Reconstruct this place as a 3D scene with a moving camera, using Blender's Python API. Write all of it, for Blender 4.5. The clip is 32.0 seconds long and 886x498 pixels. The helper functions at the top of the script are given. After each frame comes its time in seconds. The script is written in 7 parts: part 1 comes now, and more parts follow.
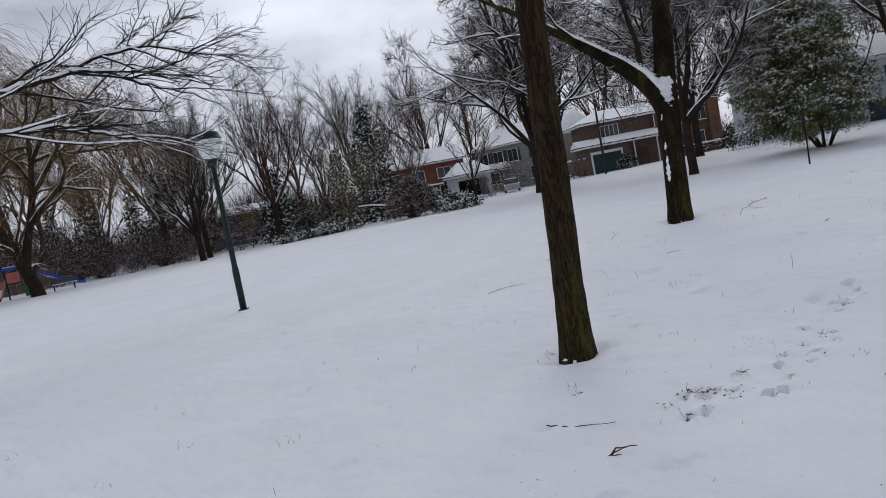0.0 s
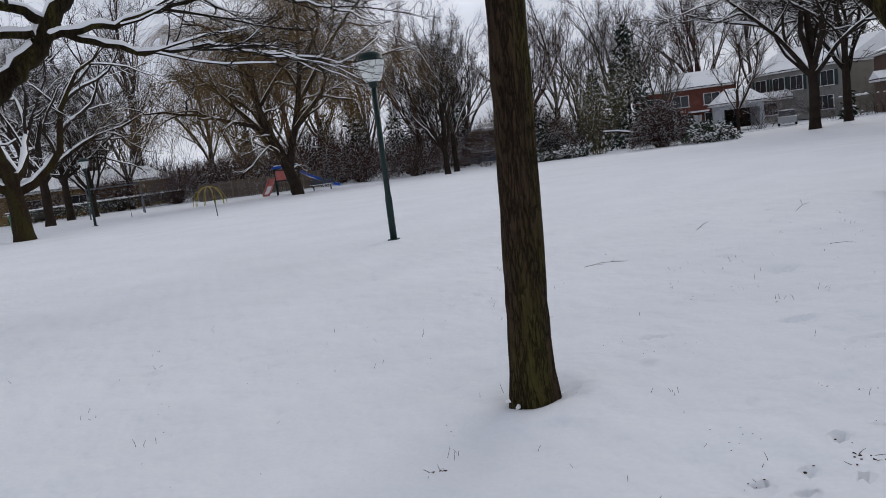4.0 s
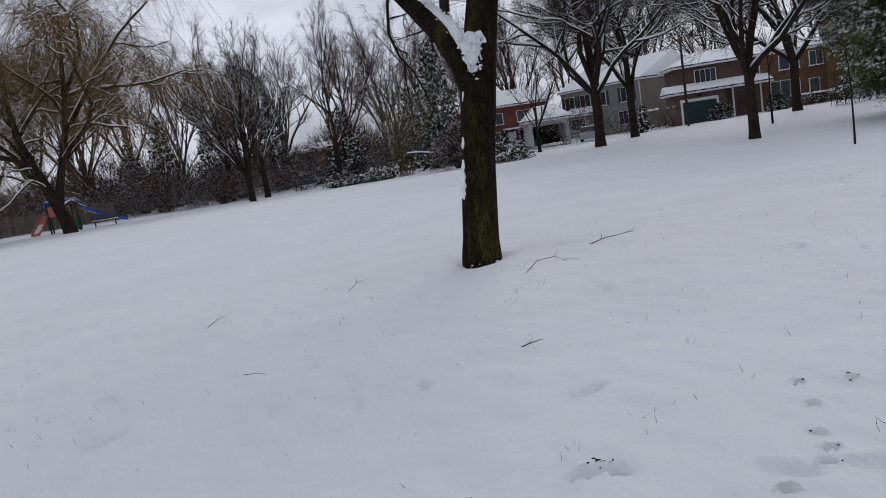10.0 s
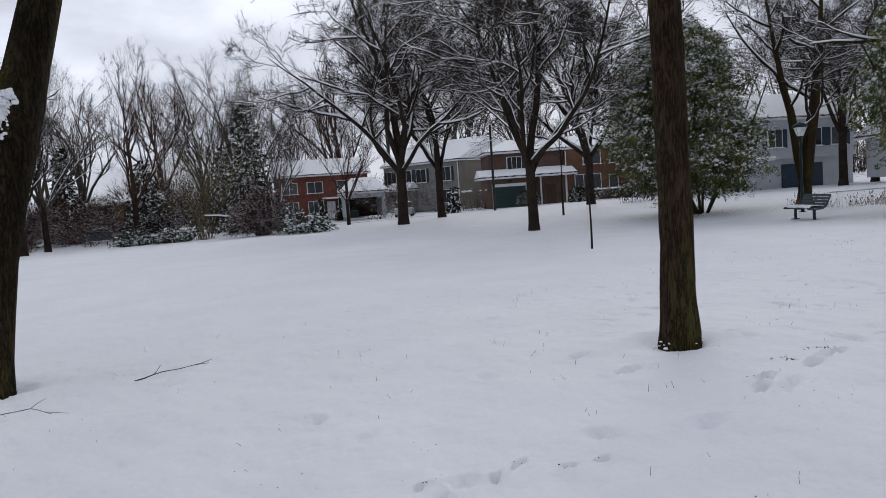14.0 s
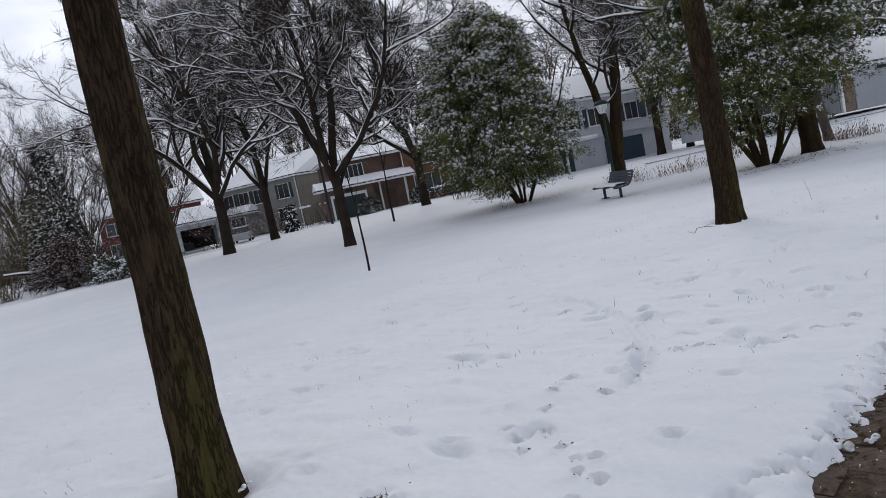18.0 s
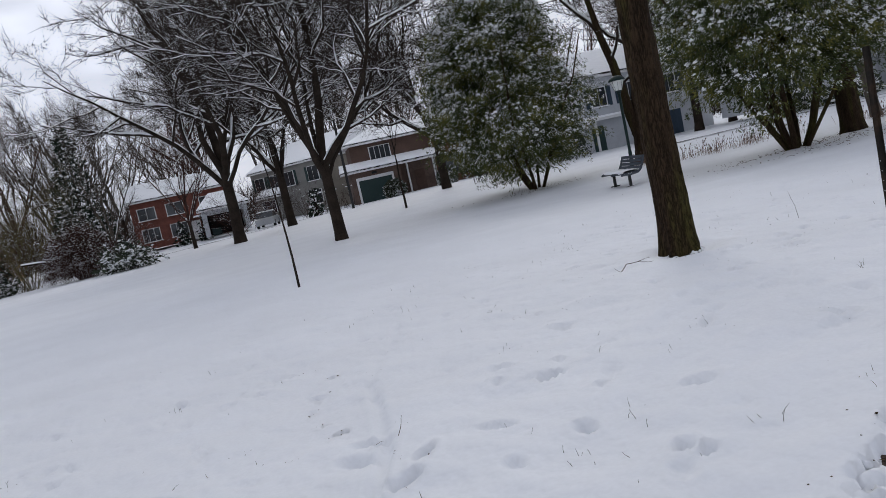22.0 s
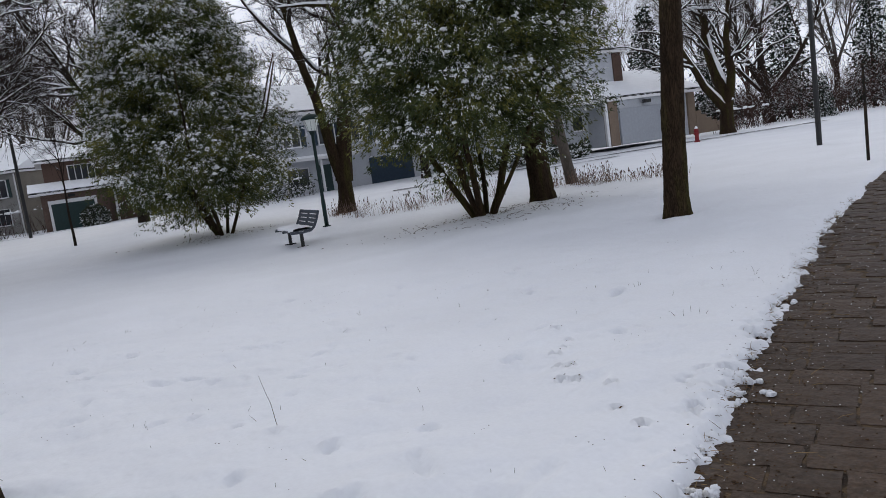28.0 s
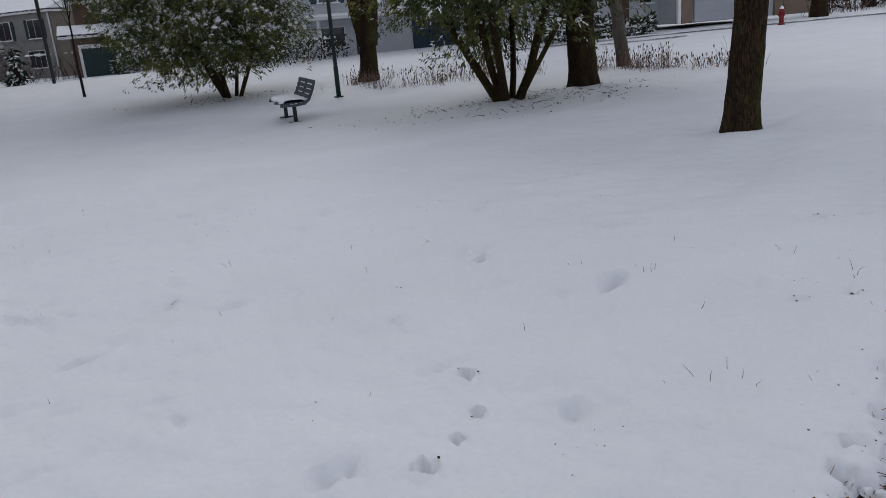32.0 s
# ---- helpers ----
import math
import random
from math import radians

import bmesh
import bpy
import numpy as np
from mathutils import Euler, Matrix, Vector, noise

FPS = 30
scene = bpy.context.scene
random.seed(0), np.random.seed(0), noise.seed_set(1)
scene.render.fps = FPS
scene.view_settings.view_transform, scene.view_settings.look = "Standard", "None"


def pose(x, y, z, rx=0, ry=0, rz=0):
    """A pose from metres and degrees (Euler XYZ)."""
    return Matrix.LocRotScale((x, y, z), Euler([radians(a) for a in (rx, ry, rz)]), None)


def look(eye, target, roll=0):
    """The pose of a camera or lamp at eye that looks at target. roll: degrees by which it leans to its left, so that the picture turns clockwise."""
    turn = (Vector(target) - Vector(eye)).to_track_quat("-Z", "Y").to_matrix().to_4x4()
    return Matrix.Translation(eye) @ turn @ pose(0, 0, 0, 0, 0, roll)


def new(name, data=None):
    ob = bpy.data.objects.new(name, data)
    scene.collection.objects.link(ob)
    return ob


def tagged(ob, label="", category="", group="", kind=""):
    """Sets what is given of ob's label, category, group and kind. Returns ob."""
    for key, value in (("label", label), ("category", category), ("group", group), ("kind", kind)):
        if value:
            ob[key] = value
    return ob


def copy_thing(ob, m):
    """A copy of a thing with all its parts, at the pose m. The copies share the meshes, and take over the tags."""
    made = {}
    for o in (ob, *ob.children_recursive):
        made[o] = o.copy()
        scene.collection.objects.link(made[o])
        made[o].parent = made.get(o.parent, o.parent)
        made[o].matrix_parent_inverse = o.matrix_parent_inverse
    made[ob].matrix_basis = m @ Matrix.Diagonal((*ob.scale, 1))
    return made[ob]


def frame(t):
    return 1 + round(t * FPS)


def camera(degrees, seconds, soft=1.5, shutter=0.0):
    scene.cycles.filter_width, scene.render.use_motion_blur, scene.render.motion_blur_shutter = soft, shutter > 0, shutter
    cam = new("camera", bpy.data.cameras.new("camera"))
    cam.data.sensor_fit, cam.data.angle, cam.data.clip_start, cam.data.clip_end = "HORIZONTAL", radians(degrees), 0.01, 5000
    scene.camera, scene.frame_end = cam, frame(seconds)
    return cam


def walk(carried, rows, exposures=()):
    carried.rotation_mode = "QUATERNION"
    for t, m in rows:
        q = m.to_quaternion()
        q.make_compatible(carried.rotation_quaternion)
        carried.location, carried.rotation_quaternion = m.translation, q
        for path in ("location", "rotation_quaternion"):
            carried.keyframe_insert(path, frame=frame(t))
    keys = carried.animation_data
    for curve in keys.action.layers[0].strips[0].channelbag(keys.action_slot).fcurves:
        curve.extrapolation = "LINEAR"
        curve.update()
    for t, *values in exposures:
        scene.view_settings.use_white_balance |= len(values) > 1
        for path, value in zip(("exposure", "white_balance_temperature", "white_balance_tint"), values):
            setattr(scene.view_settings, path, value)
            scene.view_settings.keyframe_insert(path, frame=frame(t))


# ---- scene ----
cam = camera(61.56, 32.0, soft=0.4)
SKY, SUN = 0.81, 1.42
EXPOSURES = [(0, -0.69), (2, -0.73), (5, -0.6), (7, -0.68), (9, -0.75), (11, -0.63), (12, -0.53), (13, -0.54), (16, -0.53), (18, -0.47), (20, -0.54), (24, -0.42), (26, -0.42), (29, -0.41), (30, -0.41), (31, -0.47), (32, -0.65)]
# seconds, eye, heading to the left, tilt, lean
PATH = [
    (0, -0.011, -0.000, 1.468, -5.19, -4.80, -10.73),
    (0.5, 0.332, 0.146, 1.462, -4.53, -4.85, -11.71),
    (1, 0.559, 0.345, 1.449, 0.81, -5.11, -11.66),
    (1.5, 0.739, 0.599, 1.492, 9.31, -4.87, -10.45),
    (2, 0.979, 0.830, 1.456, 10.76, -6.27, -9.49),
    (2.5, 1.229, 1.001, 1.452, 14.20, -5.09, -5.17),
    (4.5, 2.541, 1.842, 1.454, 15.61, -8.47, -7.64),
    (5, 2.897, 2.113, 1.479, 9.74, -8.68, -5.33),
    (5.5, 3.292, 2.381, 1.480, 5.04, -9.08, -5.19),
    (6, 3.627, 2.617, 1.473, 2.39, -8.81, -5.47),
    (6.5, 3.934, 2.939, 1.506, -0.96, -8.83, -5.38),
    (7, 4.285, 3.188, 1.476, -2.04, -8.62, -7.98),
    (7.5, 4.584, 3.454, 1.479, -0.47, -7.79, -8.79),
    (8, 4.865, 3.752, 1.511, -0.35, -7.83, -8.20),
    (8.5, 5.183, 4.007, 1.487, 0.10, -9.79, -10.33),
    (9, 5.516, 4.235, 1.501, 1.14, -9.83, -9.46),
    (9.5, 5.830, 4.532, 1.492, 3.10, -9.48, -8.58),
    (10, 6.192, 4.738, 1.472, 4.68, -8.11, -8.69),
    (10.5, 6.589, 4.950, 1.493, 5.34, -7.19, -8.58),
    (11, 6.934, 5.256, 1.462, 4.70, -7.14, -5.88),
    (11.5, 7.292, 5.497, 1.475, -1.85, -6.41, -3.75),
    (12, 7.687, 5.716, 1.529, -4.08, -3.34, -2.94),
    (12.5, 8.038, 5.985, 1.472, -4.11, -2.97, -2.33),
    (13, 8.384, 6.275, 1.495, -7.28, -3.53, -1.63),
    (13.5, 8.762, 6.521, 1.508, -7.73, -3.78, -2.72),
    (15.5, 10.062, 7.299, 1.491, -12.40, -7.23, -8.68),
    (16, 10.431, 7.549, 1.537, -16.23, -7.38, -7.49),
    (16.5, 10.854, 7.735, 1.538, -17.86, -6.60, -7.66),
    (17, 11.235, 7.951, 1.490, -19.05, -6.96, -7.27),
    (17.5, 11.625, 8.180, 1.527, -19.45, -6.42, -8.15),
    (18, 12.055, 8.380, 1.530, -18.05, -5.34, -11.55),
    (18.5, 12.387, 8.583, 1.482, -14.28, -6.47, -11.51),
    (19, 12.750, 8.797, 1.511, -16.76, -9.69, -9.76),
    (19.5, 13.182, 9.021, 1.494, -18.28, -11.23, -9.94),
    (20, 13.540, 9.273, 1.484, -12.14, -10.17, -10.47),
    (20.5, 13.912, 9.500, 1.553, -12.04, -8.56, -11.06),
    (21, 14.331, 9.675, 1.576, -12.80, -5.82, -12.44),
    (21.5, 14.685, 9.918, 1.506, -12.76, -5.96, -13.36),
    (22, 15.041, 10.163, 1.543, -13.66, -6.35, -12.45),
    (22.5, 15.456, 10.380, 1.540, -13.24, -6.34, -12.41),
    (23, 15.803, 10.666, 1.503, -12.24, -7.25, -12.23),
    (23.5, 16.147, 10.998, 1.538, -22.42, -8.82, -8.47),
    (24, 16.578, 11.265, 1.529, -29.15, -9.26, -6.64),
    (24.5, 16.931, 11.519, 1.483, -31.00, -10.08, -6.22),
    (25, 17.322, 11.760, 1.501, -34.86, -10.96, -5.22),
    (25.5, 17.741, 11.959, 1.489, -36.48, -11.61, -5.46),
    (26, 18.090, 12.170, 1.464, -35.76, -11.37, -5.94),
    (26.5, 18.419, 12.384, 1.545, -36.02, -7.39, -3.73),
    (28.5, 19.968, 13.291, 1.572, -30.28, -7.80, -9.63),
    (29, 20.270, 13.544, 1.538, -28.70, -8.39, -9.88),
    (29.5, 20.571, 13.822, 1.577, -28.50, -8.27, -8.40),
    (30, 20.939, 14.059, 1.540, -29.97, -8.86, -7.96),
    (30.5, 21.251, 14.292, 1.538, -29.61, -11.40, -8.21),
    (31, 21.518, 14.575, 1.574, -29.48, -12.39, -8.46),
    (31.5, 21.781, 14.786, 1.523, -30.07, -13.54, -7.35),
    (32, 22.053, 15.030, 1.515, -26.97, -16.90, -4.51),
]


def heading(x, y, z, yaw, pitch, roll):
    """Eye, heading (degrees to the left of +y), tilt and lean as a camera pose."""
    a, b = radians(yaw), radians(pitch)
    ahead = Vector((-math.sin(a) * math.cos(b), math.cos(a) * math.cos(b), math.sin(b)))
    return look((x, y, z), Vector((x, y, z)) + ahead * 2, roll)


walk(cam, [(r[0], heading(*r[1:])) for r in PATH], EXPOSURES)

# ---- world and light: a bright overcast winter noon ----
world = bpy.data.worlds.new("overcast")
scene.world = world
world.use_nodes = True
wt = world.node_tree
wt.nodes.clear()
w_out = wt.nodes.new("ShaderNodeOutputWorld")
w_mix = wt.nodes.new("ShaderNodeMixShader")
w_sky = wt.nodes.new("ShaderNodeTexSky")
w_sky.sky_type, w_sky.sun_disc = "NISHITA", False
w_sky.sun_elevation, w_sky.sun_rotation = radians(30), radians(20)
w_b1 = wt.nodes.new("ShaderNodeBackground")
w_b1.inputs["Strength"].default_value = 0.10
w_b2 = wt.nodes.new("ShaderNodeBackground")
w_b2.inputs["Strength"].default_value = SKY
w_co = wt.nodes.new("ShaderNodeTexCoord")
w_map = wt.nodes.new("ShaderNodeMapping")
w_map.inputs["Scale"].default_value = (1.0, 1.0, 2.6)
w_n = wt.nodes.new("ShaderNodeTexNoise")
w_n.inputs["Scale"].default_value, w_n.inputs["Detail"].default_value, w_n.inputs["Roughness"].default_value = 2.3, 6.0, 0.55
w_r = wt.nodes.new("ShaderNodeValToRGB")
w_r.color_ramp.elements[0].position, w_r.color_ramp.elements[0].color = 0.36, (0.56, 0.592, 0.705, 1)
w_r.color_ramp.elements[1].position, w_r.color_ramp.elements[1].color = 0.64, (1.26, 1.32, 1.50, 1)
wt.links.new(w_co.outputs["Generated"], w_map.inputs["Vector"])
wt.links.new(w_map.outputs["Vector"], w_n.inputs["Vector"])
wt.links.new(w_n.outputs["Fac"], w_r.inputs["Fac"])
wt.links.new(w_r.outputs["Color"], w_b2.inputs["Color"])
w_sep = wt.nodes.new("ShaderNodeSeparateXYZ")
w_low = wt.nodes.new("ShaderNodeMapRange")
w_low.interpolation_type = "SMOOTHSTEP"
for k, v in enumerate((0.12, 0.75, SKY * 1.45, SKY * 0.915)):
    w_low.inputs[k + 1].default_value = v
wt.links.new(w_co.outputs["Generated"], w_sep.inputs[0])
wt.links.new(w_sep.outputs[2], w_low.inputs[0])
wt.links.new(w_low.outputs[0], w_b2.inputs["Strength"])
wt.links.new(w_sky.outputs["Color"], w_b1.inputs["Color"])
w_mix.inputs["Fac"].default_value = 0.93
wt.links.new(w_b1.outputs[0], w_mix.inputs[1])
wt.links.new(w_b2.outputs[0], w_mix.inputs[2])
wt.links.new(w_mix.outputs[0], w_out.inputs["Surface"])

sun_data = bpy.data.lights.new("sun", "SUN")
sun_data.energy, sun_data.angle, sun_data.color = SUN, radians(34), (1.0, 0.975, 0.94)
sun = new("sun", sun_data)
sun.matrix_world = look((0, 0, 60), (0 - 60 * math.sin(radians(20)), -60 * math.cos(radians(20)), 60 - 35))


# ---- materials ----
def material(name, colour, rough=0.7, metal=0.0, vary=0.25, scale=6.0, fine=60.0, bump=0.0, bump_scale=None, second=None,
             spec=0.3, stretch=(1, 1, 1), snow=0.0, spread=0.0, mask=(0.45, 0.6), coords="Object", furrow=0.0, depth=0.02, crack=(0.74, 0.72, 0.70), crack_wide=0.16, relief=0.035):
    """A node material: a base colour broken up by coarse and fine noise, a second colour in patches, bump,
    settled snow on faces that look up, and a spread between pieces."""
    m = bpy.data.materials.new(name)
    m.use_nodes = True
    t = m.node_tree
    b = t.nodes["Principled BSDF"]
    b.inputs["Roughness"].default_value, b.inputs["Metallic"].default_value = rough, metal
    b.inputs["Specular IOR Level"].default_value = spec
    co = t.nodes.new("ShaderNodeTexCoord")
    mp = t.nodes.new("ShaderNodeMapping")
    mp.inputs["Scale"].default_value = stretch
    t.links.new(co.outputs[coords], mp.inputs["Vector"])

    def noise_node(s, detail=4.0):
        n = t.nodes.new("ShaderNodeTexNoise")
        n.inputs["Scale"].default_value, n.inputs["Detail"].default_value = s, detail
        t.links.new(mp.outputs["Vector"], n.inputs["Vector"])
        return n.outputs["Fac"]

    def mix(kind, fac, a, c):
        n = t.nodes.new("ShaderNodeMix")
        n.data_type, n.blend_type = "RGBA", kind
        for sock, v in ((n.inputs[0], fac), (n.inputs[6], a), (n.inputs[7], c)):
            if isinstance(v, bpy.types.NodeSocket):
                t.links.new(v, sock)
            else:
                sock.default_value = v if not isinstance(v, tuple) else (*v[:3], 1)
        return n.outputs[2]

    def ramp(v, lo, hi, a=0.0, c=1.0):
        n = t.nodes.new("ShaderNodeMapRange")
        n.inputs[1].default_value, n.inputs[2].default_value, n.inputs[3].default_value, n.inputs[4].default_value = lo, hi, a, c
        t.links.new(v, n.inputs[0])
        return n.outputs[0]

    coarse, small = noise_node(scale), noise_node(fine, 3.0)
    col = mix("MIX", 0.0, colour, colour)
    if second:
        col = mix("MIX", ramp(coarse, *mask), colour, second)
    shade = t.nodes.new("ShaderNodeCombineColor")
    grey = t.nodes.new("ShaderNodeMath")
    grey.operation = "MULTIPLY"
    t.links.new(ramp(coarse, 0.3, 0.7, 1 - vary, 1 + vary), grey.inputs[0])
    t.links.new(ramp(small, 0.3, 0.7, 1 - vary * 0.7, 1 + vary * 0.7), grey.inputs[1])
    value = grey.outputs[0]
    if spread:
        info = t.nodes.new("ShaderNodeObjectInfo")
        geo = t.nodes.new("ShaderNodeNewGeometry")
        both = t.nodes.new("ShaderNodeMath")
        both.operation = "ADD"
        t.links.new(info.outputs["Random"], both.inputs[0])
        t.links.new(geo.outputs["Random Per Island"], both.inputs[1])
        frac = t.nodes.new("ShaderNodeMath")
        frac.operation = "FRACT"
        t.links.new(both.outputs[0], frac.inputs[0])
        m2 = t.nodes.new("ShaderNodeMath")
        m2.operation = "MULTIPLY"
        t.links.new(value, m2.inputs[0])
        t.links.new(ramp(frac.outputs[0], 0, 1, 1 - spread, 1 + spread), m2.inputs[1])
        value = m2.outputs[0]
    for k in range(3):
        t.links.new(value, shade.inputs[k])
    col = mix("MULTIPLY", 1.0, col, shade.outputs[0])
    if snow:
        geo = t.nodes.new("ShaderNodeNewGeometry")
        sep = t.nodes.new("ShaderNodeSeparateXYZ")
        t.links.new(geo.outputs["Normal"], sep.inputs[0])
        add = t.nodes.new("ShaderNodeMath")
        add.operation = "ADD"
        t.links.new(sep.outputs[2], add.inputs[0])
        t.links.new(ramp(noise_node(3.0), 0.3, 0.7, -0.45, 0.45), add.inputs[1])
        col = mix("MIX", ramp(add.outputs[0], 1.0 - snow, 1.15 - snow), col, (0.83, 0.85, 0.88))
    t.links.new(col, b.inputs["Base Color"])
    if bump:
        bn = t.nodes.new("ShaderNodeBump")
        bn.inputs["Strength"].default_value, bn.inputs["Distance"].default_value = bump, depth
        h = noise_node(bump_scale or fine, 6.0 if depth < 0.03 else 2.5)
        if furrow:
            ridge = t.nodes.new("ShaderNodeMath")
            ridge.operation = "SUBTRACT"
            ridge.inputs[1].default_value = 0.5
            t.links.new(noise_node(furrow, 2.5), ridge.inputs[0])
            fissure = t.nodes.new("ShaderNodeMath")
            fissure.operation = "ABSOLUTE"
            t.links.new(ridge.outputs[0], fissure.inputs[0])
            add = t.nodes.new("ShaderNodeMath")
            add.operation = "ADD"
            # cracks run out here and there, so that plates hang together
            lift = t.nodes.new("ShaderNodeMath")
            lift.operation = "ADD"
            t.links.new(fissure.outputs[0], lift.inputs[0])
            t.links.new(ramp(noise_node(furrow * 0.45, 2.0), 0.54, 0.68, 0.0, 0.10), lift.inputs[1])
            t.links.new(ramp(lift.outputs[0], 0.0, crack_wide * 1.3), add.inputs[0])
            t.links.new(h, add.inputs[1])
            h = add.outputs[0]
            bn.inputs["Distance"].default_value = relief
            # base colour goes darker along the same cracks that the bump sinks
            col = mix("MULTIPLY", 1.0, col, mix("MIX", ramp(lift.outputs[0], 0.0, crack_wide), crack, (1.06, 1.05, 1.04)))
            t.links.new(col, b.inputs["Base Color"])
        t.links.new(h, bn.inputs["Height"])
        t.links.new(bn.outputs["Normal"], b.inputs["Normal"])
    return m


M = {}
M["snow"] = material("snow", (0.84, 0.855, 0.885), 0.75, vary=0.03, scale=0.6, fine=40, bump=0.8, bump_scale=3.4, spec=0.15, depth=0.07)
M["snow_cap"] = material("snow_cap", (0.92, 0.93, 0.945), 0.8, vary=0.03, scale=3, fine=60, bump=0.3, bump_scale=35, spec=0.15)
M["snow_dirty"] = material("snow_dirty", (0.72, 0.71, 0.69), 0.8, vary=0.15, scale=14, fine=90, bump=0.5, bump_scale=60, spec=0.15, second=(0.38, 0.34, 0.28), mask=(0.56, 0.7))
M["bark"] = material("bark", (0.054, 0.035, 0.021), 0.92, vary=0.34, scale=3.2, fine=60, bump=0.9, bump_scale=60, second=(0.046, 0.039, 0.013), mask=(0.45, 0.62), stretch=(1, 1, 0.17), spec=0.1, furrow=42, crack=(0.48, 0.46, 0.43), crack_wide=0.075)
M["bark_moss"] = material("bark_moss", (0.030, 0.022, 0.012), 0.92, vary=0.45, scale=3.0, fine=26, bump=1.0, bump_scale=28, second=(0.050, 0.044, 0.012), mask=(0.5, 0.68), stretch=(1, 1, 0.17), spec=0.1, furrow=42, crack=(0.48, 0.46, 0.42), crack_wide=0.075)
M["bark_pale"] = material("bark_pale", (0.105, 0.09, 0.075), 0.92, vary=0.3, scale=4, fine=30, bump=0.5, bump_scale=30, spec=0.1, stretch=(1, 1, 0.4))
M["bark_far"] = material("bark_far", (0.028, 0.021, 0.016), 0.92, vary=0.35, scale=2, fine=14, snow=0.2, spec=0.1)
M["twig"] = material("twig", (0.036, 0.027, 0.022), 0.9, vary=0.25, scale=1.5, fine=20, snow=0.40, spec=0.1)
M["twig_red"] = material("twig_red", (0.062, 0.034, 0.027), 0.9, vary=0.25, scale=1.5, fine=20, snow=0.36, spec=0.1)
M["twig_grey"] = material("twig_grey", (0.075, 0.062, 0.052), 0.9, vary=0.25, scale=1.5, fine=20, snow=0.45, spec=0.1)
M["twig_olive"] = material("twig_olive", (0.115, 0.098, 0.052), 0.9, vary=0.3, scale=2, fine=20, snow=0.22, spec=0.1)
M["twig_near"] = material("twig_near", (0.024, 0.018, 0.014), 0.9, vary=0.3, scale=4, fine=30, snow=0.10, spec=0.1)
M["willow_twig"] = material("willow_twig", (0.16, 0.105, 0.048), 0.9, vary=0.3, scale=0.8, fine=8, spec=0.1)
M["cedar_leaf"] = material("cedar_leaf", (0.072, 0.092, 0.036), 0.8, vary=0.55, scale=1.1, fine=11, second=(0.130, 0.122, 0.032), mask=(0.46, 0.66), snow=0.14, spec=0.15)
M["spruce_leaf"] = material("spruce_leaf", (0.020, 0.030, 0.021), 0.85, vary=0.4, scale=1.0, fine=10, snow=0.2, spec=0.1)
M["shrub_leaf"] = material("shrub_leaf", (0.045, 0.055, 0.035), 0.75, vary=0.4, scale=2.0, fine=14, snow=0.5, spec=0.2)
M["dry_stalk"] = material("dry_stalk", (0.20, 0.135, 0.10), 0.9, vary=0.35, scale=3, fine=20, spec=0.1)
M["dry_head"] = material("dry_head", (0.13, 0.085, 0.075), 0.9, vary=0.35, scale=5, fine=40, spec=0.1)
M["straw"] = material("straw", (0.22, 0.15, 0.075), 0.9, vary=0.35, scale=9, fine=60, spec=0.1, spread=0.45)
M["grass"] = material("grass", (0.085, 0.075, 0.035), 0.9, vary=0.35, scale=3, fine=20, spec=0.1)
M["litter"] = material("litter", (0.070, 0.040, 0.020), 0.9, vary=0.4, scale=8, fine=40, spec=0.15, spread=0.4)
M["green_metal"] = material("green_metal", (0.006, 0.022, 0.019), 0.5, vary=0.2, scale=5, fine=50, spec=0.3)
M["black_metal"] = material("black_metal", (0.018, 0.018, 0.018), 0.5, vary=0.25, scale=6, fine=60, spec=0.4)
M["grey_metal"] = material("grey_metal", (0.09, 0.10, 0.12), 0.5, vary=0.25, scale=6, fine=50, spec=0.4)
M["post_steel"] = material("post_steel", (0.019, 0.016, 0.013), 0.7, vary=0.35, scale=7, fine=60, bump=0.2, spec=0.15, second=(0.034, 0.022, 0.014))
M["bolt_hole"] = material("bolt_hole", (0.55, 0.55, 0.55), 0.6)
M["lamp_glass"] = material("lamp_glass", (0.80, 0.83, 0.80), 0.35, vary=0.08, scale=4, fine=20, spec=0.5)
M["slate_plastic"] = material("slate_plastic", (0.060, 0.070, 0.088), 0.55, vary=0.15, scale=5, fine=50, spec=0.35)
M["red_plastic"] = material("red_plastic", (0.58, 0.17, 0.15), 0.45, vary=0.15, scale=2, fine=20)
M["blue_plastic"] = material("blue_plastic", (0.018, 0.10, 0.55), 0.4, vary=0.15, scale=2, fine=20)
M["yellow_metal"] = material("yellow_metal", (0.36, 0.28, 0.05), 0.45, vary=0.15, scale=2, fine=20)
M["hydrant_red"] = material("hydrant_red", (0.20, 0.018, 0.02), 0.5, vary=0.2, scale=5, fine=30)
M["bin_green"] = material("bin_green", (0.01, 0.14, 0.05), 0.5, vary=0.15)
M["wood_fence"] = material("wood_fence", (0.13, 0.105, 0.085), 0.9, vary=0.3, scale=2, fine=25, spread=0.25)
M["brick_red"] = material("brick_red", (0.165, 0.060, 0.044), 0.9, vary=0.25, scale=1.5, fine=12, bump=0.3, bump_scale=14)
M["brick_orange"] = material("brick_orange", (0.140, 0.075, 0.046), 0.9, vary=0.25, scale=1.5, fine=12, bump=0.3, bump_scale=14)
M["brick_brown"] = material("brick_brown", (0.125, 0.085, 0.068), 0.9, vary=0.2, scale=1.5, fine=12, bump=0.3, bump_scale=14)
M["brick_tan"] = material("brick_tan", (0.27, 0.18, 0.075), 0.9, vary=0.2, scale=1.5, fine=12, bump=0.3, bump_scale=14)
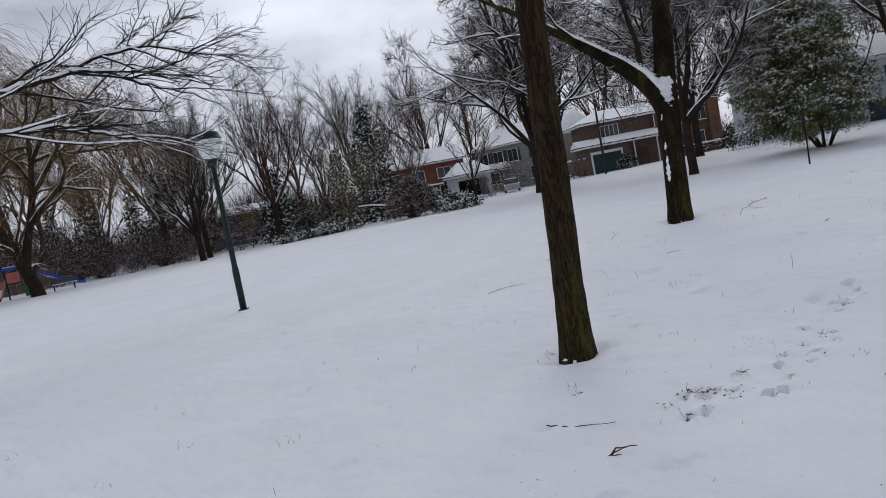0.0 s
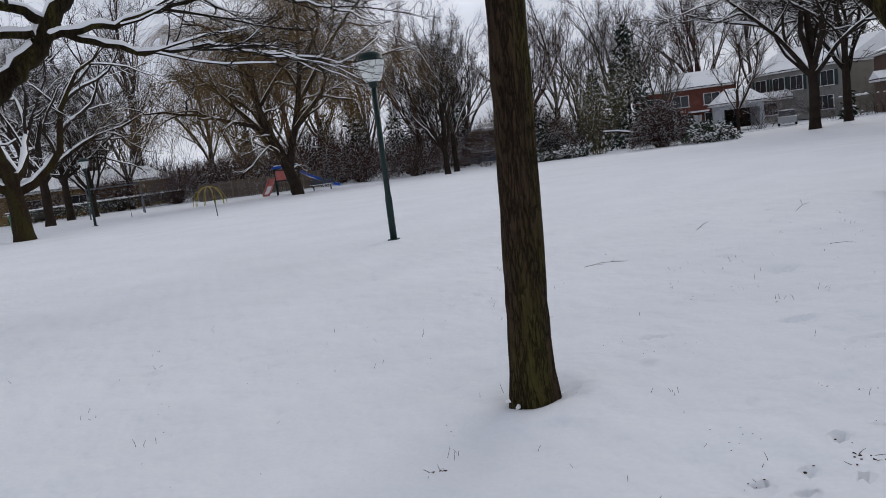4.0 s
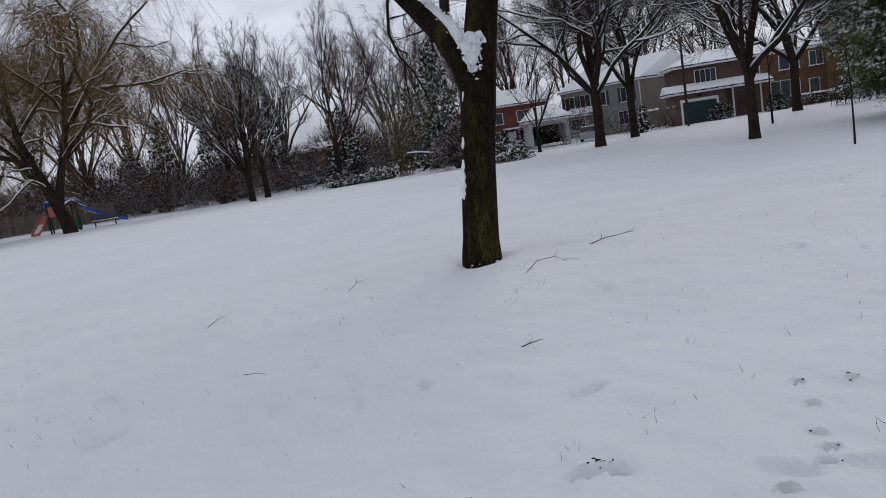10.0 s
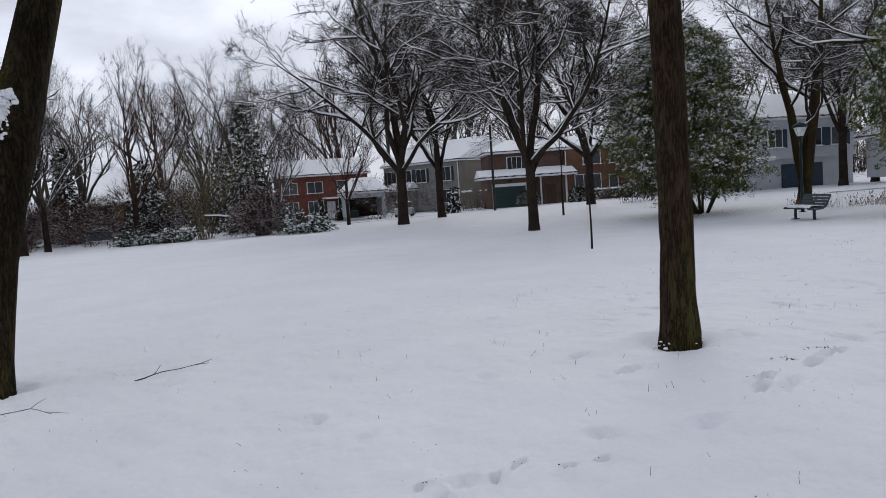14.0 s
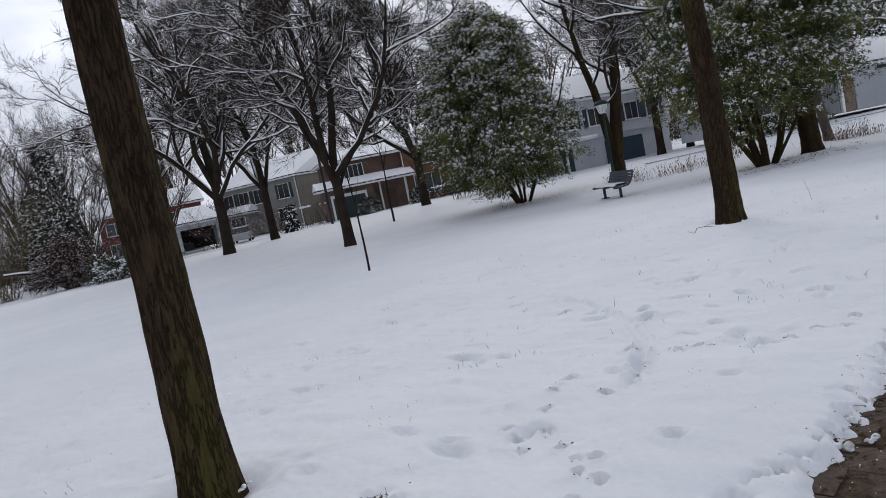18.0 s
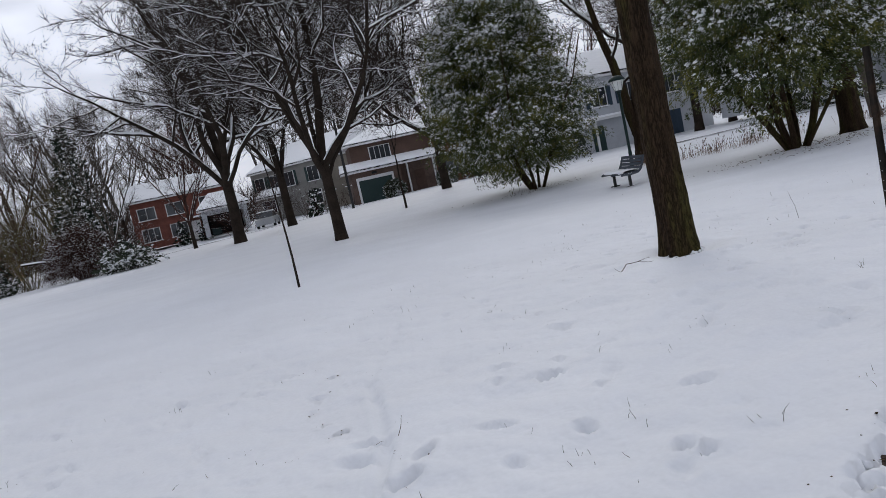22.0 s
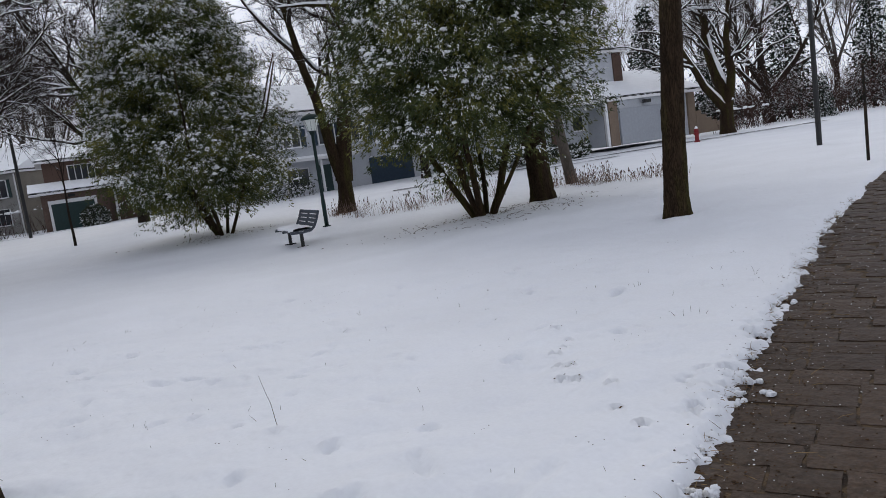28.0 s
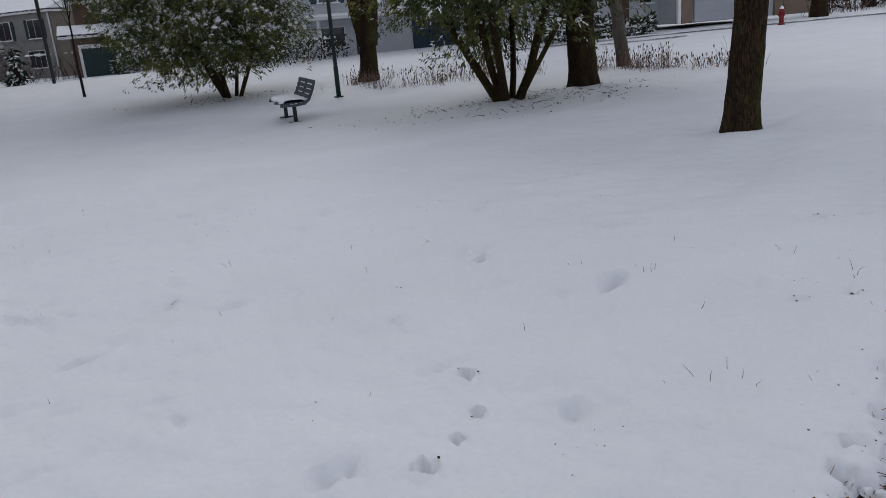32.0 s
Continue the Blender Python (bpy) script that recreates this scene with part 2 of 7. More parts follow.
M["siding_beige"] = material("siding_beige", (0.25, 0.225, 0.185), 0.8, vary=0.12, scale=1, fine=10)
M["siding_grey"] = material("siding_grey", (0.245, 0.24, 0.225), 0.8, vary=0.12, scale=1, fine=10)
M["siding_tan"] = material("siding_tan", (0.20, 0.15, 0.11), 0.85, vary=0.12, scale=1, fine=10)
M["siding_white"] = material("siding_white", (0.50, 0.52, 0.55), 0.8, vary=0.08, scale=1, fine=10)
M["siding_brown"] = material("siding_brown", (0.10, 0.062, 0.048), 0.85, vary=0.15, scale=1, fine=10)
M["white_paint"] = material("white_paint", (0.74, 0.74, 0.74), 0.6, vary=0.06, scale=2, fine=20)
M["dark_green_paint"] = material("dark_green_paint", (0.022, 0.045, 0.043), 0.6, vary=0.1)
M["blue_grey_paint"] = material("blue_grey_paint", (0.030, 0.050, 0.075), 0.6, vary=0.12)
M["grey_paint"] = material("grey_paint", (0.36, 0.38, 0.41), 0.6, vary=0.06)
M["garage_shade"] = material("garage_shade", (0.010, 0.010, 0.010), 0.9)
M["window_glass"] = material("window_glass", (0.035, 0.04, 0.045), 0.12, vary=0.2, scale=1, fine=5, spec=0.6)
M["shingle"] = material("shingle", (0.07, 0.065, 0.065), 0.9, vary=0.25, scale=3, fine=20, snow=0.1)
M["asphalt"] = material("asphalt", (0.16, 0.16, 0.165), 0.85, vary=0.25, scale=0.7, fine=30, second=(0.5, 0.51, 0.53), mask=(0.48, 0.6))
M["paver"] = material("paver", (0.076, 0.049, 0.032), 0.6, vary=0.42, scale=5.5, fine=46, bump=0.9, bump_scale=13, spec=0.2, second=(0.050, 0.035, 0.025), mask=(0.42, 0.64), spread=0.18, depth=0.028)
M["joint_grit"] = material("joint_grit", (0.050, 0.033, 0.021), 0.85, vary=0.5, scale=12, fine=90, bump=0.6, bump_scale=70, second=(0.080, 0.052, 0.026))
M["car_silver"] = material("car_silver", (0.34, 0.35, 0.36), 0.35, metal=0.5, vary=0.05)
M["car_blue"] = material("car_blue", (0.06, 0.08, 0.11), 0.35, metal=0.4, vary=0.05)
M["rubber"] = material("rubber", (0.015, 0.015, 0.015), 0.8)
M["sign_face"] = material("sign_face", (0.42, 0.43, 0.44), 0.5, vary=0.05)


# ---- building helpers ----
def mesh_of(name, verts, faces, mat, smooth=True):
    """A mesh from an array of places and an array of faces with the same number of corners each."""
    verts, faces = np.asarray(verts, dtype=np.float32), np.asarray(faces, dtype=np.int32)
    me = bpy.data.meshes.new(name)
    n, k = faces.shape
    me.vertices.add(len(verts))
    me.vertices.foreach_set("co", verts.ravel())
    me.loops.add(n * k)
    me.loops.foreach_set("vertex_index", faces.ravel())
    me.polygons.add(n)
    me.polygons.foreach_set("loop_start", np.arange(0, n * k, k, dtype=np.int32))
    me.update(calc_edges=True)
    me.polygons.foreach_set("use_smooth", np.full(n, smooth))
    me.materials.append(mat)
    return me


def thing(name, m, label, category, group="", kind=""):
    ob = new(name)
    ob.matrix_world = m
    return tagged(ob, label, category, group, kind)


def part(name, bm, mat, parent, label="", m=None, smooth=False):
    """Links a bmesh, or a finished mesh, as one mesh object under a thing or a part."""
    if isinstance(bm, bmesh.types.BMesh):
        me = bpy.data.meshes.new(name)
        if smooth:
            for f in bm.faces:
                f.smooth = True
        bm.to_mesh(me)
        bm.free()
        me.materials.append(mat)
    else:
        me = bm
    ob = new(name, me)
    ob.parent = parent
    if m is not None:
        ob.matrix_local = m
    return tagged(ob, label)


def box(sx, sy, sz, bevel=0.0, at=(0, 0, 0)):
    """A box on its base, centred in x and y, with bevelled edges."""
    bm = bmesh.new()
    bmesh.ops.create_cube(bm, size=1.0, matrix=Matrix.Translation((at[0], at[1], at[2] + sz / 2)) @ Matrix.Diagonal((sx, sy, sz, 1)))
    if bevel:
        bmesh.ops.bevel(bm, geom=bm.edges[:], offset=bevel, segments=2, affect="EDGES")
    return bm


def lathe(profile, sides=16):
    """A turned body from (radius, height) pairs."""
    bm = bmesh.new()
    rings = []
    for r, z in profile:
        rings.append([bm.verts.new((max(r, 1e-4) * math.cos(2 * math.pi * k / sides), max(r, 1e-4) * math.sin(2 * math.pi * k / sides), z)) for k in range(sides)])
    for a, b in zip(rings, rings[1:]):
        for k in range(sides):
            bm.faces.new((a[k], a[(k + 1) % sides], b[(k + 1) % sides], b[k]))
    bm.faces.new(list(reversed(rings[0])))
    bm.faces.new(rings[-1])
    return bm


def prism(outline, depth):
    """An outline in x and z, pushed back along y."""
    bm = bmesh.new()
    a = [bm.verts.new((x, 0, z)) for x, z in outline]
    b = [bm.verts.new((x, depth, z)) for x, z in outline]
    bm.faces.new(a)
    bm.faces.new(list(reversed(b)))
    for k in range(len(a)):
        bm.faces.new((a[k - 1], a[k], b[k], b[k - 1])[::-1])
    bmesh.ops.recalc_face_normals(bm, faces=bm.faces[:])
    return bm


def tubes(lines, sides, flat=False):
    """Verts and quads of round tubes along many lines of (points, radii); flat: the section lies level, as snow does."""
    groups = {}
    for p, r in lines:
        groups.setdefault(len(p), []).append((p, r))
    vs, fs, base = [], [], 0
    ang = np.arange(sides) * 2 * np.pi / sides
    for k, some in groups.items():
        p = np.array([a for a, _ in some], dtype=np.float64)
        r = np.array([b for _, b in some], dtype=np.float64)
        t = np.gradient(p, axis=1)
        t /= np.linalg.norm(t, axis=-1, keepdims=True) + 1e-9
        if flat:
            n1 = np.cross(t, np.broadcast_to(np.array([0, 0, 1.0]), t.shape))
        else:
            mean = t.mean(1, keepdims=True)
            ref = np.where(np.abs(mean[..., 2:3]) > 0.75, np.array([1.0, 0, 0]), np.array([0, 0, 1.0]))
            n1 = np.cross(t, np.broadcast_to(ref, t.shape))
        n1 /= np.linalg.norm(n1, axis=-1, keepdims=True) + 1e-9
        n2 = np.cross(n1, t)
        v = p[:, :, None] + r[:, :, None, None] * (n1[:, :, None] * np.cos(ang)[None, None, :, None] + n2[:, :, None] * np.sin(ang)[None, None, :, None] * (0.8 if flat else 1))
        b = len(p)
        idx = base + np.arange(b * k * sides).reshape(b, k, sides)
        nxt = np.roll(idx, -1, axis=2)
        f = np.stack([idx[:, :-1], nxt[:, :-1], nxt[:, 1:], idx[:, 1:]], -1).reshape(-1, 4)
        vs.append(v.reshape(-1, 3))
        fs.append(f)
        base += b * k * sides
    return np.concatenate(vs), np.concatenate(fs)


def ribbons(r, lines):
    """Hair-thin flat twigs along many lines, for crowns seen from afar."""
    groups = {}
    for p, w in lines:
        groups.setdefault(len(p), []).append((p, w))
    vs, fs, base = [], [], 0
    for k, some in groups.items():
        p = np.array([a for a, _ in some])
        w = np.array([b for _, b in some])
        d = p[:, -1] - p[:, 0]
        n = np.cross(d, r.normal(0, 1, d.shape))
        n /= np.linalg.norm(n, axis=1, keepdims=True) + 1e-9
        v = np.stack([p + n[:, None] * w[..., None], p - n[:, None] * w[..., None]], 2)
        idx = base + np.arange(len(p) * k * 2).reshape(len(p), k, 2)
        fs.append(np.stack([idx[:, :-1, 0], idx[:, 1:, 0], idx[:, 1:, 1], idx[:, :-1, 1]], -1).reshape(-1, 4))
        vs.append(v.reshape(-1, 3))
        base += len(p) * k * 2
    return np.concatenate(vs), np.concatenate(fs)


def tips_on(r, lines, count, length, width):
    """Straight last twigs on lines, grown all at once."""
    p = np.array([a for a, _ in lines])
    n, k, _ = p.shape
    s = r.uniform(0.1, 1.0, (n, count)) * (k - 1)
    i = np.minimum(s.astype(int), k - 2)
    f = (s - i)[..., None]
    rows = np.arange(n)[:, None]
    q = p[rows, i] * (1 - f) + p[rows, i + 1] * f
    d = p[rows, i + 1] - p[rows, i]
    d /= np.linalg.norm(d, axis=-1, keepdims=True) + 1e-9
    d = d + r.normal(0, 0.48, d.shape) + [0, 0, 0.12]
    d /= np.linalg.norm(d, axis=-1, keepdims=True)
    e = q + d * length * r.uniform(0.5, 1.3, (n, count, 1))
    pts = np.stack([q, e], 2).reshape(-1, 2, 3)
    w = np.tile([width, width * 0.35], (len(pts), 1))
    return list(zip(pts, w))


def fronds(r, places, outs, size, droop=0.5, blades=3, thin=0.24):
    """Flat feathery sprays: a few narrow kites each, hanging outwards."""
    n = len(places)
    vs, fs = [], []
    base = 0
    for b in range(blades):
        d = outs + r.normal(0, 0.55, (n, 3))
        d[:, 2] -= droop
        d /= np.linalg.norm(d, axis=1, keepdims=True)
        s = size * r.uniform(0.6, 1.35, (n, 1))
        w = np.cross(d, r.normal(0, 1, (n, 3)))
        w /= np.linalg.norm(w, axis=1, keepdims=True)
        p = places + r.normal(0, size * 0.35, (n, 3))
        v = np.stack([p, p + d * s * 0.55 + w * s * thin, p + d * s, p + d * s * 0.5 - w * s * thin], 1)
        vs.append(v.reshape(-1, 3))
        fs.append(base + np.arange(n * 4).reshape(n, 4))
        base += n * 4
    return np.concatenate(vs), np.concatenate(fs)


def clumps(r, places, sizes, tall=1.0):
    """Small uneven lumps of snow, six-sided and flattened."""
    n = len(places)
    ang = np.arange(6) * np.pi / 3
    ring = np.stack([np.cos(ang), np.sin(ang), 0 * ang], -1)
    sh = np.concatenate([[[0, 0, 0.55]], ring * 0.8 + [0, 0, 0.25], ring * 1.0 + [0, 0, -0.12], [[0, 0, -0.3]]])
    v = sh[None] * sizes[:, None, None] * r.uniform(0.7, 1.3, (n, len(sh), 1)) * r.uniform(0.6, 1.5, (n, 1, 3)) * [1, 1, tall] + places[:, None]
    tops = [(0, 1 + k, 1 + (k + 1) % 6) for k in range(6)]
    bots = [(13, 7 + (k + 1) % 6, 7 + k) for k in range(6)]
    band = [(1 + k, 7 + k, 7 + (k + 1) % 6) for k in range(6)] + [(1 + k, 7 + (k + 1) % 6, 1 + (k + 1) % 6) for k in range(6)]
    f = (np.arange(n)[:, None, None] * 14 + np.array(tops + bots + band)[None]).reshape(-1, 3)
    return v.reshape(-1, 3), f


def lumps(r, places, sizes, tall=0.75):
    """Rounded crumbs of wet snow: small uneven balls, joined where they touch."""
    ring = [(0, 0, 1)] + [(math.cos(a) * math.sin(b), math.sin(a) * math.sin(b), math.cos(b)) for b in (0.7, 1.35, 2.0) for a in np.arange(8) * math.pi / 4 + b]
    sh = np.array(ring)
    n, m = len(places), len(sh)
    v = sh[None] * sizes[:, None, None] * r.uniform(0.78, 1.18, (n, m, 1)) * r.uniform(0.75, 1.35, (n, 1, 3)) * [1, 1, tall] + places[:, None]
    tri = [(0, 1 + k, 1 + (k + 1) % 8) for k in range(8)]
    for b in (1, 9):
        for k in range(8):
            p, q = b + k, b + (k + 1) % 8
            tri += [(p, p + 8, q + 8), (p, q + 8, q)]
    return v.reshape(-1, 3), (np.arange(n)[:, None, None] * m + np.array(tri)[None]).reshape(-1, 3)


# ---- the lie of the land ----
HUMPS = [(28, 34, 8, -0.445), (23, 50, 9, -0.315), (29, 62, 9, 0.262), (62, 50, 14, 0.045), (-3, 17, 6, -0.205), (12, 12.5, 4, -0.027), (-14, 80, 14, -0.406), (6, 14, 4, 0.126), (11.85, 12.3, 2.2, 0.188), (19.3, 17.1, 2.2, 0.119)]


def lie(x, y):
    """Height of the snow surface, smooth."""
    u, v = np.tanh(np.asarray(x, float) / 60), np.tanh(np.asarray(y, float) / 80)
    z = -0.039 + 0.519 * u - 0.675 * v + 0.214 * u * u + 0.181 * u * v - 0.354 * v * v + 0.147 * u**3 + 0.082 * u * u * v + 0.145 * u * v * v - 0.217 * v**3
    for a, b, s, h in HUMPS:
        z = z + h * np.exp(-((x - a) ** 2 + (y - b) ** 2) / (2 * s * s))
    return z


def on(x, y, turn=0.0, sink=0.0):
    return pose(x, y, float(lie(x, y)) - sink, 0, 0, turn)


# the left edge of the footpath, as an offset from a straight line
AX, AY = math.cos(radians(30.1)), math.sin(radians(30.1))
OX, OY = 0.0, 1.2
EDGE_U = [-40, -10, 0, 7.5, 14.3, 19.0, 23.6, 29.7, 36.5, 48.8, 63, 90, 200]
EDGE_V = [0.0, 0.0, 0.0, 0.62, 1.06, 1.11, 1.12, 0.82, 0.06, -2.2, -5.3, -14, -51]


def edge_off(u):
    return sum(np.interp(u + d, EDGE_U, EDGE_V) for d in (-2.4, -1.2, 0, 1.2, 2.4)) / 5


def from_path(u, v):
    """The place u along the footpath and v to the left of its edge."""
    w = v + edge_off(u)
    return OX + u * AX - w * AY, OY + u * AY + w * AX


def wobble(u, v, s, seed):
    """Cheap smooth noise from sums of waves."""
    r = np.random.RandomState(seed)
    z = 0
    for _ in range(7):
        a, f, ph = r.uniform(0, 2 * np.pi), s * r.uniform(0.6, 2.0), r.uniform(0, 6.3)
        z = z + np.sin(f * (u * np.cos(a) + v * np.sin(a)) + ph)
    return z / 7


def widen(lo, hi, step, far, grow):
    mid = np.arange(lo, hi, step)
    a, s = [hi], step
    while a[-1] < far:
        s *= grow
        a.append(a[-1] + s)
    b, s = [lo], step
    while b[-1] > -far:
        s *= grow
        b.append(b[-1] - s)
    return np.concatenate([b[:0:-1], mid, a])


def steps(*spans):
    """Grid lines with their own step in each span, then widening to the horizon."""
    mid = np.concatenate([np.arange(a, b - 1e-6, s) for a, b, s in spans])
    lo, hi = widen(spans[0][0], spans[0][0] + 0.01, spans[0][2], 900, 1.18), widen(spans[-1][1] - 0.01, spans[-1][1], spans[-1][2], 900, 1.10 if spans[-1][2] > 0.06 else 1.18)
    return np.concatenate([lo[lo < spans[0][0] - 1e-4], mid, hi[hi > spans[-1][1] - 1e-4]])


gu = steps((-1.5, 3.4, 0.06), (3.4, 6.6, 0.034), (6.6, 8.4, 0.055), (8.4, 11.0, 0.029), (11.0, 15.6, 0.055), (15.6, 20.6, 0.029), (20.6, 26.2, 0.05), (26.2, 28.8, 0.028), (28.8, 32.0, 0.055))
gv = steps((-0.32, 3.7, 0.029), (3.7, 7.5, 0.065))
U, V = np.meshgrid(gu, gv, indexing="ij")
fade = np.exp(-((V / 25) ** 2)) * np.exp(-(np.clip(np.abs(U - 25) - 60, 0, None) / 30) ** 2)
Wd = V + edge_off(U) * fade
GX, GY = OX + U * AX - Wd * AY, OY + U * AY + Wd * AX
GZ = lie(GX, GY)
near_mask = (U > -3.2) & (U < 45) & (V > -1) & (V < 14)
GZ += np.where(near_mask, (0.045 * wobble(U, V, 1.4, 1) + 0.040 * wobble(U, V, 4.5, 2) + 0.022 * wobble(U, V, 12, 3) + 0.004 * wobble(U, V, 24, 5)) * np.clip((V + 0.1) / 0.7, 0.08, 1), 0.02 * wobble(U, V, 0.35, 4))


def dent(x, y, turn, long, wide, deep):
    """Presses one print into the snow, with a low rim."""
    global GZ
    sel = np.where((np.abs(GX - x) < long * 2.2) & (np.abs(GY - y) < long * 2.2))
    if not len(sel[0]):
        return
    dx, dy = GX[sel] - x, GY[sel] - y
    c, s = math.cos(turn), math.sin(turn)
    q = ((dx * c + dy * s) / long) ** 2 + ((-dx * s + dy * c) / wide) ** 2
    GZ[sel] += -deep * np.exp(-(q**2.2) * 1.1) * (1 + 0.25 * np.sin(dx * 60 + dy * 45)) + 0.22 * deep * np.exp(-((np.sqrt(q) - 1.45) ** 2) * 8)


TRAILS = {
    "paws_start": [(3.93, 5.86), (3.43, 5.35), (2.94, 5.1), (2.55, 4.67), (2.4, 4.5), (2.1, 4.44), (1.96, 4.23), (1.87, 4.29), (1.72, 4.37), (1.64, 4.3), (1.51, 4.26)],
    "paws_side": [(2.95, 4.72), (2.7, 4.56), (2.14, 3.98), (2.05, 3.99), (1.69, 4.04), (1.57, 4.02), (1.14, 3.92)],
    "paws_mid": [(7.87, 8.55), (7.61, 8.57), (7.36, 7.65), (7.13, 7.47), (7.08, 7.3), (6.88, 7.1), (6.57, 6.87), (6.65, 7.08)],
    "paws_bend": [(8.98, 9.46), (9.06, 9.77), (9.15, 9.79), (9.2, 10.08), (9.29, 9.94), (9.52, 10.12), (9.49, 9.89), (9.42, 9.68), (9.31, 9.7), (9.45, 10.27), (10.19, 10.25), (10.37, 10.27), (10.02, 10.2)],
    "paws_curve": [(15.36, 16.46), (15.3, 16.02), (15.18, 15.78), (15.13, 15.52), (15.29, 14.84), (15.42, 14.45), (14.78, 13.0), (14.86, 13.03), (14.6, 12.48), (14.49, 12.47), (14.37, 12.27), (14.13, 12.25), (13.99, 11.99)],
    "paws_down": [(14.17, 12.69), (14.08, 12.62), (13.51, 11.64), (13.48, 11.43), (13.4, 11.29), (13.25, 11.07), (13.16, 10.9), (13.13, 10.79), (13.06, 10.65), (12.84, 10.58), (12.71, 10.46), (12.78, 10.33)],
    "paws_aside": [(13.4, 12.04), (13.39, 11.91), (13.45, 11.17), (15.0, 12.7), (15.13, 12.66), (15.2, 12.6), (15.57, 12.29), (15.83, 12.31), (15.98, 12.2), (16.17, 12.31), (16.34, 12.38)],
    "paws_late": [(23.46, 17.65), (23.18, 17.24), (22.98, 17.13), (22.8, 16.76), (22.77, 16.87), (22.58, 16.61), (22.62, 16.52), (22.64, 16.22), (22.38, 15.93), (22.29, 15.67), (22.19, 15.64)],
    "paws_end": [(26.91, 18.09), (26.72, 18.28), (25.58, 17.29), (25.2, 17.73)],
}
SHOES = [(6.41, 7.81), (5.83, 7.17), (5.15, 6.93), (4.72, 6.4), (4.02, 6.11), (5.14, 5.97), (3.56, 5.6), (12.57, 11.48), (12.27, 11.29), (11.86, 11.21), (11.71, 11.01),
         (15.47, 13.79), (15.64, 14.08), (15.41, 12.33), (14.13, 12.69), (17.82, 13.02), (17.54, 12.82), (24.02, 16.18), (24.83, 18.26), (19.0, 13.75), (18.75, 13.52), (18.9, 13.35)]
rnd = np.random.RandomState(7)
PAWS = []
for trail in TRAILS.values():
    for (x, y), (x1, y1) in zip(trail, trail[1:]):
        PAWS.append((x, y))
        gap = math.hypot(x1 - x, y1 - y)
        if 0.45 < gap < 1.3:
            for k in np.arange(0.27, gap - 0.12, 0.27) / gap:
                PAWS.append((x + (x1 - x) * k + rnd.normal(0, 0.06), y + (y1 - y) * k + rnd.normal(0, 0.06)))
for x, y in PAWS:
    dent(x, y, 0.6 + rnd.uniform(-0.4, 0.4), rnd.uniform(0.027, 0.036), rnd.uniform(0.023, 0.029), rnd.uniform(0.06, 0.10))
for x, y in SHOES:
    dent(x, y, 0.65 + rnd.uniform(-0.25, 0.25), rnd.uniform(0.08, 0.115), rnd.uniform(0.036, 0.05), rnd.uniform(0.06, 0.10))
ARC = [(16.24, 17.91), (15.92, 16.9), (15.6, 15.8), (15.57, 15.15), (15.47, 14.33), (15.3, 13.75), (15.04, 13.2), (14.8, 12.85), (14.6, 12.6), (14.3, 12.25)]
for (x0, y0), (x1, y1) in zip(ARC, ARC[1:]):
    for k in np.linspace(0, 1, 9)[:-1]:
        dent(x0 + (x1 - x0) * k, y0 + (y1 - y0) * k, math.atan2(y1 - y0, x1 - x0), 0.14, 0.05, 0.015)
for k in range(620):
    if k % 5 == 0:
        cu_, cv_ = rnd.uniform(-1, 34), 0.3 + 6.5 * rnd.uniform(0, 1)
    if k > 360:
        x, y = from_path(cu_ + rnd.normal(0, 0.35), cv_ + rnd.normal(0, 0.22))
        dent(x, y, 0.6 + rnd.normal(0, 0.5), rnd.uniform(0.05, 0.13), rnd.uniform(0.03, 0.06), rnd.uniform(0.005, 0.018))
        continue
    u, v = rnd.uniform(-1, 32) if rnd.uniform() < 0.5 else rnd.uniform(17, 32), rnd.uniform(0.15, 1.0) ** 1.3 * 6.5
    x, y = from_path(u, v)
    dent(x, y, rnd.uniform(0, 3), rnd.uniform(0.05, 0.16), rnd.uniform(0.035, 0.07), rnd.uniform(0.012, 0.05))
# hollows melted round the trunks and posts, and the ragged drop to the footpath
for x, y, r in ((1.45, 5.87, 0.24), (5.9, 13.85, 0.34), (11.85, 12.4, 0.26), (19.3, 17.2, 0.32), (29.55, 21.45, 0.3), (18.58, 13.72, 0.07)):
    q = np.hypot(GX - x, GY - y) / r
    GZ += -0.05 * np.exp(-(q**3)) + 0.02 * np.exp(-((q - 1.7) ** 2) * 3)
rag = V - 0.03 - 0.04 * wobble(U, 0 * V, 2.6, 11) - 0.07 * wobble(U, V, 9, 12) - 0.10 * wobble(U, V, 26, 13) - 0.05 * wobble(U, V, 55, 14)
# where the snow is thin it has melted through in ragged holes
thin = 0.10 + 0.30 * np.exp(-((U - 22.4) / 0.55) ** 2) + 0.22 * np.exp(-((U - 16.6) / 0.8) ** 2) + 0.20 * np.exp(-((U - 27.1) / 0.5) ** 2) + 0.14 * np.exp(-((U - 24.4) / 0.5) ** 2) + 0.10 * wobble(U, 0 * V, 3.3, 15)
melt = np.clip((wobble(U, V, 17, 16) + 0.6 * wobble(U, V, 38, 17) - 0.14) * 3.0, 0, 1) * np.clip((thin - rag) / 0.08, 0, 1) * (rag > 0)
near_edge = np.clip(1 - np.abs(rag - 0.10) / 0.16, 0, 1)
GZ += np.where((U > 2) & (U < 36) & (V < 0.7) & (V > -0.4), near_edge * (0.020 * wobble(U, V, 30, 18) + 0.012 * wobble(U, V, 60, 19)) - 0.085 * melt, 0)
PAVE_DROP = 0.055
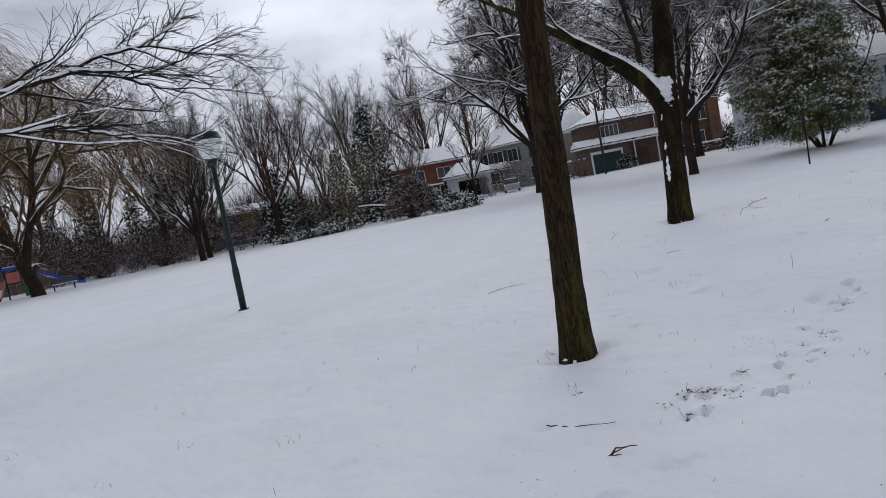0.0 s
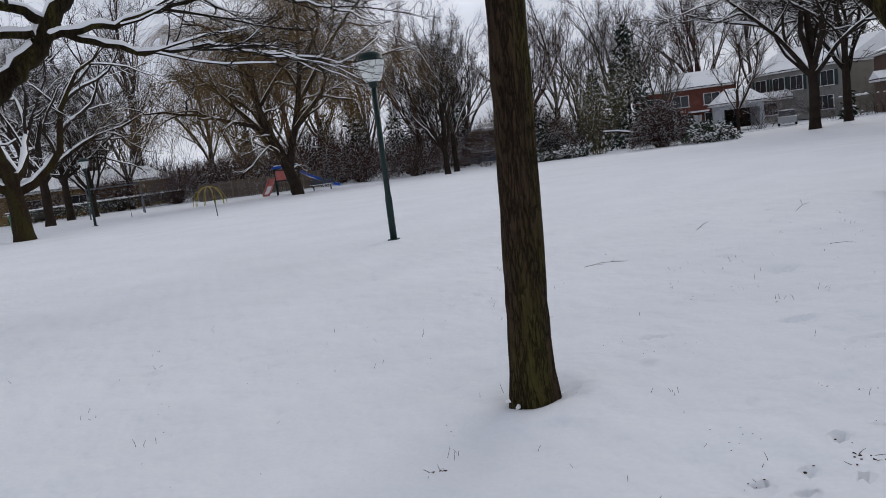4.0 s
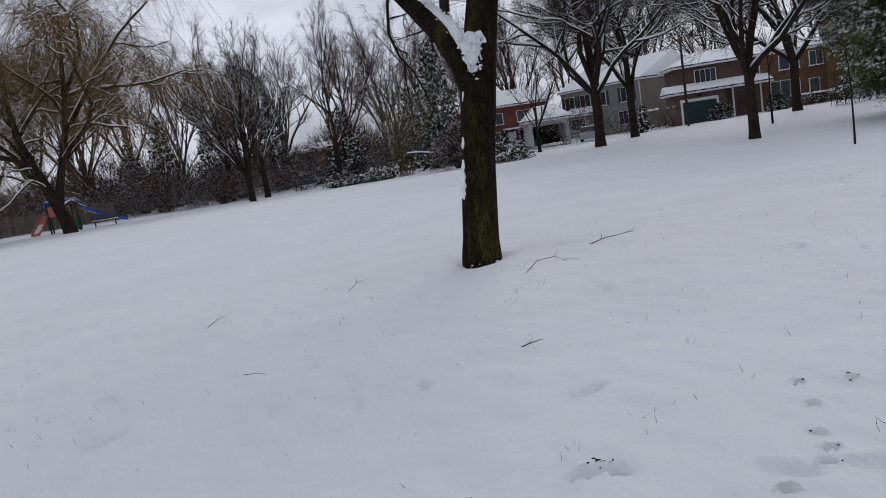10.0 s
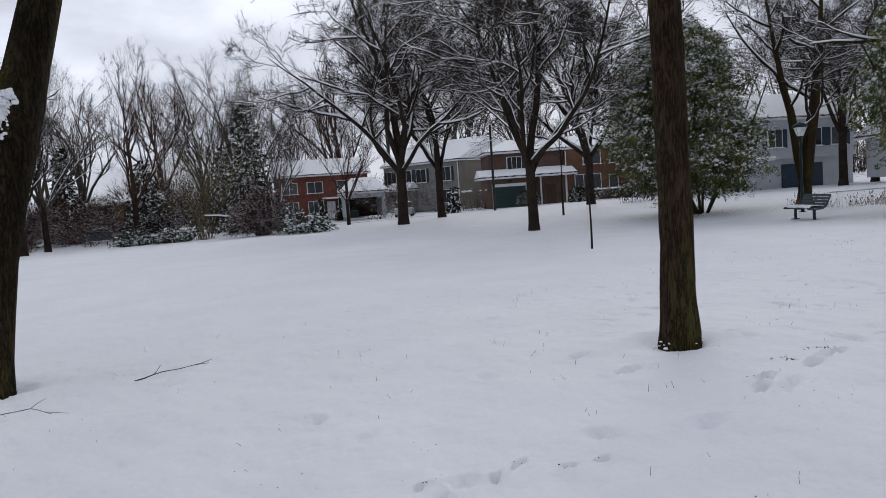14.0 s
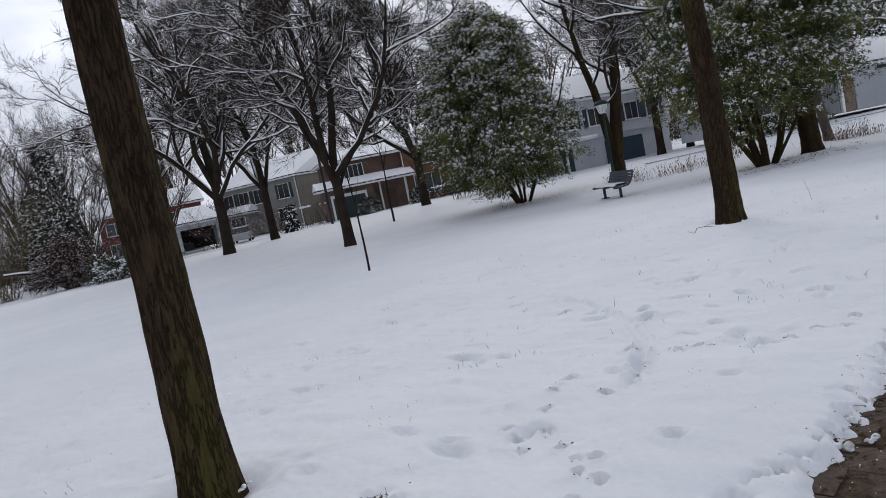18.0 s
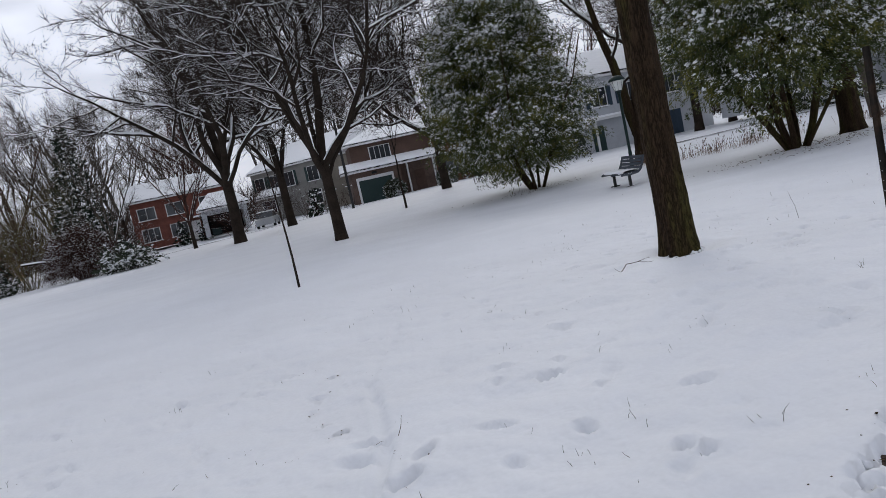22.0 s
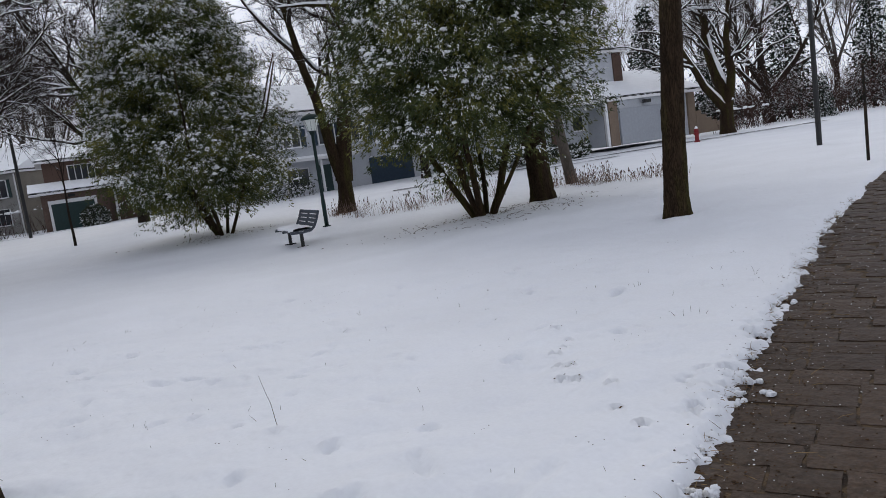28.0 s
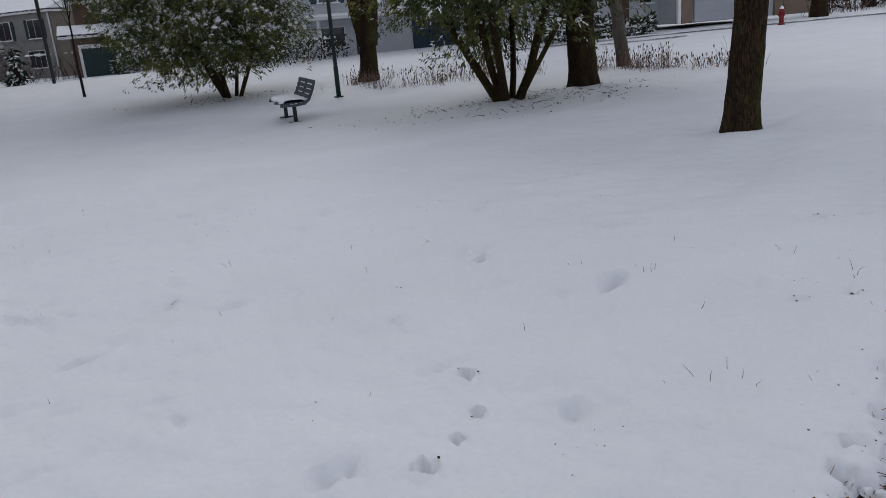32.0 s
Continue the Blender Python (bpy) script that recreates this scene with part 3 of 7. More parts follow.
GZ = np.where(V < 0.6, np.where(V > -2.75, GZ - 0.10 * (1 - np.clip((rag + 0.05) / 0.10, 0, 1) ** 0.5), GZ), GZ)
nu, nv = len(gu), len(gv)
gi = np.arange(nu * nv).reshape(nu, nv)
ground = new("ground", mesh_of("ground", np.stack([GX, GY, GZ], -1).reshape(-1, 3), np.stack([gi[:-1, :-1], gi[1:, :-1], gi[1:, 1:], gi[:-1, 1:]], -1).reshape(-1, 4), M["snow"]))
tagged(ground, "thin fresh snow over a park lawn with footprints", "ground", kind="structure")


# ---- trees ----
def stuff_part(*args, **more):
    return tagged(part(*args, **more), kind="stuff")


def stroke(r, p, d, length, k, wander, lift):
    """A wandering line of k points from p along d."""
    pts, step = [np.array(p, float)], length / (k - 1)
    d = np.array(d, float)
    for _ in range(k - 1):
        d = d + r.normal(0, wander, 3) + np.array([0, 0, lift])
        d /= np.linalg.norm(d)
        pts.append(pts[-1] + d * step)
    return np.array(pts)


def aside(r, d, angle):
    """A direction turned away from d by an angle."""
    q = np.cross(d, r.normal(0, 1, 3))
    q /= np.linalg.norm(q) + 1e-9
    return d * math.cos(angle) + q * math.sin(angle)


def limbs_of(r, lines, start, params):
    """Grows children on lines, level by level. Returns all levels."""
    levels = [start]
    for count, angle, share, k, wander, lift, thin in params:
        out = []
        for pts, rad in levels[-1]:
            total = np.linalg.norm(np.diff(pts, axis=0), axis=1).sum()
            n = max(1, int(round(count * r.uniform(0.7, 1.3))))
            for j in range(n):
                s = 0.22 + 0.78 * (j + r.uniform(0.1, 0.9)) / n
                i = min(int(s * (len(pts) - 1)), len(pts) - 2)
                f = s * (len(pts) - 1) - i
                p = pts[i] * (1 - f) + pts[i + 1] * f
                d = pts[i + 1] - pts[i]
                d /= np.linalg.norm(d) + 1e-9
                way = aside(r, d, angle * r.uniform(0.6, 1.3))
                if way[2] < -0.35:
                    way[2] *= 0.3
                length = total * share * r.uniform(0.6, 1.2) * (1.15 - 0.5 * s)
                r0 = min((rad[i] * (1 - f) + rad[i + 1] * f) * 0.8, thin * r.uniform(0.8, 1.3))
                out.append((stroke(r, p, way / np.linalg.norm(way), length, k, wander, lift), np.linspace(r0, max(r0 * 0.35, 0.0035), k)))
        levels.append(out)
    return levels


def snow_on(r, lines, least, share=1.0, thick=0.0):
    """Ridges of snow along the upper side of boughs."""
    out = []
    for pts, rad in lines:
        t = np.gradient(pts, axis=0)
        t /= np.linalg.norm(t, axis=1, keepdims=True) + 1e-9
        level = np.clip(1.25 - np.abs(t[:, 2]) * 1.25, 0, 1)
        if level.mean() < 0.12 or rad.mean() < least or r.uniform() > share:
            continue
        w = np.maximum((0.30 + 0.58 * level + thick) * rad * r.uniform(0.7, 1.3, len(rad)) + 0.012 * level, 0.001)
        up = np.array([0, 0, 1.0]) - t * t[:, 2:3]
        up /= np.linalg.norm(up, axis=1, keepdims=True) + 1e-6
        q = pts + up * (rad * 0.75 + w * 0.25)[:, None]
        out.append((q, w))
    return out


def bare_tree(name, x, y, seed, height, girth, fork, boughs, label, rise=0.75, spread=1.0, lean=(0, 0), dense=1.0, twig="twig", bark="bark_far",
              group="", detail=1, snow_share=0.8, leader=True, sink=0.1, twig_r=0.010, own=None, tips=4, wander=0.21, stout=1.0, upright=False):
    """A leafless tree: trunk with a flared foot, boughs, twigs and the snow that lies on them."""
    r = np.random.RandomState(seed)
    k = 46 if detail > 1 else 8
    z = np.linspace(-0.15, fork, k)
    sway = np.cumsum(r.normal(0, girth * 0.05, (k, 2)), axis=0) * (0.3 if detail > 1 else 1)
    zz = np.clip(z, 0, None)
    trunk = np.stack([lean[0] * zz + sway[:, 0], lean[1] * zz + sway[:, 1], z], -1)
    rad = girth * (0.80 - 0.12 * zz / fork + 0.15 * np.exp(-zz * 6) + 0.07 * np.exp(-zz * 1.4))
    top, up = trunk[-1], trunk[-1] - trunk[-3]
    up = up / np.linalg.norm(up)
    start = []
    for j in range(boughs):
        a = 2 * math.pi * (j + r.uniform(-0.25, 0.25)) / boughs
        tilt = rise * r.uniform(0.75, 1.2)
        d = np.array([math.cos(a) * math.cos(tilt) * spread, math.sin(a) * math.cos(tilt) * spread, math.sin(tilt)])
        if leader and j == 0:
            d = up + r.normal(0, 0.1, 3)
        d /= np.linalg.norm(d)
        low = trunk[max(1, int((k - 1) * (1 - 0.28 * r.uniform(0, 1) * (j > 0))))]
        length = (height - fork) * (1.05 if j == 0 else r.uniform(0.75, 1.0)) / max(0.55, d[2] + 0.2)
        r0 = girth * (0.62 if j == 0 else r.uniform(0.32, 0.5)) * stout
        start.append((stroke(r, low, d, min(length, height * 0.66), 10, 0.10 if upright else wander, 0.05 if upright else 0.04), np.linspace(r0, 0.022, 10)))
    if upright:
        lv = limbs_of(r, None, start, [(10 * dense, 0.55, 0.40, 7, 0.11, 0.07, girth * 0.24), (8 * dense, 0.55, 0.42, 5, 0.12, 0.06, 0.026), (6.5 * dense, 0.5, 0.6, 3, 0.16, 0.05, twig_r)])
    else:
        lv = limbs_of(r, None, start, [(8.5 * dense, 0.85, 0.48, 7, 0.20, 0.03, girth * 0.20), (6.5 * dense, 0.8, 0.46, 5, 0.16, 0.03, 0.024), (6.2 * dense, 0.75, 0.6, 3, 0.22, 0.02, twig_r)])
    t = thing(name, on(x, y, 0, sink * 0), label, "tree", group)
    v, f = tubes([(trunk, rad)], 32 if detail > 1 else 9)
    if detail > 1:
        nv_ = v.copy()
        ang = np.arctan2(v[:, 1], v[:, 0])
        rough = 0.030 * np.sin(ang * 7 + 2.2 * np.sin(v[:, 2] * 1.3)) + 0.028 * np.sin(ang * 13 + 3 * np.sin(v[:, 2] * 2.1 + 1)) + 0.12 * np.exp(-np.clip(v[:, 2], 0, None) * 6) * np.sin(ang * 5 + 1) + 0.022 * np.sin(v[:, 2] * 9 + 2 * np.sin(ang * 2)) * np.sin(ang * 3 + v[:, 2] * 2.3) + r.normal(0, 0.012, len(v))
        axis = np.stack([np.interp(v[:, 2], z, trunk[:, 0]), np.interp(v[:, 2], z, trunk[:, 1])], -1)
        nv_[:, :2] = axis + (v[:, :2] - axis) * (1 + rough)[:, None]
        v = nv_
    part("trunk", mesh_of("trunk", v, f, M[bark]), None, t)
    crown = lv[1] + lv[2]
    if own is None and detail >= 1 and not group:
        for line in lv[0]:
            part("bough", mesh_of("bough", *tubes([line], 9), M[bark]), None, t)
    else:
        crown = lv[0] + crown
    va, fa = tubes(crown, 4 if not group else 3)
    if detail > 1:
        vb, fb = tubes(lv[3] + tips_on(r, lv[3], 3, 0.5, 0.004), 3)
    else:
        vb, fb = ribbons(r, lv[3] + tips_on(r, lv[3], tips, 0.9 if group else 0.65, twig_r * (0.62 if group else 0.75)))
    tagged(part("crown", mesh_of("crown", np.concatenate([va, vb]), np.concatenate([fa, fb + len(va)]), M[twig]), None, t), "bare branches and twigs", kind="stuff")
    lain = snow_on(r, lv[0] + lv[1], 0.010, snow_share, 0.0 if group else 0.18) + ([] if group else snow_on(r, lv[2], 0.006, snow_share * 0.85))
    if lain:
        v, f = tubes(lain, 4, flat=True)
        tagged(part("snow", mesh_of("snow", v, f, M["snow_cap"]), None, t), "snow lying along the boughs", kind="stuff")
    return t


def clone_tree(src, x, y, turn, size, label=""):
    ob = copy_thing(src, on(x, y, turn) @ Matrix.Diagonal((size, size, size, 1)))
    ob.scale = (size, size, size)
    return tagged(ob, label)


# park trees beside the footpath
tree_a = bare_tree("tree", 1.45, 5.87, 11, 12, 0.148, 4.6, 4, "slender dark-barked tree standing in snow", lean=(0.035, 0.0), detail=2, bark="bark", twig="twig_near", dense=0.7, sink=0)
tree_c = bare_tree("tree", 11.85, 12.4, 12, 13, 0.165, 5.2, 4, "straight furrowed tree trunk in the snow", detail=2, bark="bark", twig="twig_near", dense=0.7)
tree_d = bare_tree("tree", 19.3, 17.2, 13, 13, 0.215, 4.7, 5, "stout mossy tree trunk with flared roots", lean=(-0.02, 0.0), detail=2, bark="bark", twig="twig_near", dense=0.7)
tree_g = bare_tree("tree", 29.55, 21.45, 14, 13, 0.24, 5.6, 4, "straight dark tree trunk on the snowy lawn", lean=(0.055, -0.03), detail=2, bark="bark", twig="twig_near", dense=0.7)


def forked_tree(x, y):
    """The leaning tree whose low bough carries a thick wedge of snow."""
    r = np.random.RandomState(21)
    t = thing("tree", on(x, y), "leaning mossy tree with snow packed in its fork", "tree")
    z = np.array([-0.15, 0.05, 0.3, 0.7, 1.2, 1.7, 2.2, 2.7, 3.2, 3.7, 4.3, 5.0, 6.0, 7.2])
    lx = np.interp(z, [0, 0.7, 1.4, 2.1, 2.8, 3.5, 7], [0, 0.07, 0.15, 0.25, 0.38, 0.53, 1.2])
    ly = np.interp(z, [0, 0.7, 1.4, 2.1, 2.8, 3.5, 7], [0, 0.09, 0.21, 0.40, 0.58, 0.74, 1.5])
    rad = np.interp(z, [0, 0.3, 1.2, 2.2, 2.8, 3.4, 7.2], [0.25, 0.222, 0.208, 0.225, 0.21, 0.19, 0.11])
    v, f = tubes([(np.stack([lx, ly, z], -1), rad)], 26)
    ang = np.arctan2(v[:, 1] - np.interp(v[:, 2], z, ly), v[:, 0] - np.interp(v[:, 2], z, lx))
    rough = 0.03 * np.sin(ang * 7 + 2 * np.sin(v[:, 2] * 1.4)) + 0.025 * np.sin(ang * 12 + 3 * np.sin(v[:, 2] * 2))
    v[:, 0] += rough * rad[0] * 0.8 * np.cos(ang)
    v[:, 1] += rough * rad[0] * 0.8 * np.sin(ang)
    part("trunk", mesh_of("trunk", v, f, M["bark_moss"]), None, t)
    fork = np.array([0.22, 0.38, 2.10])
    low = fork + np.array([(0, 0, 0), (-0.12, 0.06, 0.38), (-0.30, 0.26, 0.75), (-0.55, 0.55, 1.10), (-0.85, 0.95, 1.50), (-1.25, 1.5, 2.0), (-1.9, 2.2, 2.7), (-2.7, 2.9, 3.4)])
    start = [(low, np.array([0.19, 0.18, 0.165, 0.15, 0.13, 0.105, 0.075, 0.03]))]
    side = np.array([0.85, 1.6, 5.0])
    for d in ((0.9, 0.1, 0.25), (-0.3, 0.8, 0.6), (0.5, -0.7, 0.5), (0.3, 0.5, 0.9), (-0.9, -0.3, 0.5), (0.2, -0.9, 0.2)):
        d = np.array(d) / np.linalg.norm(d)
        start.append((stroke(r, side + (0, 0, r.uniform(-0.6, 1.2)), d, r.uniform(3.5, 5.5), 9, 0.12, 0.02), np.linspace(0.09, 0.02, 9)))
    for d, h in (((1.0, -0.1, 0.12), 4.5), ((0.85, -0.55, 0.05), 4.9), ((-0.9, -0.35, 0.10), 4.4), ((0.6, -0.8, 0.1), 5.2)):
        root = np.array([np.interp(h, z, lx), np.interp(h, z, ly), h])
        start.append((stroke(r, root, np.array(d) / np.linalg.norm(d), 4.6, 9, 0.13, -0.035), np.linspace(0.045, 0.010, 9)))
    first = [line for line in limbs_of(r, None, start, [(6, 0.9, 0.42, 7, 0.16, -0.02, 0.035)])[1] if line[0][0][2] > 3.2]
    up = fork + np.array([(-0.30, 0.26, 0.75), (-0.25, 0.32, 1.05), (-0.22, 0.36, 1.45), (-0.30, 0.45, 2.0), (-0.35, 0.6, 2.7), (-0.5, 0.8, 3.5), (-0.6, 1.0, 4.2)])
    hang = fork + np.array([(-0.95, 1.05, 1.62), (-1.02, 0.85, 1.35), (-1.05, 0.75, 0.95), (-0.95, 0.72, 0.62), (-0.80, 0.70, 0.42), (-0.68, 0.70, 0.12), (-0.60, 0.72, -0.15)])
    first += [(up, np.array([0.07, 0.065, 0.06, 0.05, 0.04, 0.03, 0.02])), (hang, np.array([0.022, 0.022, 0.02, 0.016, 0.013, 0.010, 0.006]))]
    lv = [start] + limbs_of(r, None, first, [(5, 0.8, 0.5, 5, 0.18, -0.03, 0.016), (5, 0.75, 0.55, 4, 0.2, -0.02, 0.007)])
    for line in start:
        part("bough", mesh_of("bough", *tubes([line], 10), M["bark_moss"]), None, t)
    va, fa = tubes(lv[1] + lv[2], 4)
    vb, fb = tubes(lv[3], 3)
    tagged(part("crown", mesh_of("crown", np.concatenate([va, vb]), np.concatenate([fa, fb + len(va)]), M["twig_near"]), None, t), "fine hanging twigs", kind="stuff")
    lain = snow_on(r, start[1:] + lv[1], 0.012, 0.8) + snow_on(r, [(up[:5], np.array([0.11, 0.10, 0.09, 0.07, 0.05]))], 0.01)
    wedge = low[:7] + np.array([[0.05, -0.09, 0.12], [0.09, -0.09, 0.12], [0.09, -0.07, 0.11], [0.07, -0.05, 0.10], [0.02, -0.04, 0.09], [0.0, -0.02, 0.08], [0, 0, 0.06]])
    lain.append((wedge, np.array([0.075, 0.095, 0.085, 0.072, 0.062, 0.05, 0.035])))
    v, f = tubes(lain, 7, flat=True)
    stuff_part("snow", mesh_of("snow", v, f, M["snow_cap"]), None, t, "thick snow wedged in the fork")
    # the ridge is crumbly: lumps all along it break its outline
    n = 700
    q = r.uniform(0, 1, n) ** 1.1 * 4.6
    i = np.minimum(q.astype(int), 5)
    at_ = wedge[i] * (1 - (q - i))[:, None] + wedge[i + 1] * (q - i)[:, None]
    wide_ = np.interp(q, [0, 1, 3, 5], [0.10, 0.11, 0.085, 0.05])
    va_, fa_ = lumps(r, at_ + r.normal(0, 1, (n, 3)) * (wide_ * 0.5)[:, None] + np.stack([0 * q, 0 * q, wide_ * 0.02], -1), r.uniform(0.010, 0.026, n))
    stuff_part("ridge_snow", mesh_of("ridge_snow", va_, fa_, M["snow_cap"]), None, t, "crumbly snow along the low bough")
    n = 800
    k = r.uniform(0, 1, n)
    packed = np.stack([0.22 + 0.05 * k + r.normal(0, 0.035 + 0.03 * k, n), 0.25 + 0.09 * k + r.normal(0, 0.03, n), 2.30 + 0.45 * k], -1)
    packed[:70] = packed[:70] * [1, 1, 0] + [0, 0.02, 0] + np.stack([0 * k[:70], 0 * k[:70], 2.42 + 0.3 * k[:70]], -1)
    size = np.where(np.arange(n) < 70, 0.055, r.uniform(0.012, 0.026, n)) * (0.7 + 0.5 * k)
    v, f = lumps(r, packed, size, 1.2)
    tagged(part("fork_snow", mesh_of("fork_snow", v, f, M["snow_cap"]), None, t), "lumpy snow packed into the fork", kind="stuff")
    for zz, w in ((0.95, 0.05), (1.05, 0.045), (1.18, 0.03), (0.85, 0.035), (1.45, 0.025), (2.0, 0.02)):
        p = np.array([np.interp(zz, z, lx) - 0.18, np.interp(zz, z, ly) - 0.12, zz])
        v, f = tubes([(np.array([p - (0, 0, 0.08), p - (0.01, 0, 0.03), p, p + (0.005, 0, 0.09)]), np.array([0.008, w * 0.8, w, 0.008]))], 7)
        part("snow_patch", mesh_of("snow_patch", v, f, M["snow_cap"]), None, t, "snow stuck to the bark")
    return t


tree_b = forked_tree(5.9, 13.85)

# spreading trees in the middle of the lawn and along the street
tree_t3 = bare_tree("tree", 18.35, 40.24, 31, 15, 0.30, 3.5, 7, "spreading bare tree with snow on its boughs", rise=1.0, dense=1.1, spread=1.05, wander=0.13, snow_share=1.0, twig_r=0.010, tips=8)
tree_t4 = bare_tree("tree", 14.13, 59.31, 32, 20, 0.46, 5.0, 8, "large bare tree thick with snowy boughs", rise=0.95, dense=1.15, spread=1.1, wander=0.13, snow_share=1.0, twig_r=0.013, tips=8)
tree_t4b = bare_tree("tree", 17.9, 66.0, 33, 18, 0.40, 4.4, 7, "bare tree with snow-lined low boughs", rise=0.95, dense=1.05, snow_share=1.0, twig_r=0.012, wander=0.13, tips=8)
tree_t5 = bare_tree("tree", 28.7, 61.2, 34, 18, 0.40, 4.0, 7, "tall bare street tree dusted with snow", rise=0.95, dense=1.05, snow_share=0.9, wander=0.13, twig_r=0.012, tips=8)
tree_tw = bare_tree("tree", -15.9, 71.9, 35, 14.5, 0.36, 2.6, 8, "round-crowned bare tree on the park lawn", rise=1.0, dense=0.85, twig_r=0.011, upright=True, tips=5)
tree_f = bare_tree("tree", 34.1, 30.2, 36, 13, 0.42, 4.5, 5, "thick-trunked tree behind the cedar", rise=0.8, dense=0.8, bark="bark", detail=2)
tree_6 = bare_tree("tree", 33.1, 41.8, 37, 17, 0.44, 1.3, 2, "twin-stemmed tree by the green lamp", rise=1.47, wander=0.05, stout=1.4, dense=1.15, bark="bark", snow_share=1.0, leader=False, tips=8)
tree_9 = bare_tree("tree", 60.5, 43.0, 38, 15, 0.55, 1.9, 4, "low-forked tree with snow in its forks", rise=1.15, wander=0.14, stout=1.35, dense=0.9, bark="bark", snow_share=1.0)
tree_10 = bare_tree("tree", 74.0, 49.0, 39, 15, 0.55, 3.0, 5, "dark bare tree beside the street", rise=0.95, wander=0.15, dense=0.9, snow_share=1.0)
tree_lean = bare_tree("tree", 37.8, 32.9, 40, 9, 0.24, 3.4, 4, "leaning tree with a pale trunk", lean=(-0.22, -0.05), rise=0.8, dense=0.7, bark="bark_pale")
clone_tree(tree_t4b, 45.8, 55.8, 130, 0.95, "dark forked tree in front of a pale house")
clone_tree(tree_t5, 50.5, 58.5, 70, 0.9, "bare tree in front of a pale house")
tree_z = bare_tree("tree", -26.4, 30.6, 41, 14, 0.55, 3.2, 6, "old thick-trunked tree at the lawn's edge", rise=0.65, dense=0.9, bark="bark", snow_share=1.0)
tree_l1 = bare_tree("tree", -40.5, 47.5, 42, 15, 0.42, 4.5, 6, "tall bare tree near the playground", rise=0.75, dense=0.9)
clone_tree(tree_l1, -47.0, 57.0, 80, 0.95)
clone_tree(tree_tw, -45.5, 58.5, 40, 0.8)


def overhanging_tree():
    """The big tree off the path whose snow-lined bough reaches into view."""
    r = np.random.RandomState(51)
    x, y = -9.9, 6.2
    t = thing("tree", on(x, y), "big tree with long snow-lined overhanging boughs", "tree")
    z = np.linspace(-0.2, 6, 10)
    v, f = tubes([(np.stack([0.02 * z, 0 * z, z], -1), 0.42 - 0.03 * z)], 20)
    part("trunk", mesh_of("trunk", v, f, M["bark"]), None, t)
    g0 = float(lie(x, y))

    def away(*ps):
        """The line through the points, bent smoothly and a little crooked."""
        p = np.array([(a - x, b - y, c - g0) for a, b, c in ps])
        k = np.linspace(0, len(p) - 1, 4 * len(p) - 3)
        q = np.stack([np.interp(k, np.arange(len(p)), p[:, c]) for c in range(3)], -1)
        q[1:-1] = 0.25 * q[:-2] + 0.5 * q[1:-1] + 0.25 * q[2:]
        q[1:-1] += r.normal(0, 0.022, q[1:-1].shape)
        return q

    main = [(-9.7, 6.5, 2.0), (-9.0, 7.1, 2.4), (-8.11, 7.92, 2.61), (-7.82, 9.01, 2.73), (-7.36, 9.94, 2.83), (-7.04, 10.45, 2.9), (-6.84, 10.83, 3.05), (-6.58, 11.23, 3.53), (-6.36, 11.58, 4.08), (-6.11, 11.94, 4.69), (-5.92, 12.44, 5.45), (-5.59, 13.17, 6.55)]
    sides = [
        ([(-6.53, 11.27, 3.75), (-6.17, 11.72, 3.91), (-5.82, 12.31, 4.01), (-5.49, 12.87, 4.24), (-5.12, 13.42, 4.45), (-4.7, 13.97, 4.66), (-4.25, 14.5, 4.7), (-3.78, 15.01, 4.49), (-3.16, 15.54, 4.29), (-2.5, 16.05, 3.98)], 0.065),
        ([(-6.27, 11.64, 3.9), (-6.0, 12.2, 3.74), (-5.68, 12.76, 3.58), (-5.19, 13.39, 3.69), (-4.79, 13.93, 3.7), (-4.42, 14.6, 3.52), (-3.89, 15.3, 3.38), (-3.24, 15.84, 3.21)], 0.058),
        ([(-6.4, 11.56, 4.03), (-6.54, 11.06, 4.23), (-6.68, 10.55, 4.37), (-6.82, 10.03, 4.22), (-6.98, 9.45, 3.83)], 0.087),
        ([(-6.48, 11.3, 3.88), (-6.82, 10.83, 3.81), (-6.96, 10.31, 3.8), (-7.19, 9.9, 3.57), (-7.47, 9.4, 3.43)], 0.072),
        ([(-4.7, 13.97, 4.66), (-4.22, 14.51, 4.99), (-3.51, 15.11, 5.17), (-2.77, 15.66, 5.01), (-1.75, 16.21, 4.85)], 0.036),
    ]
    start = [(away(*main), np.linspace(0.26, 0.09, 4 * len(main) - 3))]
    for line, r0 in sides:
        start.append((away(*line), np.linspace(r0, 0.010, 4 * len(line) - 3)))
    lv = limbs_of(r, None, start[1:], [(15, 0.7, 0.40, 6, 0.14, 0.0, 0.024), (8, 0.75, 0.5, 5, 0.16, -0.02, 0.012), (5, 0.7, 0.55, 4, 0.18, -0.03, 0.006)])
    for line in start:
        part("bough", mesh_of("bough", *tubes([line], 9), M["bark_moss"]), None, t)
    va, fa = tubes(lv[1] + lv[2], 4)
    vb, fb = tubes(lv[3], 3)
    tagged(part("crown", mesh_of("crown", np.concatenate([va, vb]), np.concatenate([fa, fb + len(va)]), M["twig_near"]), None, t), "fine bare twigs", kind="stuff")
    lain = snow_on(r, start, 0.005, 1.0, 0.02) + snow_on(r, lv[1], 0.006, 0.7)
    v, f = tubes(lain, 6, flat=True)
    stuff_part("snow", mesh_of("snow", v, f, M["snow_cap"]), None, t, "ridge of snow along the bough")
    return t


overhanging_tree()


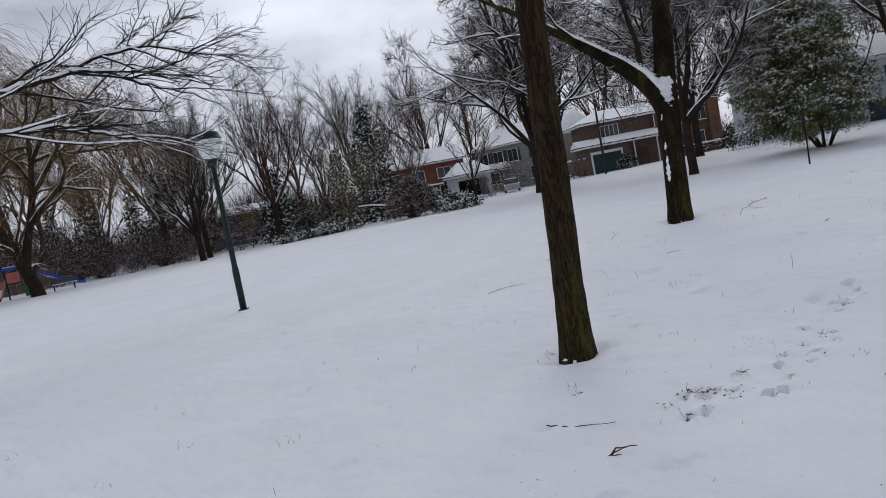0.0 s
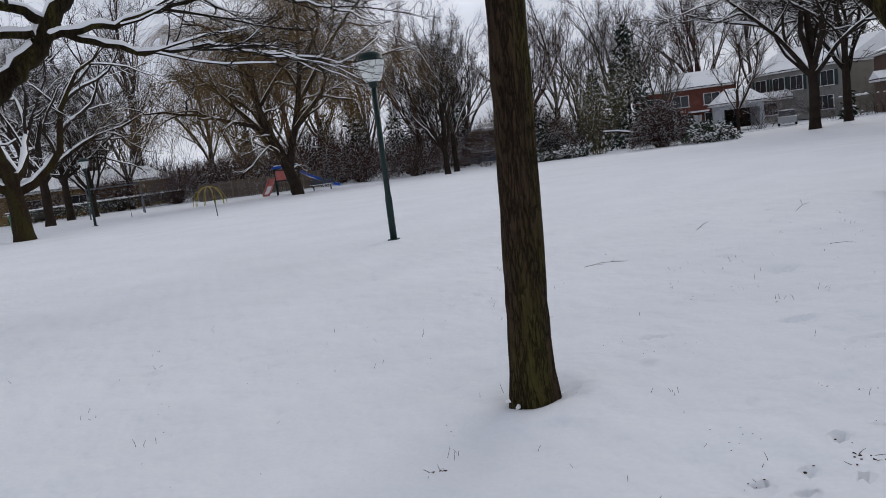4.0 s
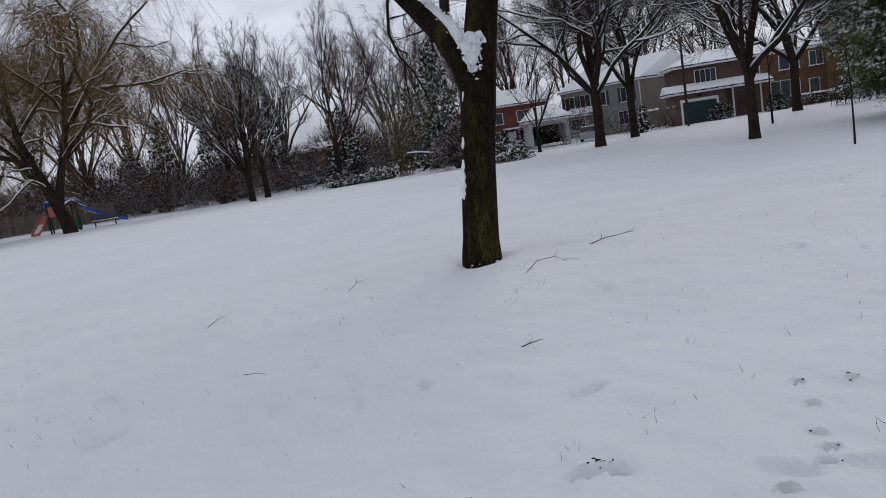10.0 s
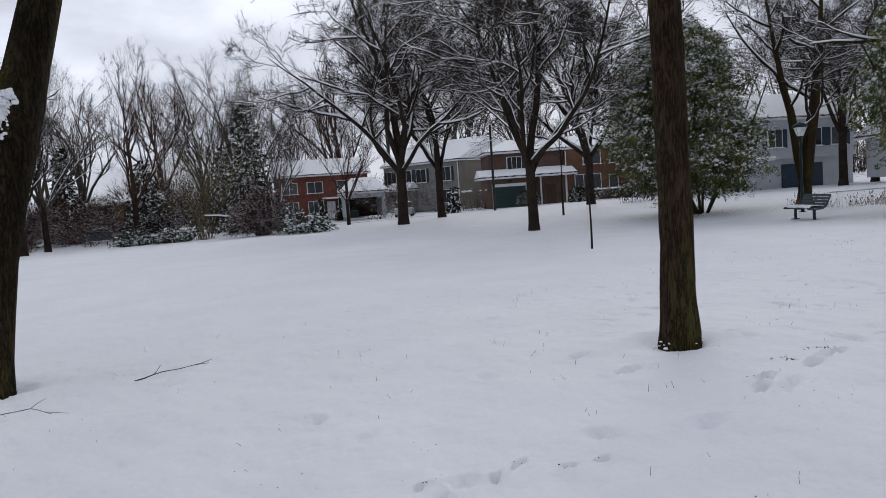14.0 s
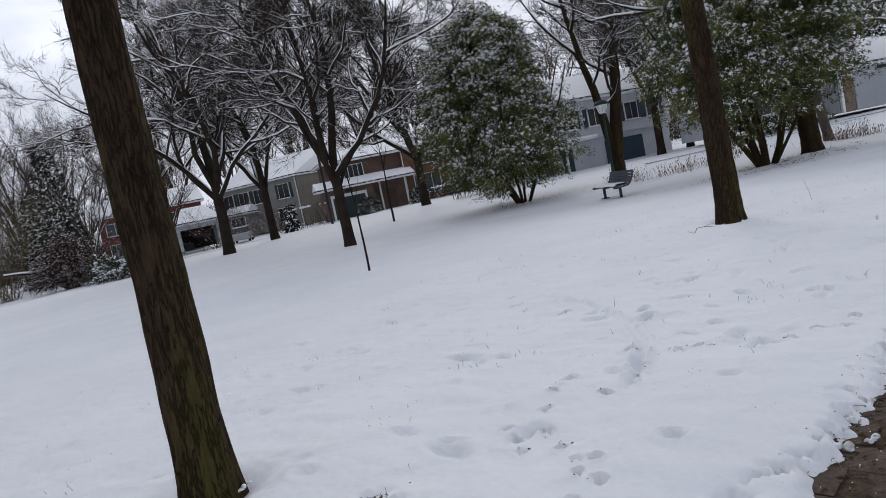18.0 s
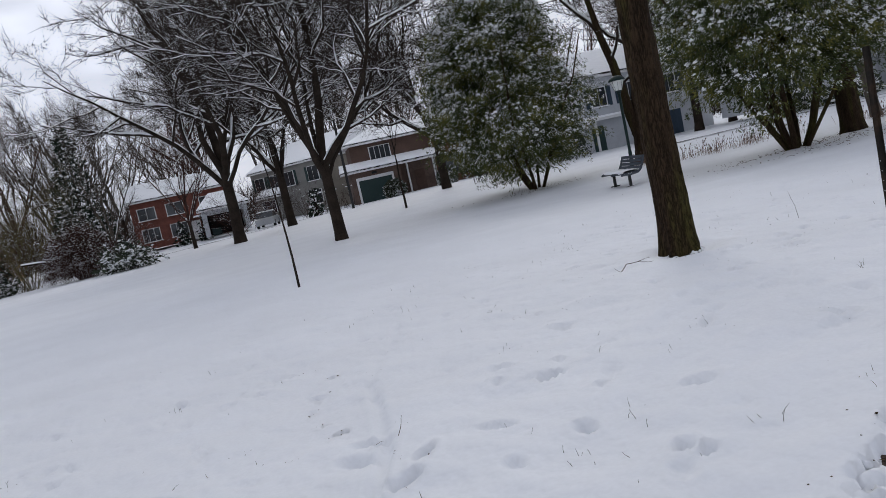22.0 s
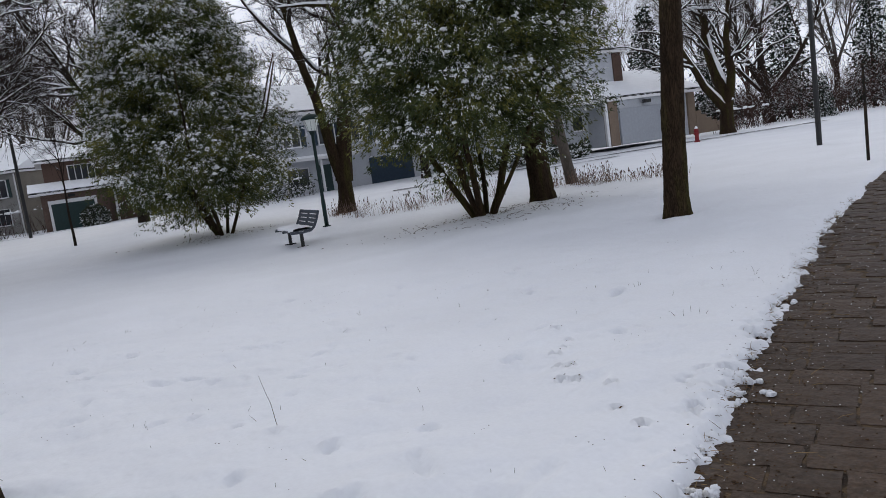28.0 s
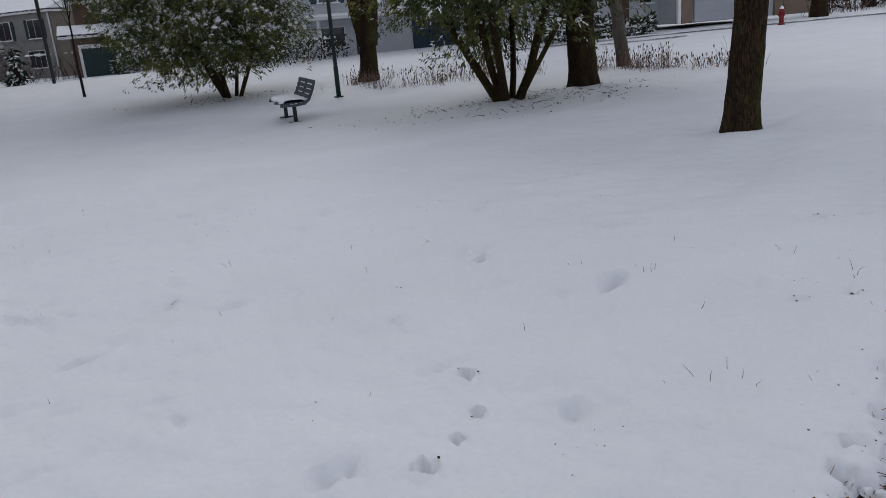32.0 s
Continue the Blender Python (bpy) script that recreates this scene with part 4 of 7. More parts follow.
# ---- willow ----
def willow(x, y):
    r = np.random.RandomState(61)
    t = thing("willow_tree", on(x, y), "weeping willow with tan hanging twigs", "tree")
    trunk = np.array([(0, 0, -0.2), (-0.15, 0, 0.8), (-0.5, -0.1, 2.0), (-0.95, -0.2, 3.4), (-1.5, -0.4, 5.0), (-2.0, -0.6, 7.0), (-2.3, -0.5, 9.5), (-2.2, -0.2, 12.5)])
    second = np.array([(-0.45, 0, 2.0), (-0.2, 0.2, 3.4), (0.3, 0.3, 5.0), (0.8, 0.6, 7.0), (1.2, 0.8, 9.5), (1.3, 1.2, 12.0), (1.6, 1.3, 14.0), (1.7, 1.4, 15.5)])
    lines = [(trunk, np.array([0.52, 0.46, 0.42, 0.36, 0.30, 0.24, 0.17, 0.09])), (second, np.array([0.34, 0.30, 0.26, 0.23, 0.19, 0.14, 0.10, 0.06]))]
    for src, k, a, tilt, l, w in ((trunk, 3, 3.3, 0.85, 8, 0.2), (trunk, 4, 2.2, 0.95, 8, 0.18), (trunk, 4, 4.3, 0.8, 8, 0.18), (trunk, 5, 3.0, 1.0, 8, 0.15), (trunk, 5, 0.6, 0.9, 7, 0.14), (second, 2, 5.8, 0.75, 8, 0.16),
                                  (second, 3, 0.3, 0.75, 9, 0.16), (second, 3, 1.4, 0.9, 8, 0.15), (second, 4, 5.6, 1.0, 8, 0.13), (trunk, 6, 3.8, 0.9, 6, 0.1), (second, 4, 0.1, 0.7, 7, 0.12), (second, 5, 2.6, 0.9, 6, 0.1)):
        d = np.array([math.cos(a) * math.cos(tilt), math.sin(a) * math.cos(tilt), math.sin(tilt)])
        lines.append((stroke(r, src[k], d, l * 1.25, 8, 0.22, 0.0), np.linspace(w * 1.15, 0.06, 8)))
    lv = limbs_of(r, None, lines, [(7, 0.85, 0.42, 7, 0.26, 0.0, 0.10), (6, 0.85, 0.48, 5, 0.24, -0.03, 0.036)])
    part("trunk", mesh_of("trunk", *tubes(lines[:1], 12), M["bark_far"]), None, t)
    for line in lines[1:]:
        part("bough", mesh_of("bough", *tubes([line], 8), M["bark_far"]), None, t)
    stuff_part("crown", mesh_of("branches", *tubes(lv[1] + lv[2], 4), M["bark_far"]), None, t)
    hang = []
    for pts, rad in lv[2] + lv[1]:
        for _ in range(12):
            p = pts[r.randint(1, len(pts))] + r.normal(0, 0.2, 3)
            d = np.array([r.normal(0, 0.5), r.normal(0, 0.5), 0.25])
            l = min(r.uniform(1.6, 7.5), max(0.8, p[2] - r.uniform(1.2, 4.5)))
            hang.append((stroke(r, p, d / np.linalg.norm(d), l, 5, 0.06, -0.6), np.linspace(0.011, 0.006, 5)))
    stuff_part("weeping_twig", mesh_of("weeping_twig", *ribbons(r, hang), M["willow_twig"]), None, t, "tan drooping twigs")
    lain = snow_on(r, lines + lv[1], 0.03, 0.9) + snow_on(r, lv[2], 0.012, 0.6)
    stuff_part("snow", mesh_of("snow", *tubes(lain, 5, flat=True), M["snow_cap"]), None, t)
    return t


willow(-24.15, 55.8)


# ---- evergreens ----
def cedar(x, y, seed, wide, tall, low, label, amount, stems, right, shift, core, white):
    """A many-stemmed cedar with a ragged crown of fine drooping sprays loaded with snow. shift: how far the crown's middle
    moves along right at four heights, and its half width there."""
    r = np.random.RandomState(seed)
    t = thing("cedar_tree", on(x, y), label, "tree", "snowy cedars")
    for j in range(stems):
        a = 2 * math.pi * j / stems + r.uniform(-0.3, 0.3)
        lean_ = r.uniform(0.3, 0.75)
        d = np.array([math.cos(a) * lean_, math.sin(a) * lean_, 1.0])
        p = np.array([math.cos(a) * 0.24 + r.normal(0, 0.05), math.sin(a) * 0.24, -0.1])
        line = stroke(r, p, d / np.linalg.norm(d), tall * r.uniform(0.55, 0.8), 9, 0.07, 0.06)
        v, f = tubes([(line, np.linspace(r.uniform(0.06, 0.11), 0.025, 9))], 9)
        part("stem", mesh_of("stem", v, f, M["bark"]), None, t)
    # boughs first: clusters of sprays with gaps between them
    nb = amount // 60
    zf = r.uniform(0, 1, nb) ** 0.9
    a = r.uniform(0, 2 * np.pi, nb)
    hs_, sh_, hw_ = shift
    mid, half = np.interp(zf, hs_, sh_), np.interp(zf, hs_, hw_)
    ring = half * (1 + 0.10 * np.sin(3 * a + seed) + 0.08 * np.sin(5 * a + 7 * zf)) * (1 - 0.5 * r.uniform(0, 1, nb) ** 1.6)
    floor_ = low + 0.55 * np.sin(a * 2 + seed) + 0.35 * np.sin(a * 5 + 2 * seed)
    z = floor_ + (tall - floor_) * zf
    cen = np.stack([ring * np.cos(a) + right[0] * mid, ring * np.sin(a) + right[1] * mid, z], -1)
    out0 = np.stack([np.cos(a), np.sin(a), 0 * a + 0.15], -1)
    k = 60
    cl = np.repeat(cen, k, axis=0)
    ou = np.repeat(out0, k, axis=0)
    along = r.uniform(-0.55, 0.75, (nb * k, 1)) * np.repeat(r.uniform(0.55, 1.75, nb) ** 1.2, k)[:, None]
    side = np.stack([-ou[:, 1], ou[:, 0], 0 * ou[:, 0]], -1)
    pl = cl + ou * along + side * r.normal(0, 0.24, (nb * k, 1)) + np.stack([0 * along[:, 0], 0 * along[:, 0], -0.25 * along[:, 0] ** 2 + r.normal(0, 0.13, nb * k)], -1)
    pl[:, 2] -= np.clip(along[:, 0], 0, 1) * 0.22
    v, f = fronds(r, pl, ou, 0.105, 0.95, 6, 0.13)
    # the shaded heart of the crown is a looser mass of old sprays
    inner = np.concatenate([cen * [0.72, 0.72, 1.0] + r.normal(0, 0.3, cen.shape) for _ in range(core)])
    v2, f2 = fronds(r, inner, np.concatenate([out0] * core), 0.2, 0.9, 3, 0.14)
    tagged(part("foliage", mesh_of("foliage", np.concatenate([v, v2]), np.concatenate([f, f2 + len(v)]), M["cedar_leaf"], smooth=False), None, t), "fine drooping green sprays", kind="stuff")
    lay = np.repeat(np.interp(zf, [0, 0.15, 0.5, 1], [0.15, 0.55, 0.95, 1.15]) * r.uniform(0.0, 1.6, nb), k)
    top = r.normal(0, 1, nb * k) + (pl[:, 2] - cl[:, 2]) * 6 > -0.2
    pick = np.where((along[:, 0] > -0.1) & top & (r.uniform(0, 1, nb * k) < lay * white))[0]
    v, f = fronds(r, pl[pick] + [0, 0, 0.05] + ou[pick] * 0.06, ou[pick], 0.10, 0.8, 5, 0.16)
    tagged(part("snow", mesh_of("snow", v, f, M["snow_cap"], smooth=False), None, t), "snow clinging to the sprays", kind="stuff")
    big = pick[r.uniform(0, 1, len(pick)) < 0.45]
    v, f = clumps(r, pl[big] + ou[big] * 0.10 + [0, 0, 0.05], 0.022 + 0.07 * r.uniform(0, 1, len(big)) ** 1.8, 1.3)
    tagged(part("snow_clump", mesh_of("snow_clump", v, f, M["snow_cap"]), None, t), "lumps of snow on the sprays", kind="stuff")
    return t


cedar(28.35, 43.44, 71, 9.3, 9.8, 1.35, "broad snowy cedar with several stems", 50000, 6, (0.945, -0.33), ([0, 0.1, 0.3, 0.45, 0.75, 0.92, 1], [-0.6, -0.6, -0.9, -1.2, -1.0, -0.9, -0.9], [2.3, 3.3, 3.4, 2.9, 2.3, 1.4, 0.4]), 14, 1.25)
cedar(31.64, 29.87, 72, 8.0, 10.0, 1.85, "dark green cedar fanning from many stems", 52000, 8, (0.86, -0.5), ([0, 0.08, 0.25, 0.5, 0.75, 0.92, 1], [-0.3, -0.2, -0.1, 0.0, 0.1, 0.1, 0.1], [2.0, 2.9, 3.15, 2.9, 2.1, 1.1, 0.3]), 16, 0.8)


def spruce(x, y, seed, tall, wide, label="spruce laden with snow"):
    r = np.random.RandomState(seed)
    t = thing("spruce_tree", on(x, y), label, "tree", "snowy spruces")
    v, f = tubes([(np.array([[0, 0, -0.1], [0, 0, tall * 0.5], [0, 0, tall]]), np.array([0.2, 0.11, 0.02]))], 7)
    part("trunk", mesh_of("trunk", v, f, M["bark_far"]), None, t)
    pl, ou = [], []
    tiers = int(tall * 2.2)
    for k in range(tiers):
        h = 0.05 + 0.93 * k / tiers
        reach = wide / 2 * (1 - h) ** 0.8 + 0.1
        for a in np.arange(0, 2 * np.pi, 2 * np.pi / r.randint(7, 11)) + r.uniform(0, 3):
            L = reach * r.uniform(0.7, 1.15)
            for s in np.arange(0.25, 1.01, 0.34 / max(L, 0.4)):
                pl.append((math.cos(a) * L * s, math.sin(a) * L * s, tall * h - 0.35 * L * s * s + r.normal(0, 0.06)))
                ou.append((math.cos(a), math.sin(a), 0))
    pl, ou = np.array(pl), np.array(ou)
    v, f = fronds(r, pl, ou, 0.42, 0.35, 3)
    stuff_part("foliage", mesh_of("foliage", v, f, M["spruce_leaf"], smooth=False), None, t)
    pick = r.uniform(0, 1, len(pl)) < 0.36
    v, f = fronds(r, pl[pick] + [0, 0, 0.08], ou[pick], 0.34, 0.3, 2)
    stuff_part("snow", mesh_of("snow", v, f, M["snow_cap"], smooth=False), None, t)
    return t


spruce_a = spruce(-9.9, 88.0, 81, 9.0, 5.5)
spruce_b = spruce(1.5, 80.0, 82, 13.0, 6.5)
spruce_c = spruce(-24.5, 92.0, 83, 11.0, 5.0)
clone_tree(spruce_c, -28.5, 96.0, 50, 0.9)
for x, y, k in ((-33, 93, 1.0), (-21, 98, 1.05), (-38, 95, 0.85), (-2.5, 93, 0.9), (-46, 88, 0.8)):
    clone_tree(spruce_c, x, y, 61 * x, k, "dark spruce among bare trees")
for x, y, k in ((74, 54, 0.75), (80, 51, 0.85), (86, 47, 0.8), (71, 58, 0.9), (48, 82, 0.7)):
    clone_tree(spruce_b, x, y, 40 * x, k, "dark evergreen behind the street")
clone_tree(spruce_a, 70.5, 42.5, 90, 0.35, "small snowy evergreen by the street")


def shrub(x, y, seed, wide, tall, label, leafy=False, twig="twig", share=0.5, thick=1.0):
    """A bush: a thicket of twigs from the ground, or leaves, with snow on top."""
    r = np.random.RandomState(seed)
    t = thing("shrub", on(x, y), label, "shrub")
    lines = []
    for _ in range(int(34 * thick)):
        a, b = r.uniform(0, 6.3), r.uniform(0.0, 1.0) ** 0.6
        d = np.array([math.cos(a) * b * wide / tall * 0.75, math.sin(a) * b * wide / tall * 0.75, 1.0])
        d /= np.linalg.norm(d)
        lines.append((stroke(r, (r.normal(0, wide * 0.07), r.normal(0, wide * 0.07), -0.05), d, tall * r.uniform(0.8, 1.15) * (1 + 0.25 * b), 6, 0.12, 0.0), np.linspace(0.022, 0.007, 6)))
    lv = limbs_of(r, None, lines, [(5, 0.6, 0.45, 5, 0.16, 0.02, 0.011), (3, 0.7, 0.5, 3, 0.2, 0.0, 0.006)])
    va, fa = tubes(lv[0] + lv[1], 3)
    vb, fb = ribbons(r, lv[2] + tips_on(r, lv[2], 4, tall * 0.16, 0.0065))
    v, f = np.concatenate([va, vb]), np.concatenate([fa, fb + len(va)])
    stuff_part("thicket", mesh_of("thicket", v, f, M[twig]), None, t)
    tips = np.array([q[-1] for q, _ in lv[1] + lv[2]])
    tips = tips[tips[:, 2] > tall * 0.15]
    if leafy:
        out = tips / (np.linalg.norm(tips, axis=1, keepdims=True) + 1e-6)
        v, f = fronds(r, tips, out, 0.26, 0.2, 4)
        stuff_part("leaves", mesh_of("leaves", v, f, M["shrub_leaf"], smooth=False), None, t)
    pick = tips[r.uniform(0, 1, len(tips)) < share]
    v, f = clumps(r, pick + [0, 0, 0.03], r.uniform(0.04, 0.17 if leafy else 0.07, len(pick)))
    stuff_part("snow", mesh_of("snow", v, f, M["snow_cap"]), None, t)
    return t


shrub(7.0, 60.0, 91, 4.9, 1.25, "broadleaf evergreen bush heaped with snow", True, share=0.7, thick=1.2)


def dome_bush(x, y, seed, wide, tall, label, twig="twig", count=420, white=0.06):
    """A clipped-looking round bush: fine twigs that all end on one uneven dome."""
    r = np.random.RandomState(seed)
    t = thing("shrub", on(x, y), label, "shrub")
    lines = []
    for _ in range(count):
        a, h = r.uniform(0, 6.3), r.uniform(0.04, 1.0)
        k = math.sqrt(max(0.0, 1 - h * h)) * (1 + 0.10 * math.sin(3 * a + seed) + r.normal(0, 0.04))
        end = np.array([math.cos(a) * k * wide / 2, math.sin(a) * k * wide / 2, tall * h * (1 + 0.06 * math.sin(5 * a)) + r.normal(0, 0.08)])
        s = np.linspace(0, 1, 6)[:, None]
        root = np.array([math.cos(a) * 0.25, math.sin(a) * 0.25, 0.0]) * r.uniform(0, 2)
        lines.append((root + (end - root) * s + r.normal(0, 0.06, (6, 3)) * s + np.array([0, 0, 0.25 * tall]) * (s - s * s) * 2, np.linspace(0.02, 0.007, 6)))
    tips = tips_on(r, [(p[3:], w) for p, w in lines], 16, 0.55, 0.008)
    tips += tips_on(r, tips, 3, 0.3, 0.007)
    va, fa = tubes(lines, 3)
    vb, fb = ribbons(r, tips)
    stuff_part("thicket", mesh_of("thicket", np.concatenate([va, vb]), np.concatenate([fa, fb + len(va)]), M[twig]), None, t)
    ends = np.array([p[-1] for p, _ in tips])
    ends = ends[(ends[:, 2] > tall * 0.3) & (r.uniform(0, 1, len(ends)) < white)]
    stuff_part("snow", mesh_of("snow", *clumps(r, ends, r.uniform(0.02, 0.05, len(ends))), M["snow_cap"]), None, t)
    return t


dome_bush(3.9, 64.0, 92, 4.4, 3.1, "dense round leafless bush dusted with snow", "twig_red", white=0.07)
dome_bush(-6.0, 74.5, 98, 3.4, 2.0, "rounded dark shrub under snow", "twig_near", 200, 0.1)
shrub(-1.5, 70.5, 93, 6.0, 6.5, "tall greenish leafless shrub", twig="twig_olive", share=0.08, thick=1.3)
shrub(-7.6, 72.5, 94, 4.5, 1.0, "low juniper buried in snow", True, share=1.0, thick=1.5)
shrub(-3.8, 70.0, 95, 4.0, 1.1, "low spreading shrub loaded with snow", True, share=0.9, thick=1.2)
far_dome = dome_bush(-28.0, 80.0, 99, 6.5, 3.6, "dark tangled thicket behind the playground", "twig_red", 150, 0.012)
for k, (x, y) in enumerate(((-58, 66), (-52, 70), (-47, 73), (-42, 77), (-36, 79), (-32, 84), (-22, 81), (-62, 58), (-50, 82), (-40, 88))):
    clone_tree(far_dome, x, y, 47 * k, 0.8 + 0.13 * (k % 5))
for k in range(8):
    clone_tree(far_dome, -58 + 6.4 * k + 1.7 * (k % 3), 84 + 1.9 * k - 2.1 * (k % 3), 71 * k, 1.0 + 0.27 * (k % 4))
far_bush = shrub(-19.0, 90.0, 96, 6.0, 3.4, "brown leafless thicket at the park's edge", twig="twig_red", share=0.03, thick=0.55)

# woods at the back of the park
wood = [bare_tree("tree", *p, s, h, g, fk, nb, "tall bare tree in the belt behind the park", rise=ri, dense=de, group="trees behind the park", twig=tw, twig_r=0.011, snow_share=0.35, upright=True, tips=4)
        for p, s, h, g, fk, nb, ri, de, tw in (((-33, 98), 101, 17, 0.34, 3.6, 7, 1.12, 0.66, "twig_grey"), ((-5, 98), 102, 18, 0.36, 4.2, 7, 1.18, 0.66, "twig_grey"),
                                               ((10, 110), 103, 18, 0.38, 4.5, 7, 1.1, 0.66, "twig_red"), ((36, 104), 104, 17, 0.36, 4.2, 7, 1.15, 0.64, "twig_grey"))]
rnd = np.random.RandomState(5)
for k in range(40):
    a = radians(-64 + 138 * (k + rnd.uniform(-0.3, 0.3)) / 39)
    far = rnd.uniform(98, 128)
    x, y = 12 + far * math.sin(a), 8 + far * math.cos(a)
    clone_tree(wood[k % 4], x, y, rnd.uniform(0, 360), rnd.uniform(0.9, 1.2) * (1.2 if a > 0 else 1.35))
for x, y, s in ((4.5, 73, 0.62), (10.5, 71, 0.5), (-10, 84, 0.8), (-17, 80, 0.8), (-22, 84, 0.85), (-38, 84, 0.9), (-52, 72, 0.8), (-60, 60, 0.85), (0, 90, 0.9)):
    clone_tree(wood[int(x) % 4], x, y, rnd.uniform(0, 360), s * (1.25 if x < 3 else 1.0))
for k in range(20):
    a = radians(-60 + 74 * k / 19)
    far = rnd.uniform(80, 97)
    clone_tree(far_bush, 5 + far * math.sin(a), 2 + far * math.cos(a), rnd.uniform(0, 360), rnd.uniform(0.7, 1.2))
for x, y, k in ((-46, 76, 1.5), (-42, 79, 1.7), (-37, 80, 1.6), (-33, 82, 1.4), (-29, 82, 1.7), (-25, 83, 1.5), (-21, 84, 1.3), (-36, 73, 1.1), (-31, 76, 1.2), (-26, 77, 1.0), (-12, 92, 1.2), (-3, 90, 1.3), (2, 88, 1.1), (-54, 70, 1.3), (-58, 64, 1.1),
                (70, 47, 1.0), (75, 45, 1.2), (80, 42, 1.2), (86, 40, 1.3), (92, 37, 1.4), (98, 33, 1.4), (84, 49, 1.5), (76, 52, 1.3), (92, 45, 1.6), (18, 92, 1.0), (43, 84, 1.1), (50, 78, 1.1), (54, 70, 1.2)):
    clone_tree(far_bush, x, y, rnd.uniform(0, 360), k)



def far_woods():
    """The wood that closes the view beyond the belt: countless thin stems and twigs, thinning out upwards."""
    r = np.random.RandomState(77)
    n = 11000
    a, far = np.radians(r.uniform(-72, 84, n)), r.uniform(128, 175, n)
    x, y = 12 + far * np.sin(a), 8 + far * np.cos(a)
    tall = r.uniform(2.0, 6.5, n) * np.where(a < -0.12, 1.55, 1.0) * (0.8 + 0.25 * np.sin(a * 23) + 0.2 * np.sin(a * 51 + 1))
    g = lie(x, y)
    lines, d = [], r.normal(0, 0.16, (n, 2))
    for k in range(n):
        z = np.array([-0.2, 0.4, 0.75, 1.0]) * tall[k]
        w = r.normal(0, 0.25, (4, 2)) * np.array([0, 0.5, 1, 1.5])[:, None]
        lines.append((np.stack([x[k] + d[k, 0] * z + w[:, 0], y[k] + d[k, 1] * z + w[:, 1], g[k] + z], -1), np.array([0.07, 0.055, 0.04, 0.015])))
    twigs = tips_on(r, lines, 7, 1.7, 0.028)
    tagged(new("far_woods", mesh_of("far_woods", *ribbons(r, lines + twigs), M["twig"])), "bare grey-brown woods in the distance", "woods", kind="stuff")


far_woods()


# ---- lamps, posts, bench ----
def park_lamp(x, y, label, height=4.02, turn=0, bowl=False):
    """A green park lamp: post, collar, tapering glass lantern, domed cap."""
    t = thing("street_lamp", on(x, y, turn), label, "lamp", "green park lamps")
    h = height
    part("post", lathe([(0.075, -0.05), (0.075, 0.9), (0.062, 1.0), (0.058, h - 0.68)], 14), M["green_metal"], t, smooth=True)
    part("collar", lathe([(0.06, h - 0.76), (0.095, h - 0.74), (0.095, h - 0.67), (0.135, h - 0.64), (0.135, h - 0.62)], 14), M["green_metal"], t)
    if bowl:
        part("lantern", lathe([(0.13, h - 0.64), (0.165, h - 0.62), (0.20, h - 0.56), (0.255, h - 0.36), (0.285, h - 0.24), (0.28, h - 0.20)], 24), M["lamp_glass"], t, "frosted bowl of the lantern", smooth=True)
        part("lamp_holder", lathe([(0.05, h - 0.60), (0.07, h - 0.52), (0.07, h - 0.42), (0.02, h - 0.40)], 12), M["grey_metal"], t)
    else:
        part("lantern", lathe([(0.14, h - 0.62), (0.20, h - 0.45), (0.285, h - 0.22)], 8), M["lamp_glass"], t, "frosted lantern glass")
    for k in range(0 if bowl else 8):
        bm = bmesh.new()
        a = math.pi / 4 * k
        p0, p1 = Vector((0.142 * math.cos(a), 0.142 * math.sin(a), h - 0.63)), Vector((0.29 * math.cos(a), 0.29 * math.sin(a), h - 0.215))
        bmesh.ops.create_cone(bm, cap_ends=True, segments=6, radius1=0.005, radius2=0.005, depth=(p1 - p0).length,
                              matrix=Matrix.Translation((p0 + p1) / 2) @ (p1 - p0).to_track_quat("Z", "Y").to_matrix().to_4x4())
        part("rib", bm, M["green_metal"], t)
    rim = [(0.295, h - 0.215), (0.30, h - 0.20), (0.265, h - 0.185), (0.262, h - 0.12), (0.235, h - 0.06)] if bowl else [(0.335, h - 0.225), (0.345, h - 0.20), (0.31, h - 0.13), (0.22, h - 0.06)]
    part("cap", lathe(rim + [(0.10, h - 0.02), (0.03, h - 0.012), (0.03, h + 0.01), (0.0, h + 0.02)], 18), M["green_metal"], t, "domed green cap", smooth=True)
    part("base_plate", box(0.22, 0.22, 0.06, 0.01, (0, 0, -0.03)), M["green_metal"], t)
    return t


park_lamp(-3.1, 16.75, "dark green park lamp with a frosted bowl lantern", bowl=True)
park_lamp(30.47, 38.07, "dark green park lamp beside the bench", 4.07, 20)
park_lamp(-28.9, 38.4, "dark green park lamp near the playground", 4.0, 10)


def pole(name, x, y, height, r0, label, mat="black_metal", lean=0.0, cap=True):
    t = thing(name, on(x, y) @ pose(0, 0, 0, lean, 0), label, "post")
    part("shaft", lathe([(r0, -0.1), (r0, height * 0.5), (r0 * 0.8, height)], 8), M[mat], t)
    if cap:
        part("cap", lathe([(r0 * 1.1, height), (r0 * 1.1, height + 0.03), (r0 * 0.4, height + 0.05)], 8), M[mat], t)
    return t


